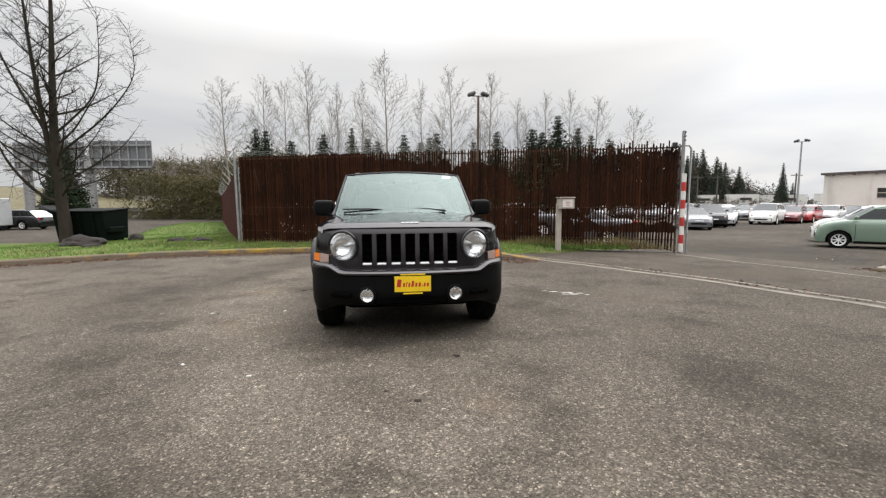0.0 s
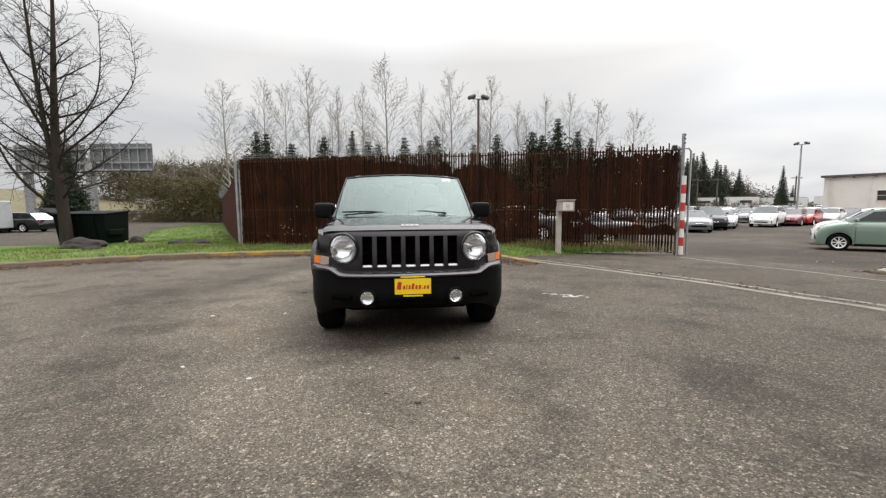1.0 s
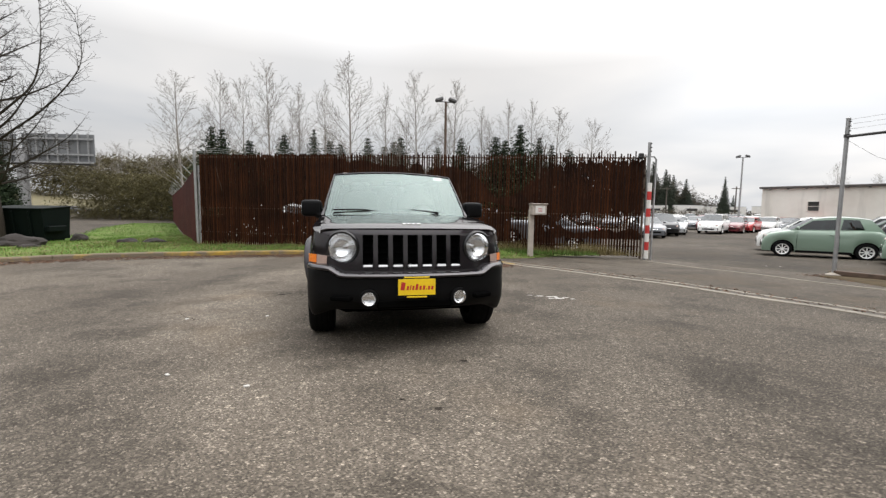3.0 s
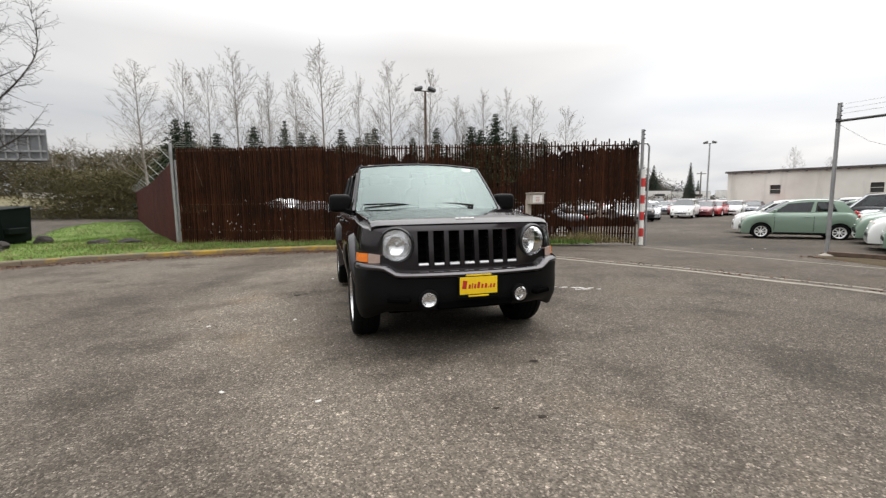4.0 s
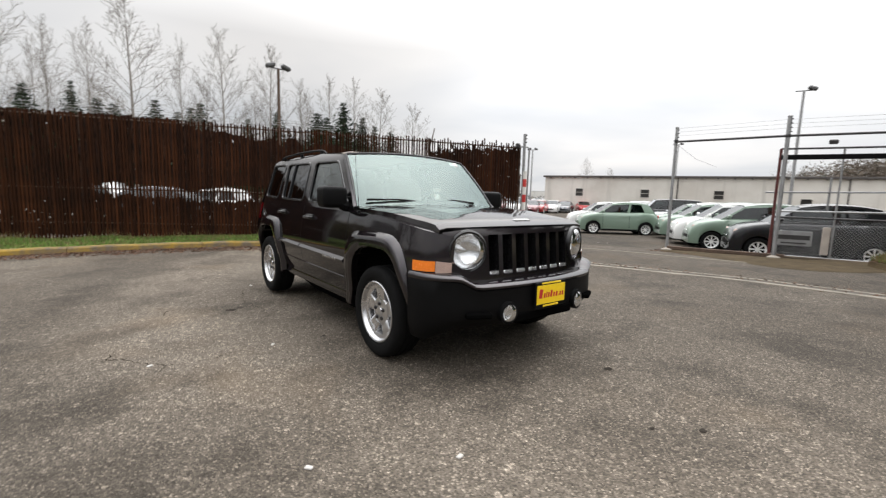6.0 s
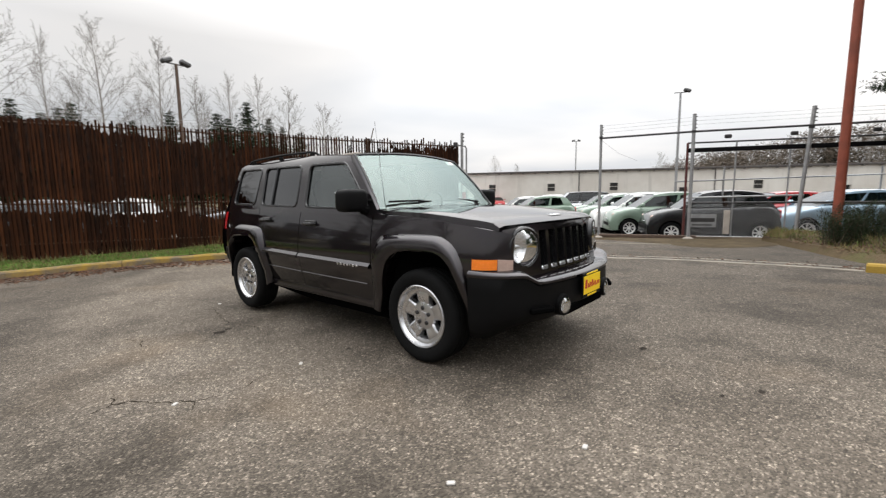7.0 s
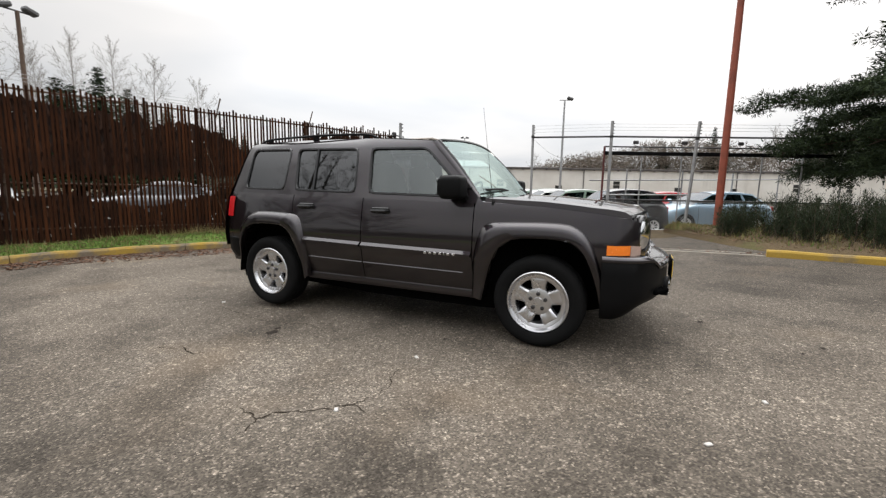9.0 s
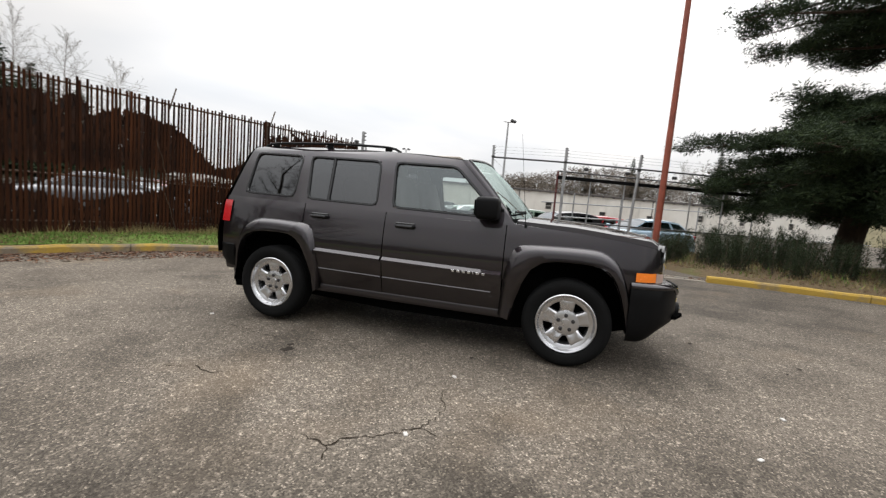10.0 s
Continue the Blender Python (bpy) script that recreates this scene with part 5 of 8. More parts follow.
# ---- gate posts, rails and the sliding gate ----
G1, G2, G3 = Vector((8.17, 7.80)), Vector((8.98, 5.78)), Vector((10.36, 3.86))
gates = [("gate_post", G1, 3.03, 0.036), ("gate_post", G2, 3.12, 0.042), ("gate_post", G3, 3.18, 0.044)]
for nm, p, top, r in gates:
    z = ground_z(p.x, p.y)
    e = thing(nm, "tall galvanised steel gate post beside the drive", "post", "gate posts")
    ln = 0.05 if p is G1 else 0.02
    lean_y = -0.16 if p is G3 else ln
    ln = 0.13 if p is G3 else ln
    part("pole", G().tube([(p.x, p.y, z - 0.3), (p.x + ln, p.y + lean_y, top)], r, 12), M_GALV, e)
    part("cap", G().lathe([(r + 0.004, 0.0), (r + 0.004, 0.02), (0.0, 0.05)], 12, Matrix.Translation((p.x + ln, p.y + lean_y, top - 0.01)) @ Matrix.Rotation(radians(90), 4, "X")), M_GALV, e)
    for k in range(4):
        part("wire_clip", G().box((p.x + ln, p.y + lean_y - r, top - 0.06 - k * 0.09), (0.03, 0.05, 0.022), 0.004), M_DARKSTEEL, e)
    part("clamp", G().lathe([(r + 0.01, -0.03), (r + 0.014, -0.028), (r + 0.014, 0.028), (r + 0.01, 0.03)], 12, Matrix.Translation((p.x + ln * 0.88, p.y + lean_y * 0.88, 2.70)) @ Matrix.Rotation(radians(90), 4, "X")), M_DARKSTEEL, e)
    part("foot", G().lathe([(0.14, -0.1), (0.13, 0.03), (r, 0.07)], 12, Matrix.Translation((p.x, p.y, z)) @ Matrix.Rotation(radians(90), 4, "X")), M_CONCRETE, e)
gd = (G3 - G1).normalized()
gn = Vector((-gd.y, gd.x))


def gp(s, z, back=0.0):
    """A point along the gate line from the first post."""
    p = G1 + gd * s + gn * back
    return (p.x, p.y, z)


d12, d13 = (G2 - G1).length, (G3 - G1).length
frame_ = thing("gate_rails", "dark steel rails and barbed wire between gate posts", "gate rail")
part("top_rail", G().tube([gp(0, 2.68, 0.0), (G2.x, G2.y, 2.70), (G3.x, G3.y, 2.74), gp(d13 + 2.2, 2.75), gp(d13 + 9, 2.75)], 0.026, 8), M_DARKSTEEL, frame_)
for z in (2.82, 2.91, 3.0):
    part("barbed_wire", G().tube([gp(0.02, z), (G2.x, G2.y, z + 0.05), (G3.x, G3.y, z + 0.1), gp(d13 + 9, z + 0.1)], 0.0035, 4), M_GALV, frame_)
part("brace_wire", G().tube([gp(0, 2.62), gp(0.45, 2.25), gp(0.9, 2.05)], 0.004, 4), M_GALV, frame_)
part("ground_rail", G().box(gp(d12 * 0.55, 0.03), (d12 * 1.1, 0.08, 0.09), 0.01, Matrix.Rotation(math.atan2(gd.y, gd.x), 3, "Z")), M_RUSTDARK, frame_)
part("kerb_beam", G().box(gp(d13 * 0.5, -0.06, 0.10), (d13 * 1.05, 0.16, 0.20), 0.02, Matrix.Rotation(math.atan2(gd.y, gd.x), 3, "Z")), M_OLDBEAM, frame_)

M_OLDRED = worn("old_dark_red_paint", (0.10, 0.022, 0.018), 0.7, 0, 5, 0.5)
slide = thing("sliding_gate", "open sliding chain-link gate with a black top beam", "gate")
BK = 0.22
L0, L1 = d12 - 0.05, d13 + 4.6
Rz = Matrix.Rotation(math.atan2(gd.y, gd.x), 3, "Z")
part("top_beam", G().box(gp((L0 + L1) / 2, 2.28, BK), (L1 - L0, 0.07, 0.11), 0.01, Rz), M_BLACKPL, slide)
part("upper_rail", G().tube([gp(L0, 2.47, BK), gp(L1, 2.47, BK)], 0.022, 8), M_DARKSTEEL, slide)
part("bottom_rail", G().tube([gp(L0, 0.02, BK), gp(L1, 0.02, BK)], 0.028, 8), M_GALV, slide)
part("mid_rail", G().tube([gp(L0, 1.05, BK), gp(L0 + 2.6, 1.10, BK)], 0.022, 8), M_GALV, slide)
part("mid_rail", G().tube([gp(L0, 0.92, BK), gp(L1, 0.92, BK)], 0.022, 8), M_DARKSTEEL, slide)
part("end_stile", G().box(gp(L0, 1.25, BK), (0.055, 0.055, 2.45), 0.008, Rz), M_OLDRED, slide)
for s in np.arange(L0 + 1.1, L1, 1.15):
    part("upright", G().tube([gp(float(s), 0.02, BK), gp(float(s), 2.47, BK)], 0.020, 8), M_GALV, slide)
for s in (L0 + 0.9, L0 + 2.3, L0 + 3.9):
    part("roller", G().box(gp(s, 2.60, BK), (0.16, 0.06, 0.10), 0.02, Rz), M_DARKSTEEL, slide)
nb = part("notice_board", G().box(gp(L0 + 0.42, 0.45, BK - 0.05), (0.66, 0.015, 0.34), 0.004, Rz), M_GALV, slide, "faded grey notice board")
part("lettering_bar", G().box(gp(L0 + 0.42, 0.47, BK - 0.062), (0.58, 0.006, 0.10), 0, Rz), M_DARKSTEEL, nb)
part("lettering_bar", G().box(gp(L0 + 0.42, 0.34, BK - 0.062), (0.46, 0.006, 0.03), 0, Rz), M_DARKSTEEL, nb)
part("cabinet", G().box(gp(L0 + 0.98, 0.42, BK - 0.04), (0.13, 0.08, 0.62), 0.01, Rz), M_BOX, slide)
# chain-link mesh of the gate
gm_ = G()
H0, H1 = 0.04, 0.90
step = 0.065
for dirn in (1, -1):
    s = L0 - (H1 - H0)
    while s < L0 + 3.4:
        a, b = s, s + (H1 - H0)
        za, zb_ = (H0, H1) if dirn > 0 else (H1, H0)
        t0, t1 = max(0, (L0 - a) / (b - a)), min(1, (L0 + 3.4 - a) / (b - a))
        if t1 > t0:
            gm_.tube([gp(lerp(a, b, t0), lerp(za, zb_, t0), BK), gp(lerp(a, b, t1), lerp(za, zb_, t1), BK)], 0.0016, 3, False)
        s += step
tagged(part("chain_link", gm_, M_GALV, slide), kind="stuff")

# fence beyond the gate: leaning rail and posts inside the lot
inner = thing("inner_fence", "sagging chain-link fence with pipe rails inside the lot", "fence")
for (x0, y0, z0, x1, y1, z1) in ((10.2, 6.6, 1.50, 17.5, 0.5, 1.75), (12.5, 3.8, 0.85, 20, -6, 0.9)):
    part("rail", G().tube([(x0, y0, z0), (x1, y1, z1)], 0.022, 8), M_GALV, inner)
for t in (0.15, 0.4, 0.65, 0.9):
    x, y = lerp(10.2, 17.5, t), lerp(6.6, 0.5, t)
    part("fence_post", G().tube([(x, y, -0.4), (x + 0.03, y, 1.9)], 0.026, 8), M_GALV, inner)

# leaning rusty red pole
pole = thing("red_pole", "tall rusty red painted steel pole beside shrubs", "pole")
part("shaft", G().tube([(9.65, 3.04, -0.2), (9.66, 3.04, 4.0), (9.68, 3.04, 8.5)], [0.095, 0.088, 0.075], 14), M_RUST, pole)
part("base_plate", G().box((9.65, 3.04, ground_z(9.65, 3.04) + 0.1), (0.34, 0.34, 0.04), 0.006), M_RUST, pole)


# ---- lamps of the lot ----
def flood_lamp(x, y, top, heads, face=0.0, red=False):
    z = ground_z(x, y)
    e = thing("flood_lamp", "tall pole with twin floodlight heads over the lot" if heads > 1 else "tall pole with one floodlight head", "street lamp", "lot floodlights")
    part("mast", G().tube([(x, y, z - 0.2), (x, y, top)], [0.11, 0.07], 10), M_RUSTDARK if red else M_GALV, e)
    ca, sa = math.cos(face), math.sin(face)
    w = 0.42
    part("cross_arm", G().tube([(x - w * ca, y - w * sa, top), (x + w * ca, y + w * sa, top)], 0.035, 6), M_LAMPHEAD, e)
    for k in ((-1, 1) if heads > 1 else (1,)):
        c = Vector((x + k * w * ca, y + k * w * sa, top + 0.12))
        part("lamp_head", G().box(c, (0.50, 0.36, 0.22), 0.06, Matrix.Rotation(face, 3, "Z") @ Matrix.Rotation(k * 0.35, 3, "Y")), M_LAMPHEAD, e)
    return e


flood_lamp(2.25, 27.3, 7.8, 2, 0.15, True)
flood_lamp(36.6, 44.5, 7.3, 2, -0.7)
flood_lamp(58, 38, 9.2, 2, -0.9)
flood_lamp(31.1, 13.9, 8.3, 1, -1.1)

# ---- the warehouse behind the lot ----
W0, W1 = Vector((40.0, 45.4)), Vector((84.0, -29.0))
wdir = (W1 - W0).normalized()
wlen = (W1 - W0).length
wperp = Vector((-wdir.y, wdir.x))
house = thing("warehouse", "long low pale painted warehouse with small dark windows", "building")
wm = Matrix.Translation((W0.x, W0.y, -0.75)) @ Matrix.Rotation(math.atan2(wdir.y, wdir.x), 4, "Z")
house.matrix_basis = wm
H = 4.75
openings = []
s = 4.6
rng2 = random.Random(11)
while s < wlen - 3:
    kind = "door" if rng2.random() < 0.22 else "window"
    openings.append((s, 1.0 if kind == "door" else 1.0, 0.1 if kind == "door" else 2.3, 2.5 if kind == "door" else 1.0))
    s += rng2.uniform(7.0, 8.6)
# wall as a row of panels with real holes
xs_ = [0.0]
for s, w, z, h in openings:
    xs_ += [s - w / 2, s + w / 2]
xs_.append(wlen)
zset = sorted({0.0, 0.1, 2.3, 2.6, 3.3, H})
skipw = set()
for j, (a, b) in enumerate(zip(xs_, xs_[1:])):
    for s, w, z, h in openings:
        if abs(a - (s - w / 2)) < 1e-6:
            for i, (za, zc) in enumerate(zip(zset, zset[1:])):
                if za >= z - 1e-6 and zc <= z + h + 1e-6:
                    skipw.add((i, j))
gw = G().grid([[(x, 0, z) for x in xs_] for z in zset], skipw)
part("wall_front", gw, M_WALL, house)
gw2 = G().add([(0, 0, 0), (0, 14, 0), (0, 14, H), (0, 0, H), (wlen, 0, 0), (wlen, 14, 0), (wlen, 14, H), (wlen, 0, H)], [(0, 1, 2, 3), (5, 4, 7, 6), (1, 5, 6, 2)], True)
part("wall_side", gw2, M_WALL, house)
part("roof", G().box((wlen / 2, 7, H + 0.1), (wlen + 0.5, 14.5, 0.22), 0.03), M_ROOF, house)
for k in range(int(wlen / 1.6)):
    part("rafter_end", G().box((0.8 + 1.6 * k, -0.28, H - 0.06), (0.14, 0.35, 0.14), 0), M_ROOF, house)
for s, w, z, h in openings:
    o = part("door" if h > 2 else "window", G().box((s, 0.18, z + h / 2), (w, 0.04, h), 0), M_DARKOPEN, house)
    g = G()
    for dx in (-w / 2, w / 2):
        g.box((s + dx, 0.05, z + h / 2), (0.05, 0.22, h), 0)
    for dz in (0, h):
        g.box((s, 0.05, z + dz), (w, 0.22, 0.05), 0)
    if h < 2:
        g.box((s, 0.10, z + h / 2), (w, 0.06, 0.05), 0)
    part("opening_frame", g, M_WALL, o)
for s in (16.0, 31.5, 52.0):
    part("downpipe", G().tube([(s, -0.08, 0.1), (s, -0.08, H)], 0.06, 8), M_ROOF, house)


# ---- parked cars of the lot ----
def lofted_car(name, label, kind, color, group="parked cars in the lot"):
    """A small car from stations along its length: shell, windows, wheels."""
    P = {
        "city": dict(L=3.50, W=0.80, wb=2.30, fo=0.62, r=0.295, low=0.21, roof=1.53, pr=[(0.0, 0.50), (0.03, 0.64), (0.10, 0.76), (0.25, 0.86), (0.48, 0.93), (0.80, 0.985), (1.0, 0.985), (2.2, 1.0), (2.8, 1.03), (3.2, 1.02), (3.40, 0.95), (3.48, 0.80), (3.50, 0.52)], wsb=0.80, wst=1.46, rwt=3.02, rwb=3.44, bp=2.14),
        "hatch": dict(L=4.10, W=0.85, wb=2.55, fo=0.80, r=0.31, low=0.22, roof=1.46, pr=[(0.0, 0.50), (0.06, 0.68), (0.3, 0.80), (0.9, 0.93), (1.15, 0.98), (3.4, 1.02), (3.85, 1.0), (4.0, 0.85), (4.1, 0.55)], wsb=1.0, wst=1.85, rwt=3.30, rwb=3.92, bp=2.30),
        "sedan": dict(L=4.75, W=0.90, wb=2.78, fo=0.92, r=0.325, low=0.22, roof=1.45, pr=[(0.0, 0.50), (0.08, 0.68), (0.4, 0.82), (1.15, 0.95), (1.4, 0.98), (3.7, 1.0), (4.5, 0.98), (4.68, 0.85), (4.75, 0.55)], wsb=1.22, wst=2.05, rwt=3.15, rwb=3.95, bp=2.55),
        "suv": dict(L=4.80, W=0.92, wb=2.85, fo=0.92, r=0.355, low=0.28, roof=1.72, pr=[(0.0, 0.55), (0.08, 0.80), (0.35, 0.96), (1.05, 1.08), (1.3, 1.10), (4.2, 1.14), (4.6, 1.12), (4.74, 0.95), (4.8, 0.6)], wsb=1.10, wst=1.85, rwt=4.10, rwb=4.62, bp=2.55),
        "wagon": dict(L=4.90, W=0.91, wb=2.80, fo=0.92, r=0.33, low=0.22, roof=1.50, pr=[(0.0, 0.50), (0.08, 0.68), (0.4, 0.82), (1.15, 0.95), (1.4, 0.98), (4.2, 1.02), (4.7, 1.0), (4.84, 0.85), (4.9, 0.55)], wsb=1.22, wst=2.05, rwt=4.15, rwb=4.75, bp=2.60),
    }[kind]
    e = thing(name, label, "car", group)
    L, W, wb, fo, r, low, roof = (P[k] for k in ("L", "W", "wb", "fo", "r", "low", "roof"))
    x_of = lambda s: fo - s  # noqa: E731  (front axle at x = 0, nose at +fo)
    st = sorted(set(list(np.round(np.linspace(0, L, 44), 3)) + [round(fo + a + d, 3) for a in (0, wb) for d in (-r - 0.055, -r - 0.04, -r, -r * 0.7, 0, r * 0.7, r, r + 0.04, r + 0.055)]))
    st = [s for s in st if 0 <= s <= L]

    def low_z(s):
        for a in (fo, fo + wb):
            d = abs(s - a)
            if d < r + 0.05:
                return max(low, r + math.sqrt(max(0, (r + 0.05) ** 2 - d * d)))
        return low

    def wid(s):
        u = s / L
        return W * (1 - 0.20 * max(0, (0.16 - u) / 0.16) ** 2.2 - 0.16 * max(0, (u - 0.86) / 0.14) ** 2.2)

    def rows_side(side):
        rows = []
        for s in st:
            zt, zb, w = interp(s, P["pr"]), low_z(s), wid(s)
            zb = min(zb, zt - 0.1)
            prof = []
            for t, k in ((0, 0.97), (0.12, 0.99), (0.35, 1.0), (0.6, 1.0), (0.8, 0.985), (0.93, 0.95), (1.0, 0.88)):
                prof.append((x_of(s), side * w * k, lerp(zb, zt, t)))
            for k, dz in ((0.7, 0.018), (0.4, 0.03), (0.0, 0.035)):
                prof.append((x_of(s), side * w * k, zt + dz))
            rows.append(prof)
        return rows
    body = G()
    for side in (-1, 1):
        body.grid(rows_side(side))
    for s in (0.0, L):
        zt, w = interp(s, P["pr"]), wid(s)
        body.add([(x_of(s), -w * 0.97, low), (x_of(s), w * 0.97, low), (x_of(s), w * 0.88, zt), (x_of(s), 0, zt + 0.035), (x_of(s), -w * 0.88, zt)], [(0, 1, 2, 3, 4)], True)
    part("body", body, color, e, angle=35)
    part("underbody", G().box((x_of(L / 2), 0, 0.42), (L * 0.93, W * 1.55, 0.36), 0.05), M_VOID, e)
    # cabin
    wsb, wst, rwt, rwb, bp = (P[k] for k in ("wsb", "wst", "rwt", "rwb", "bp"))
    wt = W * 0.70

    def cab(s, t, side):
        """Cabin point: s along at the belt, t height 0 to 1."""
        zb = interp(s, P["pr"]) - 0.01
        sx = s
        a = (s - wsb) / (rwb - wsb)
        top_s = lerp(wst, rwt, a)
        crown = (0.08 if kind == "city" else 0.05) * abs(2 * a - 1) ** 2.2
        zr = roof - 0.045 - crown
        k = t
        return Vector((x_of(lerp(sx, top_s, k)), side * lerp(W * 0.87, wt, k ** 1.15), lerp(zb, zr, k)))
    cols = [0.0, 0.045, (bp - wsb) / (rwb - wsb) - 0.025, (bp - wsb) / (rwb - wsb) + 0.025, {"sedan": 0.90, "city": 0.78}.get(kind, 0.93), 1.0]
    if kind in ("suv", "wagon", "hatch"):
        cols = [0.0, 0.04, 0.34, 0.37, 0.66, 0.70, 0.94, 1.0]
    tt = [0.0, 0.10, 0.45, 0.86, 1.0]
    pil = G()
    for side in (-1, 1):
        rows = [[cab(lerp(wsb, rwb, c), t, side) for c in cols] for t in tt]
        skip_ = {(i, j) for i in (1, 2) for j in range(1, len(cols) - 1, 2)}
        pil.grid(rows, skip_)
        for j in range(1, len(cols) - 1, 2):
            q = [[cab(lerp(wsb, rwb, lerp(cols[j], cols[j + 1], u)), t, side) + Vector((0, -side * 0.012, 0)) for u in (0, 0.5, 1)] for t in (0.10, 0.45, 0.86)]
            part("side_window", G().grid(q), M_CARGLASS, e)
    rows = []
    for c in np.linspace(0, 1, 12):
        a, b = cab(lerp(wsb, rwb, c), 1.0, -1), cab(lerp(wsb, rwb, c), 1.0, 1)
        rows.append([(lerp(a.x, b.x, u), lerp(a.y, b.y, u), a.z + 0.045 * math.sin(math.pi * u) ** 0.6) for u in np.linspace(0, 1, 9)])
    pil.grid(rows)
    part("cabin_frame", pil, color, e, angle=35)
    for nm, c0, bow in (("windscreen", 0.0, 0.10), ("rear_window", 1.0, -0.06)):
        rows = []
        for t in np.linspace(0.0, 1.0, 6):
            a, b = cab(lerp(wsb, rwb, c0), t, -1), cab(lerp(wsb, rwb, c0), t, 1)
            rows.append([(a.x + bow * math.sin(math.pi * u) * (1 - 0.5 * t), lerp(a.y, b.y, u), a.z + 0.03 * t * math.sin(math.pi * u)) for u in np.linspace(0, 1, 9)])
        part(nm, G().grid(rows), M_CARGLASS, e)
    # wheels
    for ax in (0.0, -wb):
        for side in (-1, 1):
            m = Matrix.Translation((ax, side * (W - 0.100), r)) @ (Matrix() if side > 0 else Matrix.Rotation(math.pi, 4, "Z"))
            wh = part("wheel", G().lathe([(r * 0.66, -0.09), (r * 0.95, -0.09), (r, -0.06), (r, 0.06), (r * 0.96, 0.09), (r * 0.68, 0.095)], 26, m), M_RUBBER, e)
            # black disc standing in for the shaded wheel well
            part("wheel_well_disc", G().lathe([(r * 0.62, 0.02), (0.0, 0.02)], 20, m), M_VOID, wh)
            rim = G().lathe([(r * 0.72, 0.094), (r * 0.66, 0.090), (r * 0.58, 0.070), (r * 0.57, 0.02)], 26, m)
            for k in range(8):
                rot = Matrix.Rotation(2 * math.pi * k / 8, 4, "Y")
                rim.add([m @ (rot @ Vector(q)) for q in ((r * 0.12, 0.062, -0.014), (r * 0.64, 0.076, -0.024), (r * 0.64, 0.076, 0.024), (r * 0.12, 0.062, 0.014))], [(0, 1, 2, 3)], True)
            rim.lathe([(r * 0.2, 0.05), (r * 0.18, 0.07), (0.0, 0.075)], 14, m)
            part("rim", rim, M_RIMFAR, wh)
    # lamps, mirrors, plate, lower trim
    for side in (-1, 1):
        s0 = 0.16 if kind == "city" else 0.14
        zl = interp(s0, P["pr"]) - 0.10
        c = Vector((x_of(s0) + 0.02, side * wid(s0) * 0.80, zl))
        part("headlamp", G().lathe([(0.0, 0.05), (0.06, 0.045), (0.095, 0.02), (0.10, -0.03)], 16, Matrix.Translation(c) @ Matrix.Rotation(radians(-90 + side * 30), 4, "Z")), M_CLEARLENS, e)
        part("tail_lamp", G().box((x_of(L - 0.05), side * W * 0.74, 0.82), (0.10, 0.10, 0.26), 0.03), M_REDLENS, e)
        zm = interp(wsb + 0.25, P["pr"]) + 0.10
        part("mirror", G().box((x_of(wsb + 0.22), side * (W * 0.98 + 0.05), zm), (0.10, 0.19, 0.12), 0.035), color, e)
    part("lower_grille", G().box((x_of(0.02), 0, 0.42), (0.06, W * 1.0, 0.13), 0.02), M_BLACKPL, e)
    part("front_trim", G().box((x_of(-0.005), 0, 0.60), (0.03, W * 0.5, 0.025), 0.008), M_CHROME, e)
    for side in (-1, 1):
        for ds in (wsb + 0.22, bp + 0.05):
            part("door_seam", G().tube([(x_of(ds), side * wid(ds) * 1.001, low + 0.12), (x_of(ds), side * wid(ds) * 1.003, 0.62), (x_of(ds), side * wid(ds) * 0.985, interp(ds, P["pr"]) - 0.13)], 0.006, 4), M_VOID, e)
        part("sill", G().box((x_of(fo + wb / 2), side * W * 0.955, low + 0.03), (wb - 2 * r - 0.14, 0.06, 0.10), 0.02), M_BLACKPL, e)
        part("door_handle", G().box((x_of(bp - 0.15), side * W * 0.995, interp(bp, P["pr"]) - 0.14), (0.15, 0.03, 0.03), 0.01), color, e)
    return e


def park(ob, x, y, heading):
    """Front axle centre on the ground at x, y; heading in degrees from +x."""
    ob.matrix_basis = pose(x, y, ground_z(x, y), 0, 0, heading)


P_MINT = paint("mint_green_paint", (0.17, 0.235, 0.18), 0.05)
P_WHITE = paint("white_car_paint", (0.72, 0.72, 0.70), 0.0)
P_BLACK = paint("black_car_paint", (0.004, 0.004, 0.005), 0.1, 0.3, 1.36, 0.002)
P_SKY = paint("pale_blue_paint", (0.26, 0.37, 0.46), 0.15)
P_RED = paint("red_car_paint", (0.36, 0.018, 0.022), 0.1)
P_SILVER = paint("silver_car_paint", (0.42, 0.43, 0.44), 0.4)
P_GREY = paint("grey_car_paint", (0.10, 0.105, 0.115), 0.3)
P_MAROON = paint("maroon_car_paint", (0.12, 0.015, 0.02), 0.2)

fiat_mint = lofted_car("small_hatchback", "mint green small rounded hatchback parked in the lot", "city", P_MINT)
fiat_white = lofted_car("small_hatchback", "white small rounded hatchback parked in the lot", "city", P_WHITE)
fiat_black = lofted_car("small_hatchback", "black small rounded hatchback behind the gate", "city", P_BLACK)
sky_car = lofted_car("hatchback", "pale blue hatchback behind the chain-link gate", "hatch", P_SKY)
red_car = lofted_car("hatchback", "bright red hatchback parked in the lot", "hatch", P_RED)
suv_white = lofted_car("white_suv", "white suv parked far in the lot", "suv", P_WHITE)
sedan_grey = lofted_car("sedan", "dark grey sedan parked past the fence", "sedan", P_GREY)
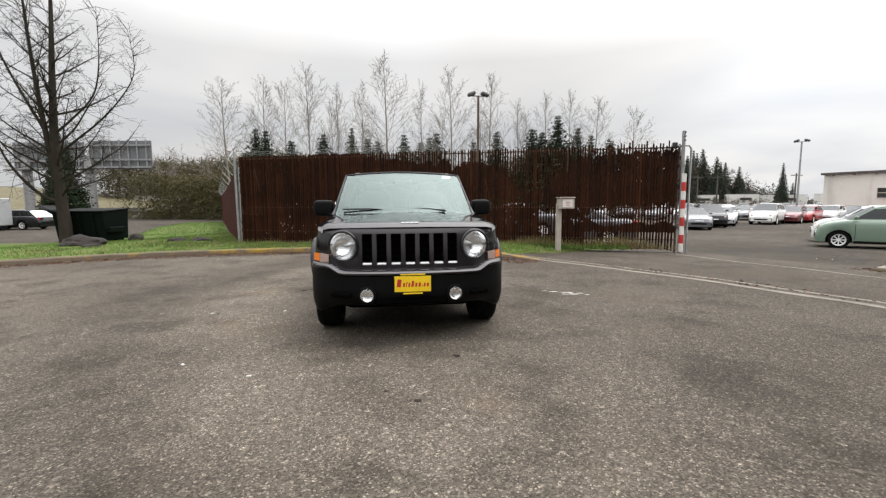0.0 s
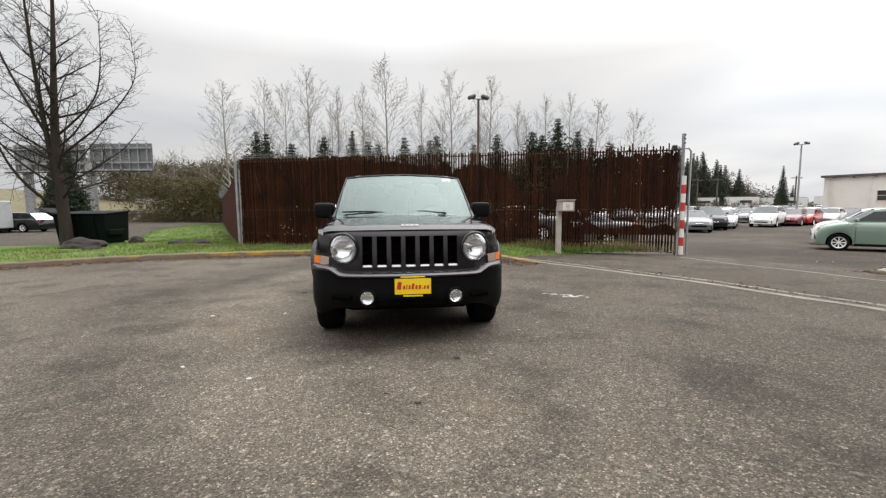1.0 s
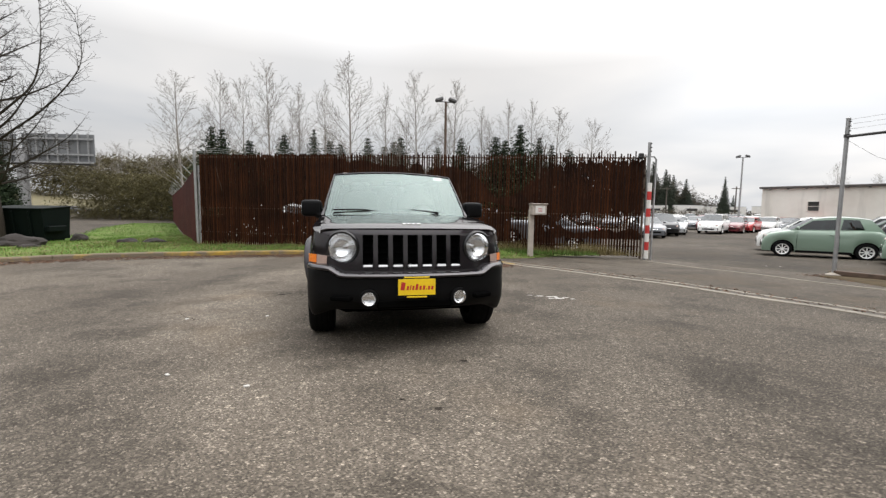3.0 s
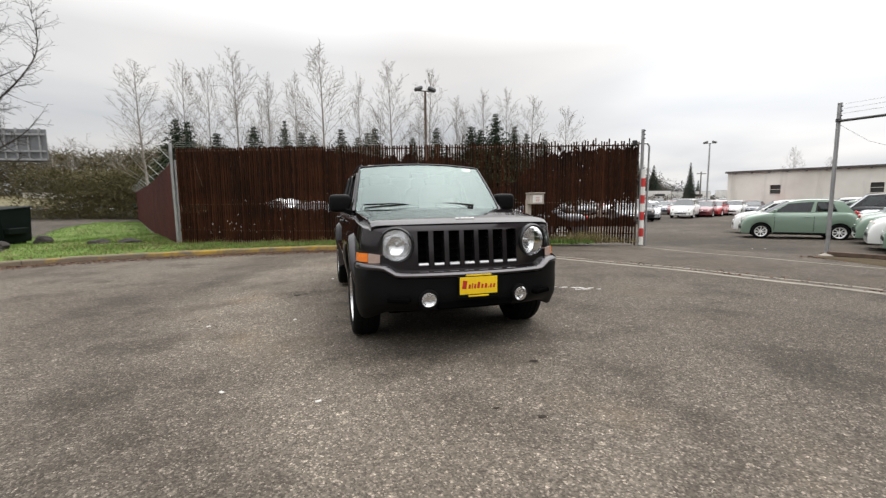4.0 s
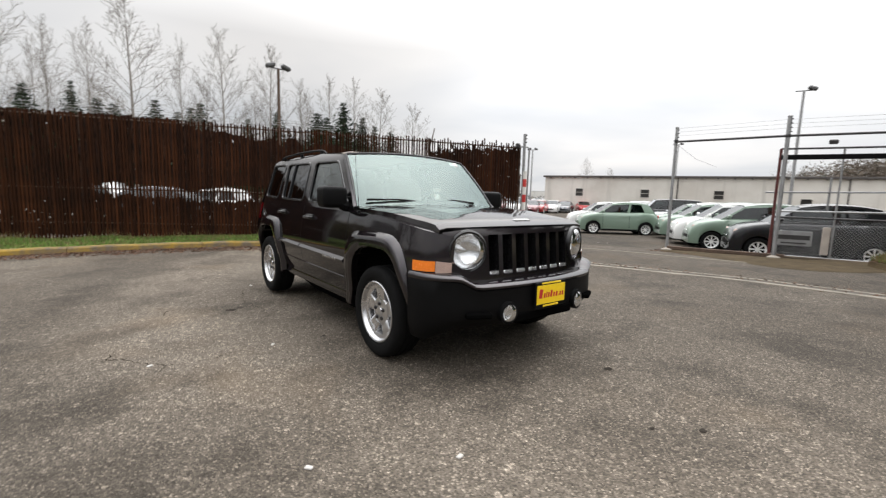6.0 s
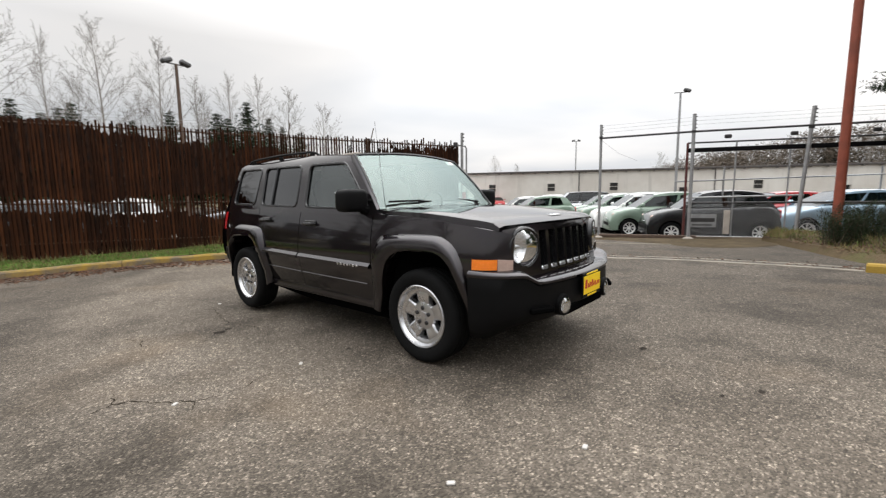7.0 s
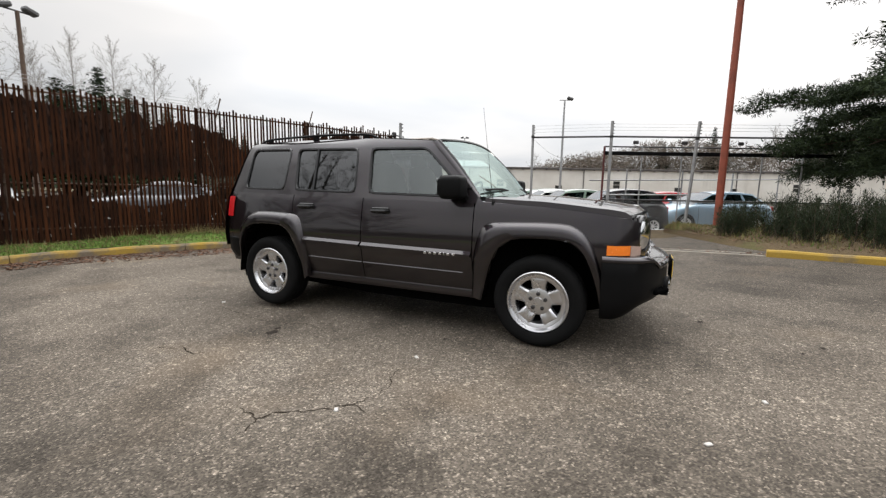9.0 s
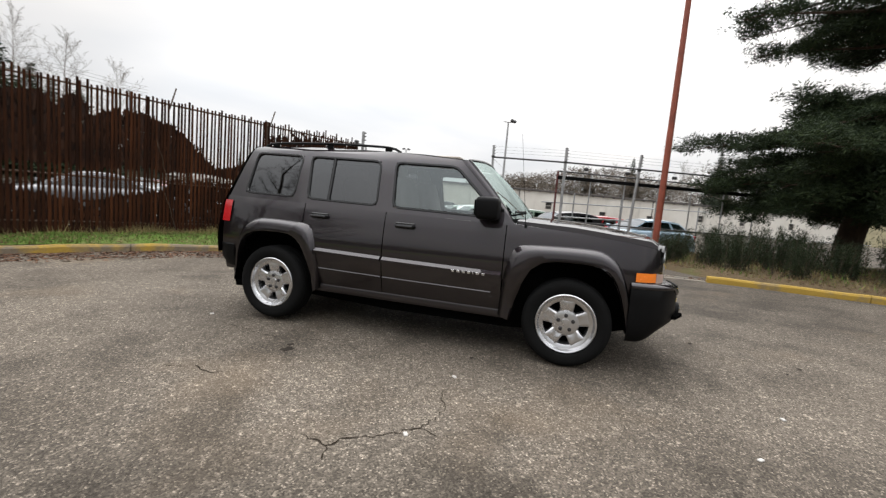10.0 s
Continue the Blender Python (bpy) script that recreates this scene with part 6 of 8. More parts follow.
sedan_silver = lofted_car("sedan", "silver sedan parked in a far row", "sedan", P_SILVER)
suv_black = lofted_car("black_suv", "black suv parked in a far row", "suv", P_BLACK)
wagon_maroon = lofted_car("wagon", "dark maroon wagon parked in a far row", "wagon", P_MAROON)


def centre(fx, fy, heading, half):
    """From the near front wheel to the axle centre: the near side is the car's left."""
    a = radians(heading)
    return fx + math.sin(a) * half, fy - math.cos(a) * half


H1 = 125.0
for ob, nx, ny, hd in ((fiat_black, 10.45, 6.75, 125), (fiat_mint, 11.7, 8.6, 128)):
    park(ob, nx + 0.55, ny + 0.38, hd)
park(fiat_white, 13.4, 10.2, 130)
more = [(fiat_mint, 15.2, 11.9, 132), (fiat_mint, 14.25, 15.45, 141), (fiat_white, 16.3, 18.0, 141), (fiat_mint, 17.2, 13.6, 132), (sedan_silver, 19.3, 15.2, 132), (fiat_white, 21.0, 17.2, 132),
        (sedan_grey, 22.8, 19.2, 132), (fiat_mint, 24.5, 21.2, 132), (sedan_silver, 26.5, 23.0, 132), (suv_white, 28.6, 25.0, 132),
        (fiat_mint, 16.8, 8.4, -50), (fiat_white, 18.8, 10.4, -50), (sedan_silver, 20.9, 12.2, -50), (red_car, 15.6, 6.4, 125), (suv_black, 23.0, 14.2, -50), (fiat_mint, 25.0, 16.5, -50), (sedan_silver, 27.5, 18.7, -50), (fiat_white, 30, 21, -50)]
for ob, x, y, hd in more:
    c = copy_thing(ob, pose(x, y, ground_z(x, y), 0, 0, hd))
park(sky_car, 13.35, 4.4, 126)
park(red_car, 33.4, 40.2, 215)
park(suv_white, 26.0, 34.8, 222)
park(sedan_grey, 16.9, 28.6, 250)
park(suv_black, 24.6, 40.5, 240)
park(sedan_silver, 27.4, 43.0, 230)
park(wagon_maroon, 31.0, 42.0, 222)
for ob, x, y, hd in ((suv_black, 19.6, 31.2, 248), (sedan_silver, 21.6, 33.2, 240), (sedan_silver, 22.7, 35.0, 238), (fiat_white, 24.2, 36.6, 236), (wagon_maroon, 29.3, 36.4, 222), (sedan_grey, 30.6, 38.2, 222), (red_car, 31.6, 37.8, 215), (fiat_white, 34.6, 38.6, 215), (sedan_grey, 37.0, 39.0, 215)):
    copy_thing(ob, pose(x, y, ground_z(x, y), 0, 0, hd))
rngc = random.Random(21)
fleet = [suv_white, sedan_silver, sedan_grey, suv_black, wagon_maroon, red_car, fiat_white, sedan_silver]
for row in range(6):
    for k in range(13):
        if rngc.random() < 0.85:
            x, y = 17 + k * 2.7 + row * 3.6, 47.5 + row * 6.5 - k * 0.9
            copy_thing(rngc.choice(fleet), pose(x, y, ground_z(x, y), 0, 0, 235 + rngc.uniform(-4, 4)))
# cars standing behind the slat fence
for ob, x, y, hd in ((sedan_silver, -4.8, 19.6, 164), (sedan_grey, 1.6, 18.9, 164), (sedan_grey, 4.2, 18.6, 160), (sedan_grey, -1.5, 17.9, 344), (fiat_white, -2.6, 21, 160), (suv_white, -7.4, 19.6, 164)):
    copy_thing(ob, pose(x, y, ground_z(x, y), 0, 0, hd))
# dark cars on the side street
hearse = lofted_car("dark_wagon", "black wagon with its tailgate raised on the side street", "wagon", P_BLACK, "cars on the side street")
park(hearse, -34.2, 33.0, 180)
part("raised_tailgate", G().box((-4.35, 0, 1.62), (0.95, 1.30, 0.05), 0.02, Matrix.Rotation(radians(-22), 3, "Y")), M_BLACKPL, hearse)
copy_thing(hearse, pose(-37.6, 36.4, ground_z(-37.6, 36.4), 0, 0, 178))
M_VAN = worn("pale_grey_van_paint", (0.36, 0.37, 0.37), 0.5, 0, 2, 0.15)
van = thing("utility_van", "pale grey utility van with louvred side, parked on the street", "van", "cars on the side street")
vx, vy, vz = -33.0, 30.0, ground_z(-33.0, 30.0)
part("body", G().box((vx, vy, vz + 1.35), (2.0, 4.2, 2.0), 0.05), M_VAN, van)
for k in range(4):
    part("louvre", G().box((vx + 1.01, vy - 1.4, vz + 0.80 + k * 0.18), (0.03, 1.1, 0.05), 0.01), M_GALV, van)
    part("louvre", G().box((vx + 0.35, vy - 2.11, vz + 0.80 + k * 0.18), (0.9, 0.03, 0.05), 0.01), M_GALV, van)
part("roof_rack", G().box((vx, vy, vz + 1.86), (1.8, 3.6, 0.06), 0.02), M_GALV, van)
part("rack_post", G().tube([(vx + 0.85, vy - 1.9, vz + 1.7), (vx + 0.85, vy - 1.9, vz + 3.0)], 0.04, 8), M_GALV, van)
for wy in (-1.4, 1.4):
    for wx in (-0.85, 0.85):
        part("wheel", G().lathe([(0.2, -0.1), (0.33, -0.1), (0.34, 0.0), (0.33, 0.1), (0.2, 0.1), (0.0, 0.08)], 20, Matrix.Translation((vx + wx, vy + wy, vz + 0.34)) @ Matrix.Rotation(radians(-90), 4, "Z")), M_RUBBER, van)

for ob, x, y, hd in ((suv_white, -52.5, 82, 200), (sedan_silver, -46.5, 84, 10), (sedan_grey, -57, 78, 180)):
    copy_thing(ob, pose(x, y, ground_z(x, y), 0, 0, hd))

# pale box trailers in a far row
def box_trailer(x, y, ln, h, heading):
    e = thing("box_trailer", "white box trailer parked in the far row", "trailer", "far trailers", at=pose(x, y, ground_z(x, y), 0, 0, heading))
    part("box", G().box((0, 0, 0.95 + h / 2), (ln, 2.4, h), 0.05), M_WHITE, e)
    part("roof_edge", G().box((0, 0, 0.97 + h), (ln + 0.06, 2.46, 0.06), 0.02), M_GALV, e)
    part("window_band", G().box((ln * 0.12, -1.21, 0.95 + h * 0.62), (ln * 0.34, 0.03, h * 0.22), 0.01), M_DARKOPEN, e)
    part("underframe", G().box((0, 0, 0.75), (ln * 0.94, 1.9, 0.4), 0.03), M_VOID, e)
    for wx in (-ln * 0.3, ln * 0.3):
        for sy in (-1.05, 1.05):
            part("wheel", G().lathe([(0.0, -0.1), (0.40, -0.1), (0.42, 0.0), (0.40, 0.1), (0.0, 0.1)], 16, Matrix.Translation((wx, sy, 0.42))), M_RUBBER, e)


for k, (x, y, ln, h) in enumerate(((52, 88, 7, 2.3), (59.5, 86.5, 6, 2.4), (66, 84, 7.5, 2.2), (73.5, 80.5, 6, 2.3), (80.5, 78, 7, 2.3), (45, 90, 6, 2.2))):
    box_trailer(x, y, ln, h, -20 + 3 * (k % 3))
M_WOODPOLE = worn("weathered_pole_wood", (0.10, 0.085, 0.07), 0.9, 0, 4, 0.3)
for x, y, h in ((49.5, 84.0, 6.4), (53.0, 83.5, 6.4), (66.5, 81.5, 6.6)):
    e = thing("utility_pole", "plain wooden utility pole beyond the lot", "pole", "far poles")
    part("shaft", G().tube([(x, y, -1.0), (x, y, h)], [0.16, 0.11], 8), M_WOODPOLE, e)
    part("crossarm", G().box((x, y - 0.1, h - 0.4), (2.2, 0.12, 0.14), 0.01), M_WOODPOLE, e)

# ---- left background ----
dump = thing("dumpster", "dark green steel dumpster with lid on the grass edge", "dumpster")
dx, dy = -15.25, 18.7
dz = ground_z(dx, dy) + 0.08
part("body", G().add([(dx - 1.02, dy - 0.55, dz + 0.12), (dx + 1.02, dy - 0.55, dz + 0.12), (dx + 1.06, dy - 0.7, dz + 1.30), (dx - 1.06, dy - 0.7, dz + 1.30), (dx - 1.02, dy + 0.7, dz + 0.12), (dx + 1.02, dy + 0.7, dz + 0.12), (dx + 1.06, dy + 0.75, dz + 1.40), (dx - 1.06, dy + 0.75, dz + 1.40)], [(0, 1, 2, 3), (5, 4, 7, 6), (1, 5, 6, 2), (4, 0, 3, 7), (4, 5, 1, 0)], True), M_DUMP, dump)
part("lid", G().box((dx, dy + 0.02, dz + 1.38), (2.2, 1.55, 0.06), 0.02, Matrix.Rotation(radians(4), 3, "X")), M_DUMP, dump)
for k in (-0.6, 0.0, 0.6):
    part("rib", G().box((dx + k, dy - 0.65, dz + 0.70), (0.09, 0.08, 1.1), 0.01, Matrix.Rotation(radians(7), 3, "X")), M_DUMP, dump)
part("lift_pocket", G().box((dx + 1.12, dy - 0.1, dz + 0.55), (0.16, 0.9, 0.22), 0.02), M_DUMP, dump)
for k in (-0.8, 0.8):
    part("skid", G().box((dx + k, dy, dz + 0.05), (0.2, 1.2, 0.14), 0.01), M_DUMP, dump)
part("pallet_board", G().box((dx + 0.3, dy - 1.0, dz + 0.06), (1.5, 0.12, 0.06), 0.005), M_BOX, dump)


def rock(x, y, s, seed, name="rock", label="dark rough stone lying on the grass", lift=0.1):
    bm = bmesh.new()
    bmesh.ops.create_icosphere(bm, subdivisions=3, radius=1)
    for v in bm.verts:
        v.co *= 1 + 0.35 * noise.noise(v.co * 1.3 + Vector((seed, 0, 0))) + 0.12 * noise.noise(v.co * 4 + Vector((0, seed, 0)))
        v.co.x, v.co.y, v.co.z = v.co.x * s[0], v.co.y * s[1], v.co.z * s[2]
    me = bpy.data.meshes.new(name)
    bm.to_mesh(me)
    bm.free()
    me.materials.append(M_ROCK)
    ob = new(name, me)
    ob.location = (x, y, ground_z(x, y) + lift + s[2] * 0.45)
    return tagged(ob, label, "rock", "stones on the verge")


for x, y, s, sd in ((-12.6, 14.9, (0.75, 0.45, 0.30), 1.0), (-13.1, 18.3, (0.30, 0.28, 0.26), 2.0), (-10.1, 16.3, (0.40, 0.26, 0.16), 3.0), (-9.1, 16.1, (0.38, 0.25, 0.16), 4.0), (-11.7, 14.2, (0.3, 0.22, 0.12), 5.0)):
    rock(x, y, s, sd)

# billboards seen from behind
for cx, cy, w in ((-38.2, 52, 7.4), (-47.6, 53, 8.6)):
    e = thing("billboard", "large billboard on a steel post, seen from behind", "billboard", "billboards")
    part("panel", G().box((cx, cy, 7.3), (w, 0.15, 3.1), 0.03), M_BILL, e)
    for k in range(7):
        part("stud", G().box((cx - w / 2 + (k + 0.5) * w / 7, cy - 0.16, 7.4), (0.14, 0.18, 3.1), 0), M_GALV, e)
    for z in (5.75, 6.6, 8.3):
        part("stringer", G().box((cx, cy - 0.30, z), (w, 0.12, 0.18), 0), M_GALV, e)
    part("catwalk", G().box((cx, cy - 0.75, 5.5), (w + 0.6, 0.9, 0.10), 0), M_DARKSTEEL, e)
    part("post", G().tube([(cx - (3.5 if w < 8 else 2.5), cy - 0.4, -0.5), (cx - (3.5 if w < 8 else 2.5), cy - 0.4, 7.0)], 0.50, 14), M_GALV, e)
# low pale buildings down the side street
for x, y, sx, sy, h in ((-61.0, 95, 9.5, 5, 3.9), (-77.0, 100, 9, 6, 3.6)):
    e = thing("far_building", "low pale commercial building down the side street", "building", "far buildings")
    z = -0.6
    part("wall", G().box((x, y, z + h / 2), (sx, sy, h), 0.03), M_WALL, e)
    part("roof", G().box((x, y, z + h + 0.12), (sx + 0.6, sy + 0.6, 0.24), 0.03), M_ROOF, e)
    for k in range(int(sx / 3)):
        part("window", G().box((x - sx / 2 + 1.5 + 3 * k, y - sy / 2 - 0.01, z + 1.4), (1.6, 0.06, 1.2), 0), M_DARKOPEN, e)


# ---- trees ----
def grow(g, start, way, length, radius, depth, r, spec, tips=None):
    """One branch and its children as tapered tubes."""
    n = max(3, int(length / spec["seg"]))
    pts, rad = [Vector(start)], [radius]
    d = Vector(way).normalized()
    for k in range(n):
        d = (d + Vector((r.gauss(0, 1), r.gauss(0, 1), r.gauss(0, 1))) * spec["wob"] + Vector((0, 0, spec["up"][min(depth, len(spec["up"]) - 1)]))).normalized()
        pts.append(pts[-1] + d * length / n)
        rad.append(max(spec["min"], radius * (1 - (k + 1) / n * spec["taper"])))
    g.tube(pts, rad, 7 if depth == 0 else (5 if depth == 1 else 3), False)
    if tips is not None:
        tips.append((pts[-1], d))
    if depth >= spec["depth"]:
        return
    kids = spec["kids"][depth]
    for k in range(kids):
        t = lerp(spec["from"][depth], 0.98, (k + r.random() * 0.8) / kids)
        i = min(n - 1, int(t * n))
        p = pts[i].lerp(pts[i + 1], t * n - i)
        dd = (pts[i + 1] - pts[i]).normalized()
        side = Vector((r.gauss(0, 1), r.gauss(0, 1), r.gauss(0, 0.5)))
        side = (side - dd * side.dot(dd)).normalized()
        a = radians(spec["angle"][depth] + r.gauss(0, 8))
        ln = length * spec["ratio"][depth] * lerp(1.0, spec["tip"][depth], t) * r.uniform(0.75, 1.2)
        grow(g, p, dd * math.cos(a) + side * math.sin(a), ln, max(spec["min"], rad[i] * spec["thin"][depth]), depth + 1, r, spec, tips)


def place_tree(name, label, x, y, z, trunk, crown, m_trunk, m_crown, group):
    e = thing(name, label, "tree", group)
    e.location = (x, y, z)
    part("trunk", trunk, m_trunk, e)
    c = part("crown", crown, m_crown, e)
    return e


def bare_tree(seed, height, spec, split=1):
    """Trunk and limbs in one mesh, twigs in another."""
    r = random.Random(seed)
    trunk, crown = G(), G()
    n = 14
    pts = [Vector((0, 0, -0.1))]
    d = Vector((r.gauss(0, 0.03), r.gauss(0, 0.03), 1))
    for k in range(n):
        d = (d + Vector((r.gauss(0, spec["wob"] * 0.5), r.gauss(0, spec["wob"] * 0.5), 0.1))).normalized()
        pts.append(pts[-1] + d * height / n)
    rad = [spec["trunk"] * (1 - 0.94 * k / n) ** 0.9 * (1.35 if k == 0 else 1) for k in range(n + 1)]
    trunk.tube(pts, rad, 10, False)
    for k in range(spec["limbs"]):
        t = lerp(spec["first"], 0.99, (k + r.random() * 0.7) / spec["limbs"])
        i = min(n - 1, int(t * n))
        p = pts[i].lerp(pts[i + 1], t * n - i)
        a = r.uniform(0, 2 * math.pi)
        tilt = radians(lerp(spec["low_tilt"], spec["high_tilt"], t) + r.gauss(0, 6))
        way = Vector((math.cos(a) * math.sin(tilt), math.sin(a) * math.sin(tilt), math.cos(tilt)))
        ln = height * interp(t, spec["len"]) * r.uniform(0.8, 1.15)
        grow(crown, p, way, ln, max(spec["min"], rad[i] * spec["limb"]), 0, r, spec)
    return trunk, crown


BIG = dict(seg=0.45, wob=0.10, up=(0.05, 0.03, 0.02), min=0.006, taper=0.9, depth=3, kids=(9, 6, 4), **{"from": (0.2, 0.2, 0.2)}, angle=(46, 48, 45), ratio=(0.42, 0.45, 0.5), tip=(0.5, 0.5, 0.6), thin=(0.55, 0.6, 0.7),
           trunk=0.24, limbs=24, first=0.20, low_tilt=72, high_tilt=20, len=[(0, 0.5), (0.3, 0.50), (0.6, 0.36), (1.0, 0.12)], limb=0.50)


def leader_tree(seed, spec):
    """A trunk that forks into two tall leaders, with limbs that leave flat and curve upwards."""
    r = random.Random(seed)
    trunk, crown = G(), G()
    stems = [
        ([(0, 0, -0.2), (0.02, 0, 0.7), (-0.06, 0.02, 1.7), (-0.13, 0.04, 2.9), (-0.13, 0.05, 4.2), (0.0, 0.06, 6.5), (0.2, 0.1, 9.6), (0.3, 0.1, 12.6)], 0.255, 1.0),
        ([(-0.10, 0.03, 2.3), (-0.30, 0.0, 3.6), (-0.42, -0.05, 5.0), (-0.58, -0.1, 7.2), (-0.68, -0.15, 9.8), (-0.78, -0.15, 12.8)], 0.13, 0.6),
        ([(-0.42, -0.05, 4.6), (-0.95, -0.3, 6.0), (-1.5, -0.5, 7.6), (-1.95, -0.6, 9.6), (-2.2, -0.6, 11.6)], 0.062, 0.6),
    ]
    for pts, r0, low in stems:
        line = smooth_line([Vector(p) for p in pts], 0.3)
        n = len(line)
        rad = [max(0.012, r0 * (1 - 0.93 * (k / (n - 1)) ** 0.8) * (1.25 if k == 0 and r0 > 0.2 else 1)) for k in range(n)]
        trunk.tube(line, rad, 10, False)
        z0, z1 = max(1.7, line[0].z + low), line[-1].z
        count = int((z1 - z0) * (3.5 if r0 > 0.1 else 2.4))
        for k in range(count):
            t = (k + r.random()) / count
            z = lerp(z0, z1, t)
            i = min(range(n), key=lambda q: abs(line[q].z - z))
            a = k * 2.4 + r.gauss(0, 0.5)
            tilt = radians(lerp(74, 38, t) + r.gauss(0, 8))
            way = Vector((math.cos(a) * math.sin(tilt), math.sin(a) * math.sin(tilt), math.cos(tilt)))
            ln = lerp(4.0, 0.9, t ** 0.8) * r.uniform(0.65, 1.12) * (1 if r0 > 0.1 else 0.6)
            grow(crown, line[i], way, ln, max(0.012, min(0.05, rad[i] * 0.36)), 0, r, spec)
    # long lower limbs
    for pts, r0 in (([(-0.12, 0.05, 3.5), (0.7, 0.0, 4.1), (1.9, -0.1, 4.9), (2.9, -0.1, 5.9), (3.35, 0, 6.9), (3.2, 0, 8.4)], 0.05), ([(-0.05, 0.02, 1.6), (-0.9, -0.1, 2.1), (-1.7, -0.3, 3.2), (-2.2, -0.4, 4.6), (-2.6, -0.4, 6.2)], 0.075), ([(-0.13, 0.05, 4.4), (0.6, 0.1, 5.0), (1.4, 0.3, 6.0), (1.75, 0.3, 7.4), (1.8, 0.3, 9.4)], 0.05), ([(-0.06, 0.02, 2.1), (-0.8, 0.2, 2.2), (-1.15, 0.3, 2.9), (-1.0, 0.3, 4.4)], 0.035), ([(0, 0.02, 2.6), (0.9, -0.4, 2.9), (1.9, -0.8, 3.0), (2.9, -1.0, 3.5)], 0.03)):
        line = smooth_line([Vector(p) for p in pts], 0.25)
        n = len(line)
        trunk.tube(line, [max(0.008, r0 * (1 - 0.9 * k / (n - 1))) for k in range(n)], 6, False)
        for k in range(2, n):
            for q in range(2):
                d = (line[k] - line[k - 1]).normalized()
                side = Vector((r.gauss(0, 1), r.gauss(0, 1), r.gauss(0.2, 0.6))).normalized()
                grow(crown, line[k], d * 0.5 + side, r.uniform(0.4, 1.3), 0.011, 1, r, spec)
    return trunk, crown


LEADER = dict(seg=0.32, wob=0.05, up=(0.085, 0.035, -0.01, 0.0), min=0.0048, taper=0.88, depth=2, kids=(13, 5), **{"from": (0.12, 0.15)}, angle=(52, 50), ratio=(0.30, 0.45), tip=(0.5, 0.6), thin=(0.42, 0.6))
tr, cr = leader_tree(3, LEADER)
bt = place_tree("bare_tree", "large leafless deciduous tree with spreading limbs", -15.55, 17.7, ground_z(-15.55, 17.7) + 0.1, tr, cr, M_BARK, M_BARK, "roadside trees")
tr, cr = bare_tree(8, 9.5, BIG)
place_tree("bare_tree", "leafless deciduous tree beside the street", -20.5, 15.5, ground_z(-20.5, 15.5), tr, cr, M_BARK, M_BARK, "roadside trees")

POPLAR = dict(seg=0.9, wob=0.03, up=(0.03, 0.03, 0.02), min=0.0075, taper=0.85, depth=2, kids=(8, 3), **{"from": (0.2, 0.2)}, angle=(36, 34), ratio=(0.34, 0.5), tip=(0.6, 0.7), thin=(0.5, 0.7),
              trunk=0.13, limbs=40, first=0.27, low_tilt=62, high_tilt=16, len=[(0, 0.25), (0.3, 0.30), (0.5, 0.27), (0.8, 0.17), (1.0, 0.08)], limb=0.27)
poplars = []
for k in range(4):
    tr, cr = bare_tree(40 + k, 17.0, POPLAR)
    poplars.append((tr.mesh("trunk"), cr.mesh("crown")))
    poplars[-1][0].materials.append(M_POPLAR)
    poplars[-1][1].materials.append(M_TWIG)


def poplar(k, x, y, s, turn_, wide=1.0):
    e = thing("poplar", "tall slender leafless poplar behind the lot", "tree", "poplars behind the fence")
    e.matrix_basis = Matrix.Translation((x, y, -0.7)) @ Matrix.Rotation(turn_, 4, "Z") @ Matrix.Diagonal((s * wide, s * wide, s, 1))
    shared("trunk", poplars[k][0], e)
    shared("crown", poplars[k][1], e)


# place, height of the top and breadth of each crown
rngp = random.Random(9)
for k, (x, y, top, wide) in enumerate(((-20.6, 42, 13.3, 1.15), (-22.0, 54, 17.0, 0.85), (-19.6, 55, 17.0, 0.8), (-15.3, 50, 17.1, 0.95), (-14.4, 57, 15.0, 0.7), (-12.7, 53, 15.8, 0.75), (-9.9, 55, 16.6, 0.7), (-6.15, 48, 17.4, 1.1), (-2.4, 52, 15.7, 0.6), (0.96, 49, 16.4, 0.9), (0.0, 58, 14.0, 0.9), (5.6, 50, 15.9, 0.85), (5.2, 60, 13.5, 0.9), (8.85, 52, 13.6, 0.85), (12.8, 54, 15.0, 0.75), (11.2, 58, 13.4, 0.7), (15.25, 52, 14.7, 0.75), (17.6, 50, 13.4, 1.0), (21.9, 50, 12.3, 1.0), (-36.0, 58, 9.0, 1.3), (-40.5, 62, 8.6, 1.3), (-30.5, 57, 8.0, 1.3))):
    poplar(k % 4, x, y, (top + 0.7) / 18.2, rngp.uniform(0, 6.3), wide * 1.28)
for k, (x, y, s) in enumerate(((76, 70, 0.62), (79, 66, 0.5), (96, 40, 0.6), (104, 8, 0.8), (102, -6, 0.85), (105, -16, 0.8))):
    poplar(k % 4, x, y, s, k * 1.1, 1.2)


def needle_clump(g, c, size, r, n, flat=0.5, fat=1.0):
    """A tuft of small pointed sprays."""
    for k in range(n):
        d = Vector((r.gauss(0, 1), r.gauss(0, 1), r.gauss(0, flat))).normalized()
        p = Vector(c) + d * size * r.uniform(0.1, 1.0)
        s = d.cross(Vector((r.gauss(0, 1), r.gauss(0, 1), r.gauss(0, 1)))).normalized()
        l = size * r.uniform(0.35, 0.8)
        w = l * r.uniform(0.10, 0.22) * fat
        q = d.cross(s).normalized()
        g.add([p - s * w, p + q * w * 0.8, p + s * w, p + d * l], [(0, 1, 3), (1, 2, 3)], True)


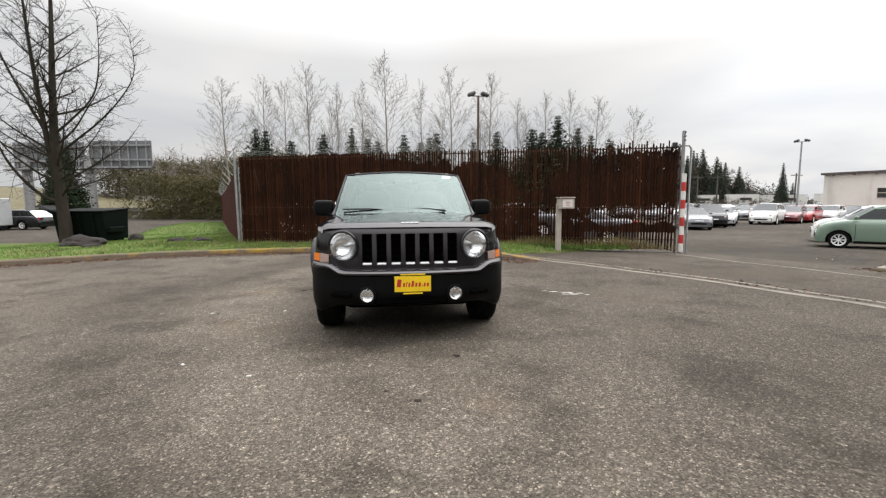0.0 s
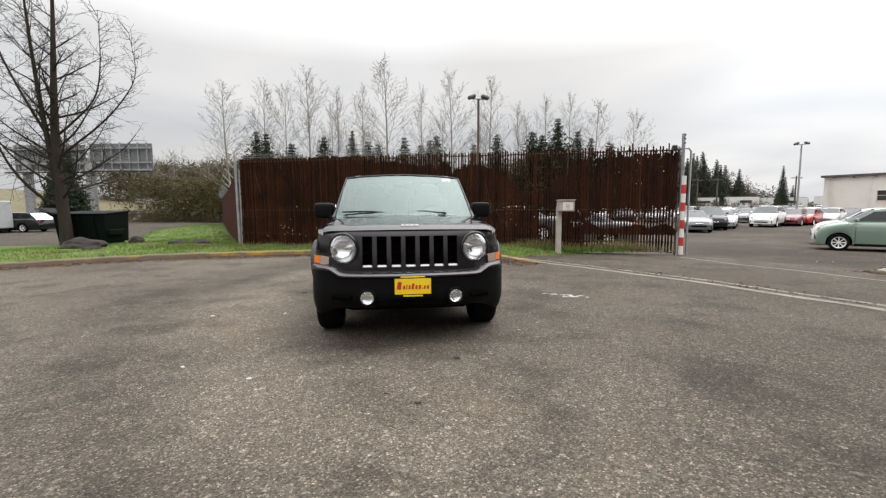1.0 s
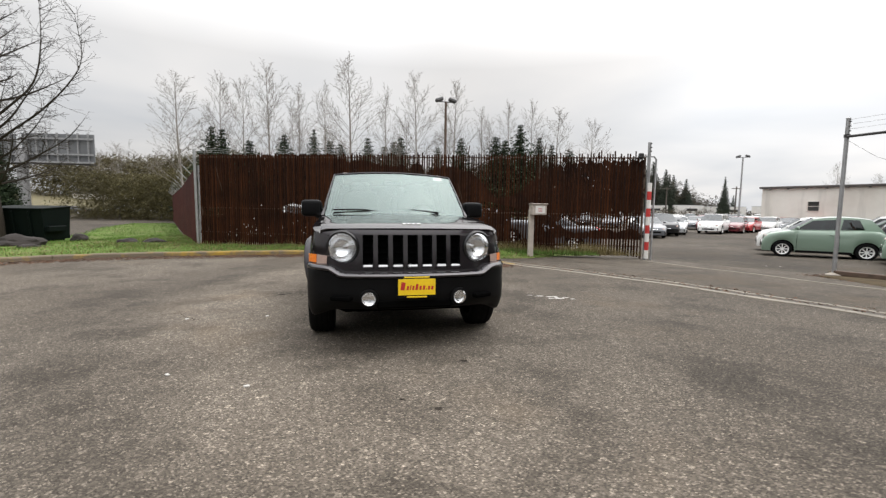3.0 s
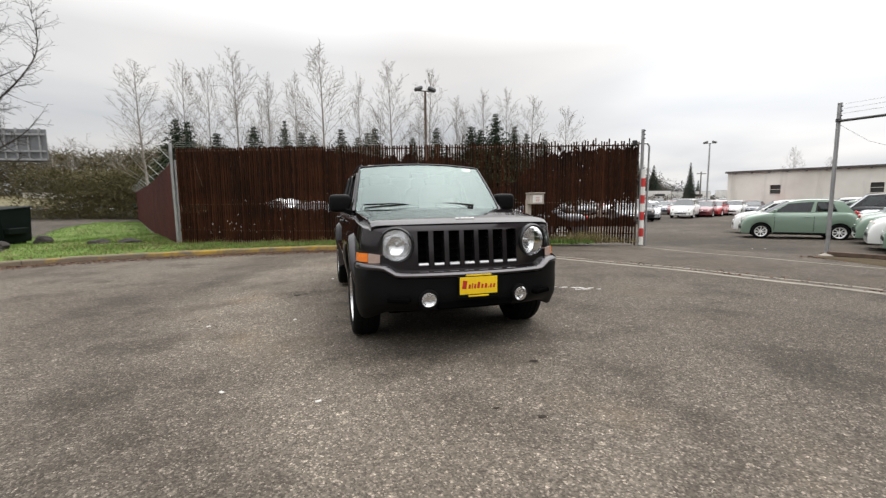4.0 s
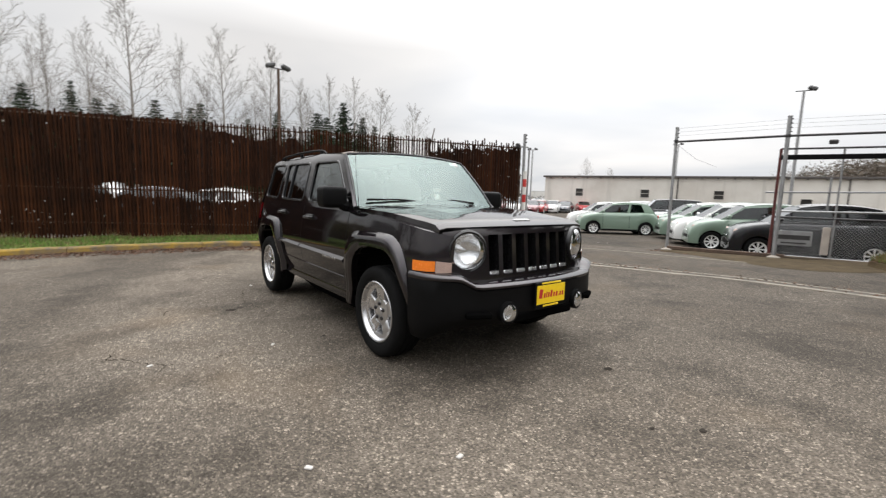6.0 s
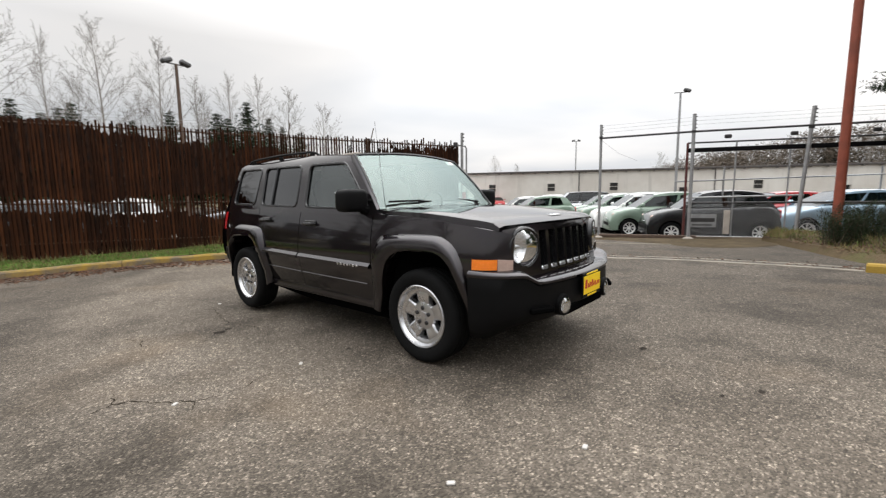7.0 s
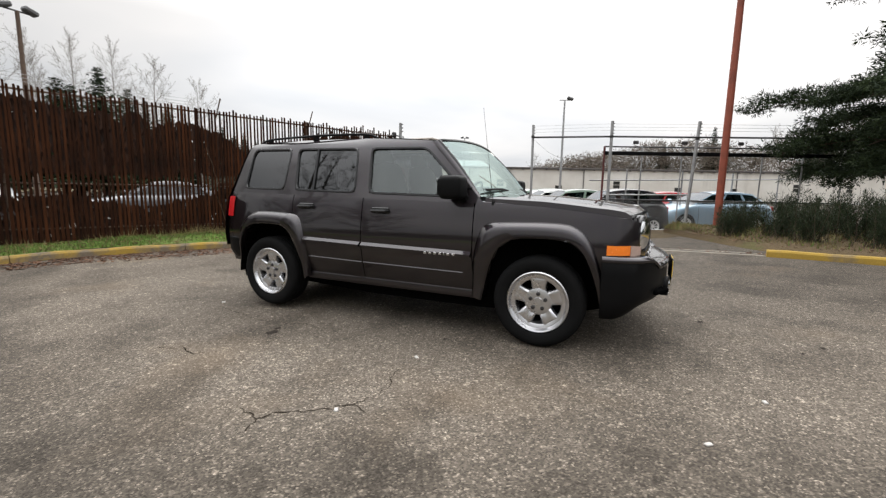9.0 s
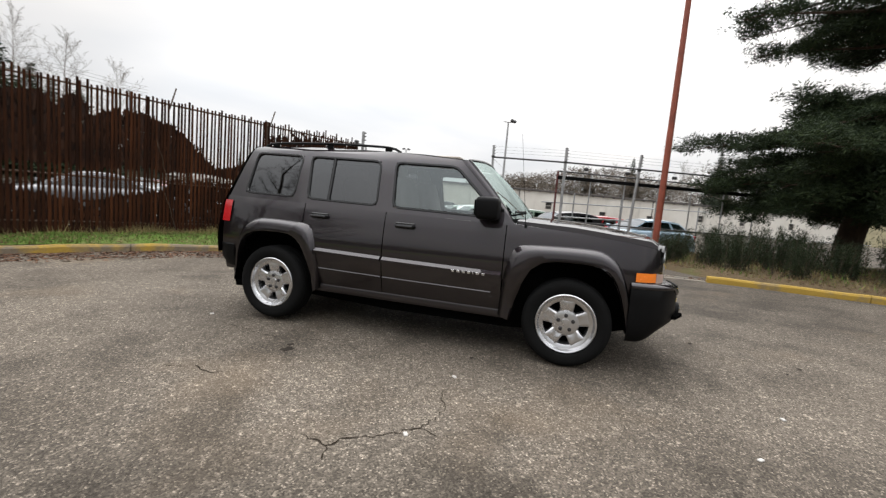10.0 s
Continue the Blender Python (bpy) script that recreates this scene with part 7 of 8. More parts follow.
def fir_meshes(seed, h):
    r = random.Random(seed)
    trunk = G().tube([(0, 0, -0.2), (0, 0, h * 0.6), (0, 0, h)], [h * 0.018, h * 0.012, 0.01], 8, False)
    crown = G()
    layers = int(h * 2.6)
    for k in range(layers):
        t = (k + 0.5) / layers
        z = lerp(h * 0.22, h, t)
        rad = h * 0.27 * (1 - t) ** 0.92 + 0.03
        n = max(6, int(16 * (1 - t) + 6))
        for j in range(n):
            a = 2 * math.pi * (j + r.random()) / n
            ln = rad * r.uniform(0.6, 1.2)
            for q in np.linspace(0.2, 1.0, max(2, int(ln / 0.32))):
                needle_clump(crown, (math.cos(a) * ln * q, math.sin(a) * ln * q, z - 0.30 * ln * q + r.gauss(0, 0.06)), 0.14 + 0.34 * (1 - t) ** 0.6, r, 8, 0.30, 2.2)
    return trunk, crown


firs = []
for k in range(3):
    a, b = fir_meshes(70 + k, 9.0)
    firs.append((a.mesh("trunk"), b.mesh("crown")))
    firs[-1][0].materials.append(M_PINEBARK)
    firs[-1][1].materials.append(M_FIR)


def fir(k, x, y, s, z=-0.8, wide=1.0, far=False):
    e = thing("fir_tree", "dark green conical fir tree behind the fence", "tree", "firs behind the lot")
    e.matrix_basis = Matrix.Translation((x, y, z)) @ Matrix.Rotation(k * 1.3 + x, 4, "Z") @ Matrix.Diagonal((s * wide, s * wide, s, 1))
    shared("trunk", firs[k % 3][0], e)
    shared("crown", (far_firs if far else firs)[k % 3][1], e)


far_firs = []
for a, b in firs:
    far_firs.append((a, b.copy()))
    far_firs[-1][1].materials[0] = M_FARFIR
for k, (x, y, top, wide) in enumerate(((-20.4, 48, 9.5, 1.2), (-20.1, 50, 9.6, 1.1), (-17.9, 52, 8.7, 1.5), (-13.5, 50, 9.2, 1.1), (-11.1, 54, 10.6, 0.75), (-9.5, 56, 9.5, 1.5), (-8.2, 56, 9.2, 1.5), (-4.7, 54, 9.7, 1.2), (-2.8, 58, 9.3, 1.6), (-0.7, 56, 10.2, 1.3), (-1.6, 57, 9.8, 1.2), (4.2, 58, 9.3, 1.2), (6.5, 52, 9.7, 1.1), (10.5, 51, 9.8, 1.5), (12.1, 53, 9.7, 1.4), (13.2, 50, 11.1, 1.15), (15.8, 51, 9.9, 0.95), (17.7, 52, 9.2, 1.0), (20.7, 54, 9.0, 1.5))):
    fir(k, x, y, (top + 0.8) / 9.0, -0.8, wide)
# wooded rise to the right and the tall fir beside the lamp
for k in range(46):
    t = k / 45
    bx_ = lerp(0.53, 0.725, t) + rngp.gauss(0, 0.006)
    dist = 95 + rngp.uniform(-10, 16)
    fir(k, bx_ * dist, dist, lerp(14.5, 6.0, t ** 1.3) * rngp.uniform(0.6, 1.08) / 9.0, -1.0, 0.75, True)
fir(1, 0.785 * 80, 80, 9.4 / 9.0, -1.0, 0.5, True)
fir(2, 0.81 * 85, 85, 6.0 / 9.0, -1.0, 0.6, True)
# dark fir behind the big bare tree
fir(0, -36.2, 41.0, 11.4 / 9.0, -0.6, 0.40)
fir(1, -35.8, 41.8, 7.6 / 9.0, -0.6, 0.75)
fir(2, -37.8, 42.6, 6.6 / 9.0, -0.6, 0.8)

# tree-covered rises on the horizon
def brush_belt(name, label, pts, dense, mat_, seed, size):
    r = random.Random(seed)
    g = G()
    for k in range(dense):
        t = r.random() * (len(pts) - 1)
        i = min(len(pts) - 2, int(t))
        a, b = pts[i], pts[i + 1]
        u = t - i
        x, y, h = (lerp(a[j], b[j], u) for j in range(3))
        z = -1 + h * r.random() ** 0.7 * (0.75 + 0.35 * noise.noise((x * 0.05, y * 0.05, seed)))
        y += r.uniform(-4, 8)
        x += r.gauss(0, 1.5)
        needle_clump(g, (x, y, z), size * r.uniform(0.6, 1.3), r, 9, 0.9, 0.9)
    return tagged(part(name, g, mat_), label, "woods", kind="stuff")


brush_belt("far_brush", "brown leafless brush on the far rise", [(-75, 95, 13), (-55, 100, 16), (-40, 98, 17), (-22, 96, 14), (-5, 100, 11), (20, 100, 8)], 9000, M_BRUSH, 4, 1.25)
brush_belt("thicket", "olive brown leafless thicket beside the side street", [(-39, 58, 8.5), (-34, 57, 10), (-29, 56, 10.5), (-25, 54, 10), (-22.5, 52, 7.5)], 7500, M_OLIVE, 24, 0.5)
brush_belt("roadside_hedge", "brown leafless hedge across the side street", [(-44, 56, 1.9), (-40, 57, 2.0), (-36, 60, 1.7)], 700, M_BRUSH, 14, 0.45)
brush_belt("far_brush", "brown leafless woods behind the warehouse", [(100, 42, 6), (106, 30, 14), (110, 12, 21), (112, -8, 23), (108, -35, 24), (95, -60, 22)], 10000, M_HILL, 6, 0.9)
brush_belt("far_brush", "leafless brown wood on the rise past the lot", [(48, 92, 11), (58, 92, 11), (66, 92, 8.5), (72, 93, 4.5), (80, 95, 3)], 2600, M_DARKWOOD, 16, 0.8)
brush_belt("lot_hedge", "low dark scrub along the back of the lot", [(26, 78, 2.5), (50, 80, 3.0), (72, 76, 3.5), (90, 70, 3.5)], 1800, M_DARKWOOD, 18, 0.6)
brush_belt("back_scrub", "dark scrub and saplings behind the fenced yard", [(-26, 62, 10.0), (-12, 60, 10.5), (2, 60, 10.5), (14, 60, 10.5), (22, 61, 9.0), (29, 62, 5.0)], 5200, M_DARKWOOD, 19, 0.7)
brush_belt("far_firs", "dark conifers along the far ridge", [(-90, 120, 10), (-40, 125, 9), (0, 118, 8), (50, 120, 7)], 4000, M_FARFIR, 5, 0.9)
brush_belt("far_firs", "dark conifers on the ridge behind the warehouse", [(92, 75, 5), (106, 52, 7), (120, 22, 13), (126, -8, 15)], 3500, M_FARFIR, 7, 0.9)
for x, y, h in ((108, 30, 9), (113, 4, 15), (110, -14, 17), (106, -22, 16), (112, 14, 12)):
    fir(int(x), x, y, h / 9.0, 1.0, 0.8, True)

# land under the woods
hill = G()
rows = []
for a in np.linspace(-80, 130, 64):
    row = []
    for d, h in ((92, -1.2), (102, 3.0), (125, 8.0), (170, 9.0), (260, 3.0), (420, -2.0)):
        w = radians(float(a))
        k_ = interp(a, [(-80, 0.9), (-15, 0.9), (-5, 0.55), (30, 0.5), (36, 0.15), (62, 0.12), (72, 0.7), (85, 1.5), (130, 1.7)])
        row.append((math.sin(w) * d, math.cos(w) * d, -1.2 + (h + 1.2) * k_ * (0.7 + 0.5 * noise.noise((a * 0.06, d * 0.01, 2)))))
    rows.append(row)
tagged(part("backdrop_hills", hill.grid(rows), M_BRUSH), "low brown wooded rise on the horizon", "hill", kind="structure")

# ---- pine and shrubs on the near right ----
def pine_tree():
    """A stout leaning trunk, a broad drooping lower mass, a gap, and high spreading plates of needles."""
    r = random.Random(17)
    trunk, crown = G(), G()
    pts = smooth_line([Vector((0, 0, -0.2)), Vector((0.0, 0.0, 0.9)), Vector((-0.10, -0.30, 2.6)), Vector((-0.25, -0.70, 4.4)), Vector((-0.42, -1.10, 6.4)), Vector((-0.5, -1.3, 8.4)), Vector((-0.5, -1.4, 11.5))], 0.3)
    n = len(pts)
    trunk.tube(pts, [lerp(0.33, 0.10, k / (n - 1)) * (1.2 if k == 0 else 1) for k in range(n)], 14, False)

    def puff(c, size):
        """A flat-bottomed cushion of needle tufts."""
        for k in range(9):
            q = c + Vector((r.gauss(0, size * 0.62), r.gauss(0, size * 0.62), abs(r.gauss(0, size * 0.24))))
            needle_clump(crown, q, r.uniform(0.12, 0.19), r, 24, 0.7, 0.85)

    # height on the trunk, number of limbs, reach, rise at the start, droop
    tiers = ((2.1, 8, 3.2, -0.12, 0.02), (2.5, 9, 4.0, -0.08, 0.02), (2.9, 9, 4.5, -0.04, 0.02), (3.4, 9, 4.4, -0.02, 0.02), (3.8, 8, 3.8, 0.0, 0.015), (4.3, 8, 2.8, 0.02, 0.01),
             (6.3, 7, 3.4, -0.02, 0.0), (6.7, 9, 4.2, 0.0, 0.004), (7.2, 10, 4.4, 0.06, 0.010), (7.9, 10, 4.3, 0.12, 0.012), (8.7, 10, 4.0, 0.18, 0.012), (9.6, 8, 3.4, 0.25, 0.008), (10.6, 7, 2.6, 0.35, 0.0), (11.2, 6, 1.6, 0.6, 0.0))
    for ti, (z, count, reach, rise, droop) in enumerate(tiers):
        for k in range(count):
            zz = z + r.gauss(0, 0.16)
            i = min(range(n), key=lambda q: abs(pts[q].z - zz))
            a = 2 * math.pi * (k + 0.37 * ti) / count + r.gauss(0, 0.2)
            ln = reach * r.uniform(0.70, 1.10)
            d = Vector((math.cos(a), math.sin(a), rise + r.gauss(0, 0.03))).normalized()
            lp = [pts[i].copy()]
            m_ = 12
            for q in range(m_):
                d = (d + Vector((r.gauss(0, 0.10), r.gauss(0, 0.10), r.gauss(0, 0.03) - droop))).normalized()
                lp.append(lp[-1] + d * ln / m_)
            trunk.tube(lp, [max(0.012, 0.075 * (1 - q / (m_ + 0.5))) for q in range(m_ + 1)], 6, False)
            first = 3 if z < 5.5 else 4
            for q in range(first, m_ + 1):
                if r.random() < 0.12:
                    continue
                span = 0.95 * (1.15 - q / (m_ + 3)) if q < m_ else 0.25
                for w in range(4 if z < 5.5 else 3):
                    side = Vector((-d.y, d.x, 0)) * r.choice((-1, 1)) * r.uniform(0.15, 1.0) * span
                    tip = lp[q] + side + Vector((r.gauss(0, 0.12), r.gauss(0, 0.12), r.uniform(-0.10, 0.20)))
                    trunk.tube([lp[q], lp[q].lerp(tip, 0.6) + Vector((0, 0, -0.03)), tip], [0.016, 0.011, 0.006], 4, False)
                    puff(tip, r.uniform(0.22, 0.36))
    return trunk, crown


tr, cr = pine_tree()
pine = place_tree("pine_tree", "dark green spreading pine beyond the shrubs", 10.9, -1.85, ground_z(10.9, -1.85) + 0.1, tr, cr, M_PINEBARK, M_PINE, "")


def shrub_meshes(seed, h, wide):
    r = random.Random(seed)
    stems, crown = G(), G()
    for k in range(34):
        a, lean = r.uniform(0, 6.3), r.uniform(0.05, 0.5)
        d = Vector((math.cos(a) * lean, math.sin(a) * lean, 1)).normalized()
        p = Vector((r.gauss(0, 0.12 * wide), r.gauss(0, 0.12 * wide), 0))
        ln = h * r.uniform(0.6, 1.1)
        q = [p, p + d * ln * 0.5, p + d * ln + Vector((0, 0, -0.06 * lean))]
        stems.tube(q, [0.010, 0.007, 0.003], 4, False)
        for j in range(12):
            t = r.uniform(0.18, 1.0)
            c = p + d * ln * t
            needle_clump(crown, c + Vector((r.gauss(0, 0.05), r.gauss(0, 0.05), 0)), 0.13, r, 11, 2.6, 0.6)
    return stems, crown


shrubs = []
for k in range(3):
    a, b = shrub_meshes(90 + k, 1.08, 1.7)
    shrubs.append((a.mesh("stems"), b.mesh("crown")))
    shrubs[-1][0].materials.append(M_PINEBARK)
    shrubs[-1][1].materials.append(M_BROOM)
rngs = random.Random(31)
for x, y, s in ((7.75, 2.8, 0.80), (8.0, 1.9, 0.92), (7.0, 1.5, 0.72), (7.7, 0.6, 0.90), (8.8, 0.9, 1.0), (7.2, -0.5, 0.78), (8.4, -0.7, 1.0), (9.3, -0.3, 1.1), (7.6, -1.9, 0.9), (8.8, -2.2, 1.1), (6.5, 0.5, 0.62), (6.4, -1.1, 0.7), (6.9, -2.5, 0.85), (9.7, 1.4, 1.1), (9.0, 2.5, 0.85)):
    e = thing("shrub", "dark green upright broom shrub on the bank", "shrub", "broom shrubs")
    e.matrix_basis = Matrix.Translation((x, y, ground_z(x, y) + 0.15)) @ Matrix.Rotation(rngs.uniform(0, 6), 4, "Z") @ Matrix.Diagonal((s * 0.9, s * 0.9, s * rngs.uniform(0.75, 1.15), 1))
    kk = rngs.randrange(3)
    shared("branchwork", shrubs[kk][0], e)
    shared("crown", shrubs[kk][1], e)

# unseen woods added behind the camera, for what the paint and glass mirror
brush_belt("street_woods", "unseen dark tree line added behind the camera for reflections", [(-60, 44, 4), (-62, 12, 4.5), (-56, -16, 5), (-30, -40, 7), (-6, -44, 7.5), (18, -42, 8), (32, -34, 8)], 3600, M_FIR, 12, 1.7)

# ---- grass, litter, cracks ----
def blades(name, label, mat_, count, where, tall, seed):
    r = random.Random(seed)
    v, f = [], []
    for k in range(count):
        p = where(r)
        if p is None:
            continue
        a = r.uniform(0, 6.3)
        h = r.uniform(0.5, 1.0) * tall * (0.5 + 0.9 * max(0, noise.noise((p.x * 0.8, p.y * 0.8, 1.0)) + 0.35))
        w = 0.006 + 0.004 * r.random()
        lean = Vector((r.gauss(0, 0.4), r.gauss(0, 0.4), 1)) * h
        o = len(v)
        v += [(p.x - math.cos(a) * w, p.y - math.sin(a) * w, p.z - 0.01), (p.x + math.cos(a) * w, p.y + math.sin(a) * w, p.z - 0.01), (p.x + lean.x, p.y + lean.y, p.z + lean.z)]
        f.append((o, o + 1, o + 2))
    g = G()
    g.add(v, f)
    return tagged(part(name, g, mat_), label, "grass", kind="stuff")


def on_lawn(lo, hi, vpow=1.0):
    return lambda r: lawn_point(r.uniform(lo, hi), r.random() ** vpow * 0.95)


blades("grass", "short green grass blades on the verge", M_GRASS, 42000, on_lawn(0.30, 0.99), 0.085, 1)
def on_side_lawn(r):
    u = r.random() ** 1.5
    q = along(LAWN_L, u).lerp(along(LAWN_R, u), r.random())
    return Vector((q.x, q.y, ground_z(q.x, q.y) + 0.07))


blades("grass", "green grass blades beside the side fence", M_GRASS, 16000, on_side_lawn, 0.13, 8)
blades("dry_grass", "dry yellow grass tufts along fence and kerb", M_DRYGRASS, 9000, on_lawn(0.45, 1.0), 0.10, 2)
blades("fence_grass", "taller grass tufts at the foot of the fence", M_GRASS, 8000, lambda r: (lambda s: Vector(((FA + FDIR * s + FNORM * r.uniform(0.03, 0.5)).x, (FA + FDIR * s + FNORM * r.uniform(0.03, 0.5)).y, ground_z(0, 0) * 0 + ground_z((FA + FDIR * s).x, (FA + FDIR * s).y) + 0.10)))(r.uniform(0, FLEN - 1.2)), 0.15, 3)
blades("tall_dry_grass", "tall dry straw tufts at the foot of the fence", M_DRYGRASS, 2600, lambda r: (lambda s, o: Vector(((FA + FDIR * s + FNORM * o).x, (FA + FDIR * s + FNORM * o).y, ground_z((FA + FDIR * s).x, (FA + FDIR * s).y) + 0.10)))(r.choice((r.gauss(8.6, 0.5), r.gauss(10.0, 0.7), r.gauss(12.4, 0.5), r.uniform(0, FLEN))) % FLEN, r.uniform(0.04, 0.35)), 0.34, 6)
blades("verge_grass", "rough mixed grass on the shrub bank", M_DRYGRASS, 7000, lambda r: verge_point(r.random() * 0.8, r.uniform(0.05, 0.7)), 0.16, 4)
blades("verge_grass", "green grass on the shrub bank", M_GRASS, 2500, lambda r: verge_point(r.random() * 0.8, r.uniform(0.05, 0.7)), 0.14, 5)


def litter(name, label, count, where, seed, size):
    r = random.Random(seed)
    g = G()
    for k in range(count):
        p = where(r)
        a, s = r.uniform(0, 6.3), size * r.uniform(0.5, 1.3)
        ca, sa = math.cos(a) * s, math.sin(a) * s
        g.add([(p.x - ca, p.y - sa, p.z + 0.004), (p.x - sa * 0.5, p.y + ca * 0.5, p.z + 0.006 + r.random() * 0.01), (p.x + ca, p.y + sa, p.z + 0.004), (p.x + sa * 0.5, p.y - ca * 0.5, p.z + 0.006 + r.random() * 0.012)], [(0, 1, 2), (0, 2, 3)], True)
    return tagged(part(name, g, M_LITTER), label, "leaf litter", kind="stuff")


def by_line(line, lo, hi):
    def f(r):
        i = r.randrange(len(line))
        q = line[i] + out_normal(line, i) * (lo + (hi - lo) * r.random() ** 1.6) + Vector((r.gauss(0, 0.1), r.gauss(0, 0.1)))
        return Vector((q.x, q.y, ground_z(q.x, q.y)))
    return f


litter("leaf_litter", "brown dead leaves gathered along the kerb", 12000, by_line(KERB_A[10:], -0.02, -0.8), 1, 0.035)
litter("leaf_litter", "brown dead leaves along the gutter", 700, by_line(GUTTER, 0.2, 0.6), 2, 0.03)
litter("leaf_litter", "brown dead leaves on the verge", 1800, lambda r: lawn_point(r.uniform(0.5, 1.0), r.random() * 0.5) + Vector((0, 0, 0.02)), 3, 0.035)
litter("leaf_litter", "brown dead leaves along the gate foot", 1500, by_line(smooth_line([(8.05, 7.9), (8.2, 6.7), (8.3, 5.7), (8.6, 5.0), (9.3, 4.3), (9.9, 3.9)], 0.25), -0.35, 0.5), 7, 0.035)
litter("leaf_litter", "brown leaves on the shrub bank", 4200, lambda r: verge_point(r.random() * 0.7, r.uniform(0.02, 0.6)) + Vector((0, 0, 0.01)), 4, 0.035)

M_CRACK = worn("crack_dark", (0.026, 0.021, 0.016), 0.98, 0, 20, 0.3, spec=0.0)
M_CHALK = worn("white_spilled_paint", (0.46, 0.44, 0.41), 0.8, 0, 12, 0.2)
M_STAIN = worn("oil_stain", (0.034, 0.029, 0.024), 0.95, 0, 9, 0.4, spec=0.05)


def crack(pts, seed, width):
    r = random.Random(seed)
    line = smooth_line([Vector(p) for p in pts], 0.03)
    rows = []
    for i, p in enumerate(line):
        n = out_normal(line, i)
        j = r.gauss(0, 0.010)
        w = width * r.uniform(0.3, 1.2) * math.sin(math.pi * (i + 0.6) / (len(line) + 0.2)) ** 0.5
        rows.append([(p.x + n.x * (j + k * w), p.y + n.y * (j + k * w), ground_z(p.x, p.y) + 0.0035) for k in (-1, 1)])
    return tagged(part("asphalt_crack", G().grid(rows), M_CRACK), "thin dark crack in the asphalt", "crack", "cracks in the asphalt", "structure")


crack([(-2.91, 5.27), (-2.90, 5.16), (-2.92, 5.10), (-2.81, 5.03), (-2.69, 4.89), (-2.54, 4.78), (-2.40, 4.74)], 1, 0.0060)
crack([(-2.40, 4.74), (-2.28, 4.75), (-2.16, 4.81), (-2.04, 4.86)], 2, 0.0035)
crack([(-2.92, 5.10), (-2.97, 5.07), (-3.02, 5.04)], 3, 0.0045)
crack([(-2.54, 4.78), (-2.57, 4.71), (-2.58, 4.64)], 4, 0.003)
crack([(-1.94, 7.34), (-1.82, 7.15), (-1.87, 6.69), (-1.83, 6.34), (-1.73, 6.07), (-1.76, 5.66)], 5, 0.0040)
crack([(-1.73, 6.07), (-1.62, 5.95), (-1.60, 5.80)], 6, 0.003)
crack([(-4.75, 7.35), (-4.4, 7.42), (-4.15, 7.38), (-3.9, 7.48)], 7, 0.006)
crack([(-2.72, 6.62), (-2.6, 6.45), (-2.62, 6.28), (-2.5, 6.15)], 8, 0.005)


def blot(name, label, mat_, x, y, sx, sy, seed, n=26, lift=0.004):
    g = G()
    pts = []
    for k in range(n):
        w = 2 * math.pi * k / n
        q = 1 + 0.55 * noise.noise((math.cos(w) * 1.6 + seed, math.sin(w) * 1.6, seed * 0.7))
        px, py = x + math.cos(w) * sx * q, y + math.sin(w) * sy * q
        pts.append((px, py, ground_z(px, py) + lift))
    g.add([(x, y, ground_z(x, y) + lift)] + pts, [(0, k + 1, (k + 1) % n + 1) for k in range(n)], True)
    return tagged(part(name, g, mat_), label, "stain", kind="structure")


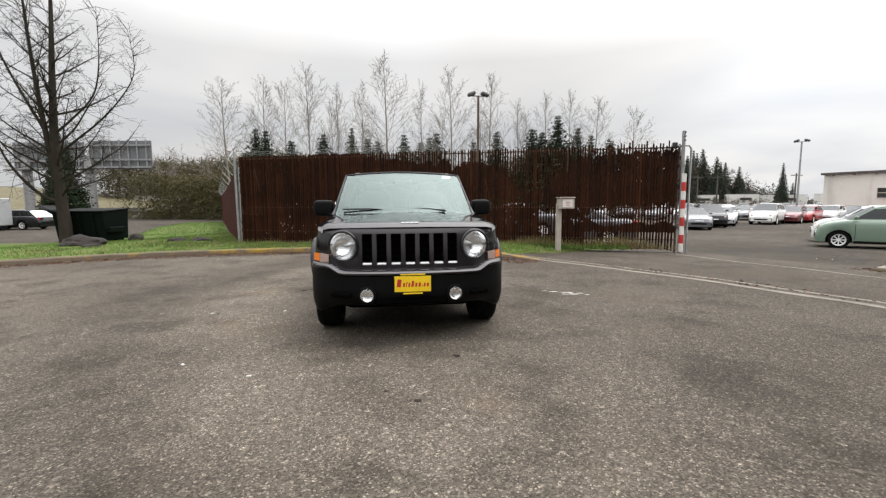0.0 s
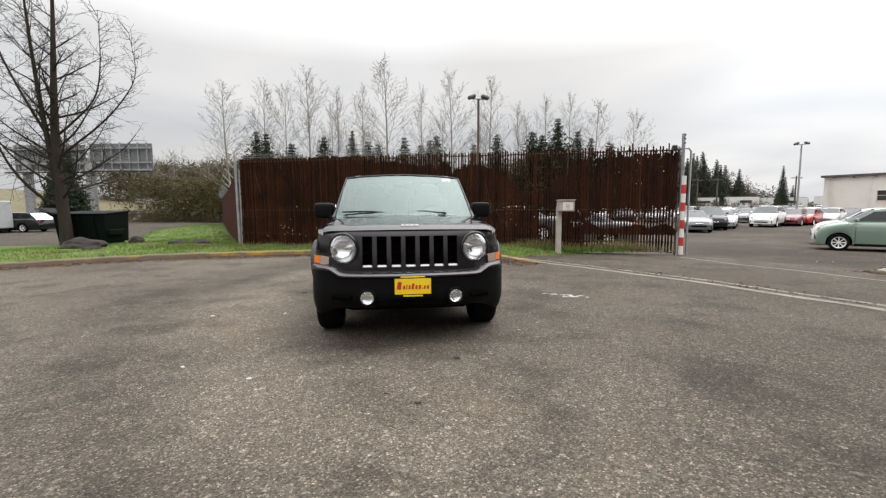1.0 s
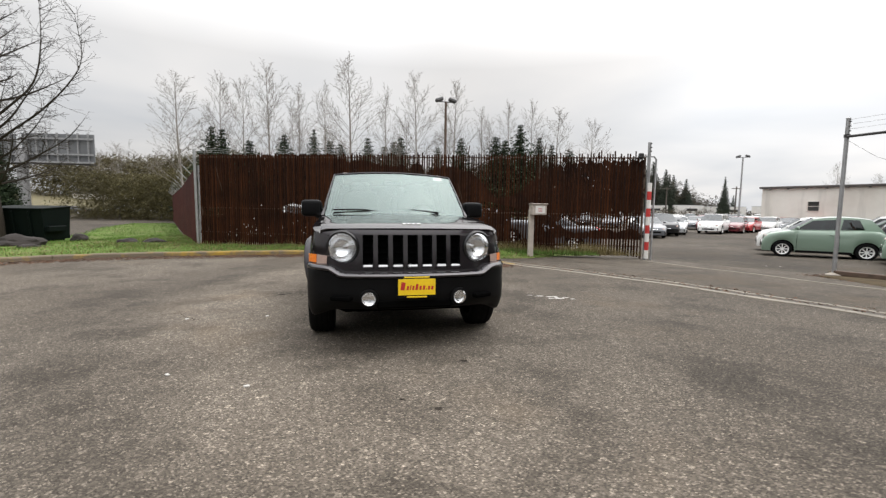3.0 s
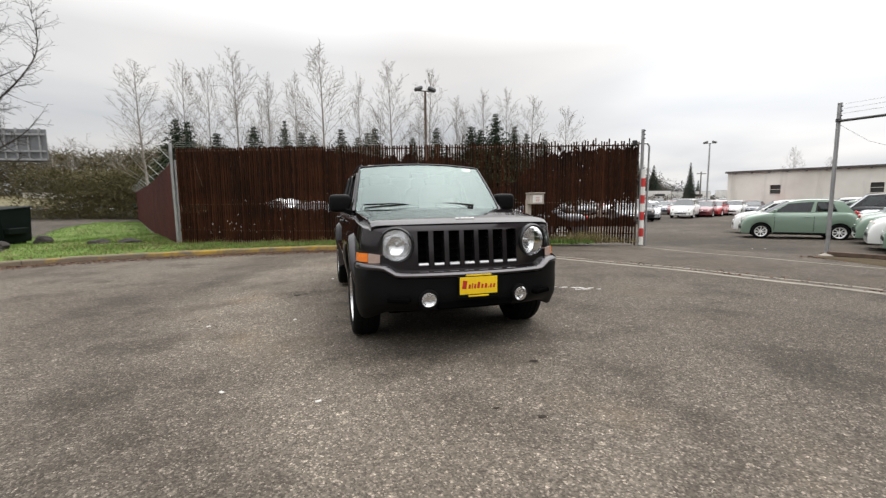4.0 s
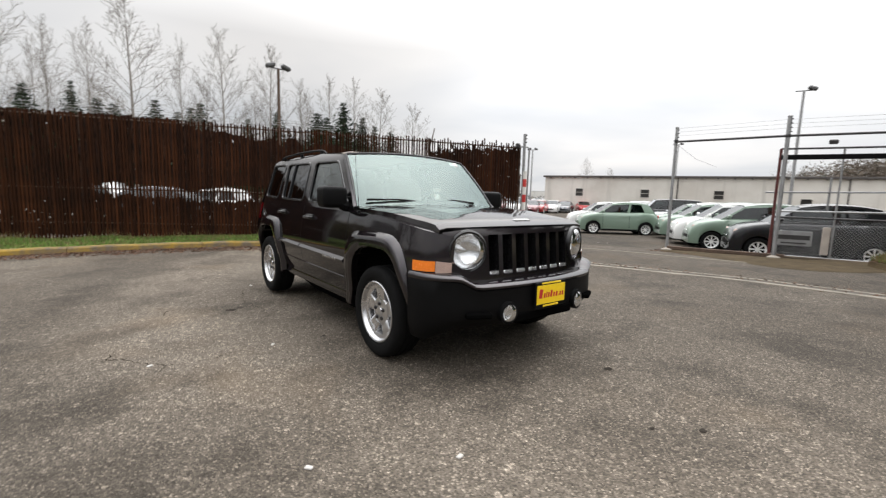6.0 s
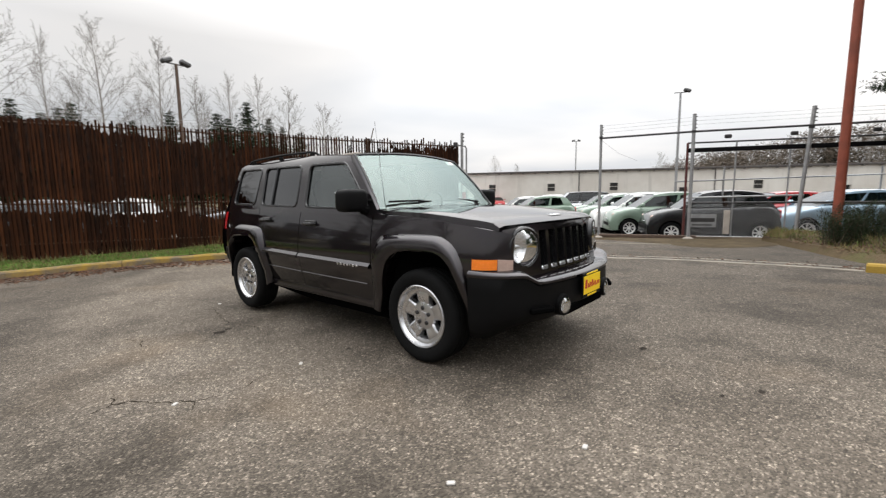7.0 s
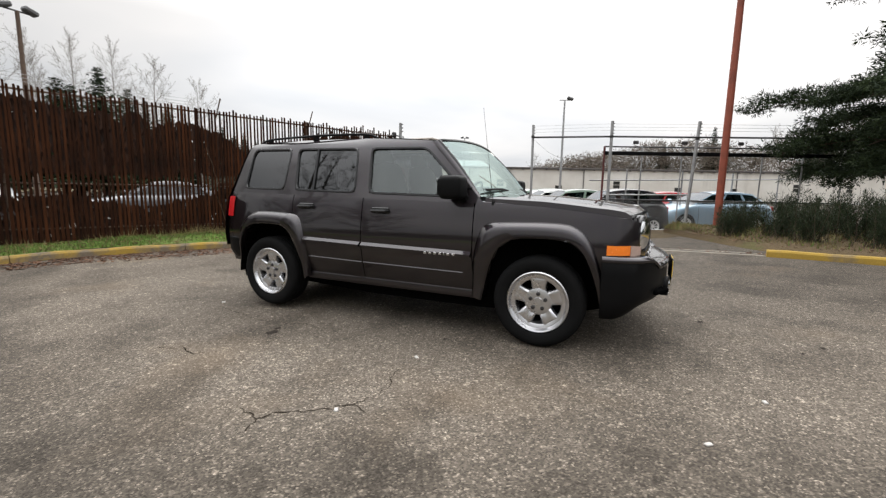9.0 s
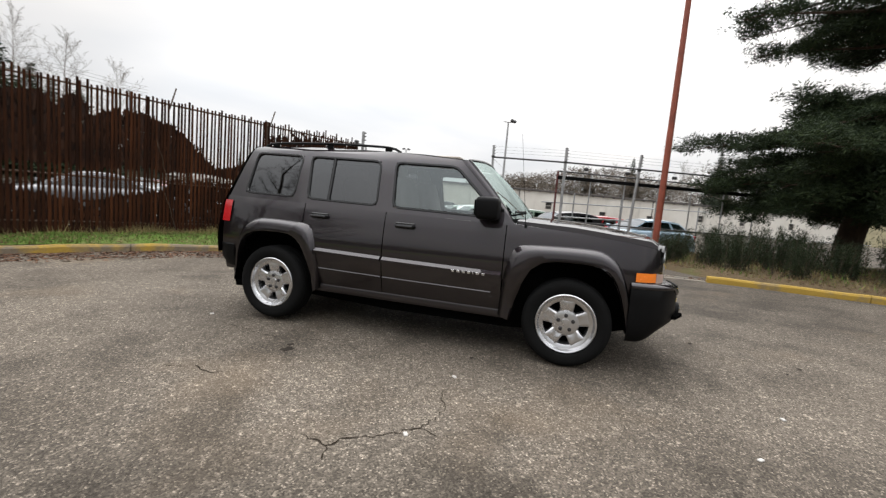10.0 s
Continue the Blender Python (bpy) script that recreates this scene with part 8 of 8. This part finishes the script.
for k, (x, y, sx, sy) in enumerate(((1.52, 5.78, 0.07, 0.018), (1.66, 5.72, 0.07, 0.022), (1.74, 5.60, 0.06, 0.022), (1.83, 5.66, 0.045, 0.02), (1.62, 5.60, 0.045, 0.016), (1.90, 5.56, 0.04, 0.014), (1.40, 5.84, 0.045, 0.010), (1.72, 5.68, 0.03, 0.03))):
    blot("paint_spill", "small splash of white paint on asphalt", M_CHALK, x, y, sx, sy, k * 3.1)
for k, (x, y, s) in enumerate(((-0.154, 2.42, 0.022), (-0.36, 2.565, 0.014), (-1.82, 4.86, 0.0), (0.1, 3.2, 0.03), (-2.03, 6.17, 0.055), (-1.94, 6.22, 0.03), (-1.42, 4.88, 0.022), (2.3, 6.2, 0.03))):
    if s:
        blot("oil_stain", "small dark oil stain on asphalt", M_STAIN, x, y, s, s * 0.7, k * 2.3 + 1, 20)
rngz = random.Random(77)
for k, (x, y) in enumerate(((-1.965, 3.12), (-1.83, 4.86), (-2.64, 4.81), (-1.69, 7.41), (-1.35, 2.86), (10.2, 11.6), (10.5, 11.45), (14.2, 12.2))):
    g = G().box((x, y, ground_z(x, y) + 0.004), (0.035, 0.022, 0.010), 0.003, Matrix.Rotation(rngz.uniform(0, 3), 3, "Z"))
    tagged(part("pebble", g, M_CHALK), "small pale scrap lying on asphalt", "pebble", "scraps on the asphalt")


# brown soil and moss along the foot of the gate
rows = []
soil = smooth_line([(7.75, 7.7), (7.7, 6.8), (7.5, 5.9), (7.2, 5.2), (7.4, 4.5), (8.3, 3.9), (9.3, 3.7)], 0.25)
back_soil = smooth_line([(8.3, 7.7), (8.75, 6.7), (9.1, 5.9), (9.4, 5.5), (9.8, 5.0), (10.1, 4.7), (10.4, 4.4)], 0.25)
nn = 14
for i in range(nn + 1):
    a, b = along(soil, i / nn), along(back_soil, i / nn)
    row = []
    for v in (0, 0.1, 0.3, 0.55, 0.8, 1.0):
        q = a.lerp(b, v) + Vector((noise.noise((i * 0.7, v * 3, 2)), noise.noise((i * 0.7, v * 3, 7)))) * 0.10
        row.append((q.x, q.y, ground_z(q.x, q.y) + (0.004 if v in (0, 1.0) else 0.022 + 0.012 * noise.noise((q.x * 3, q.y * 3, 0)))))
    rows.append(row)
tagged(part("soil_strip", G().grid(rows), M_DAMPSOIL), "damp brown soil with moss at the gate foot", "soil", kind="structure")
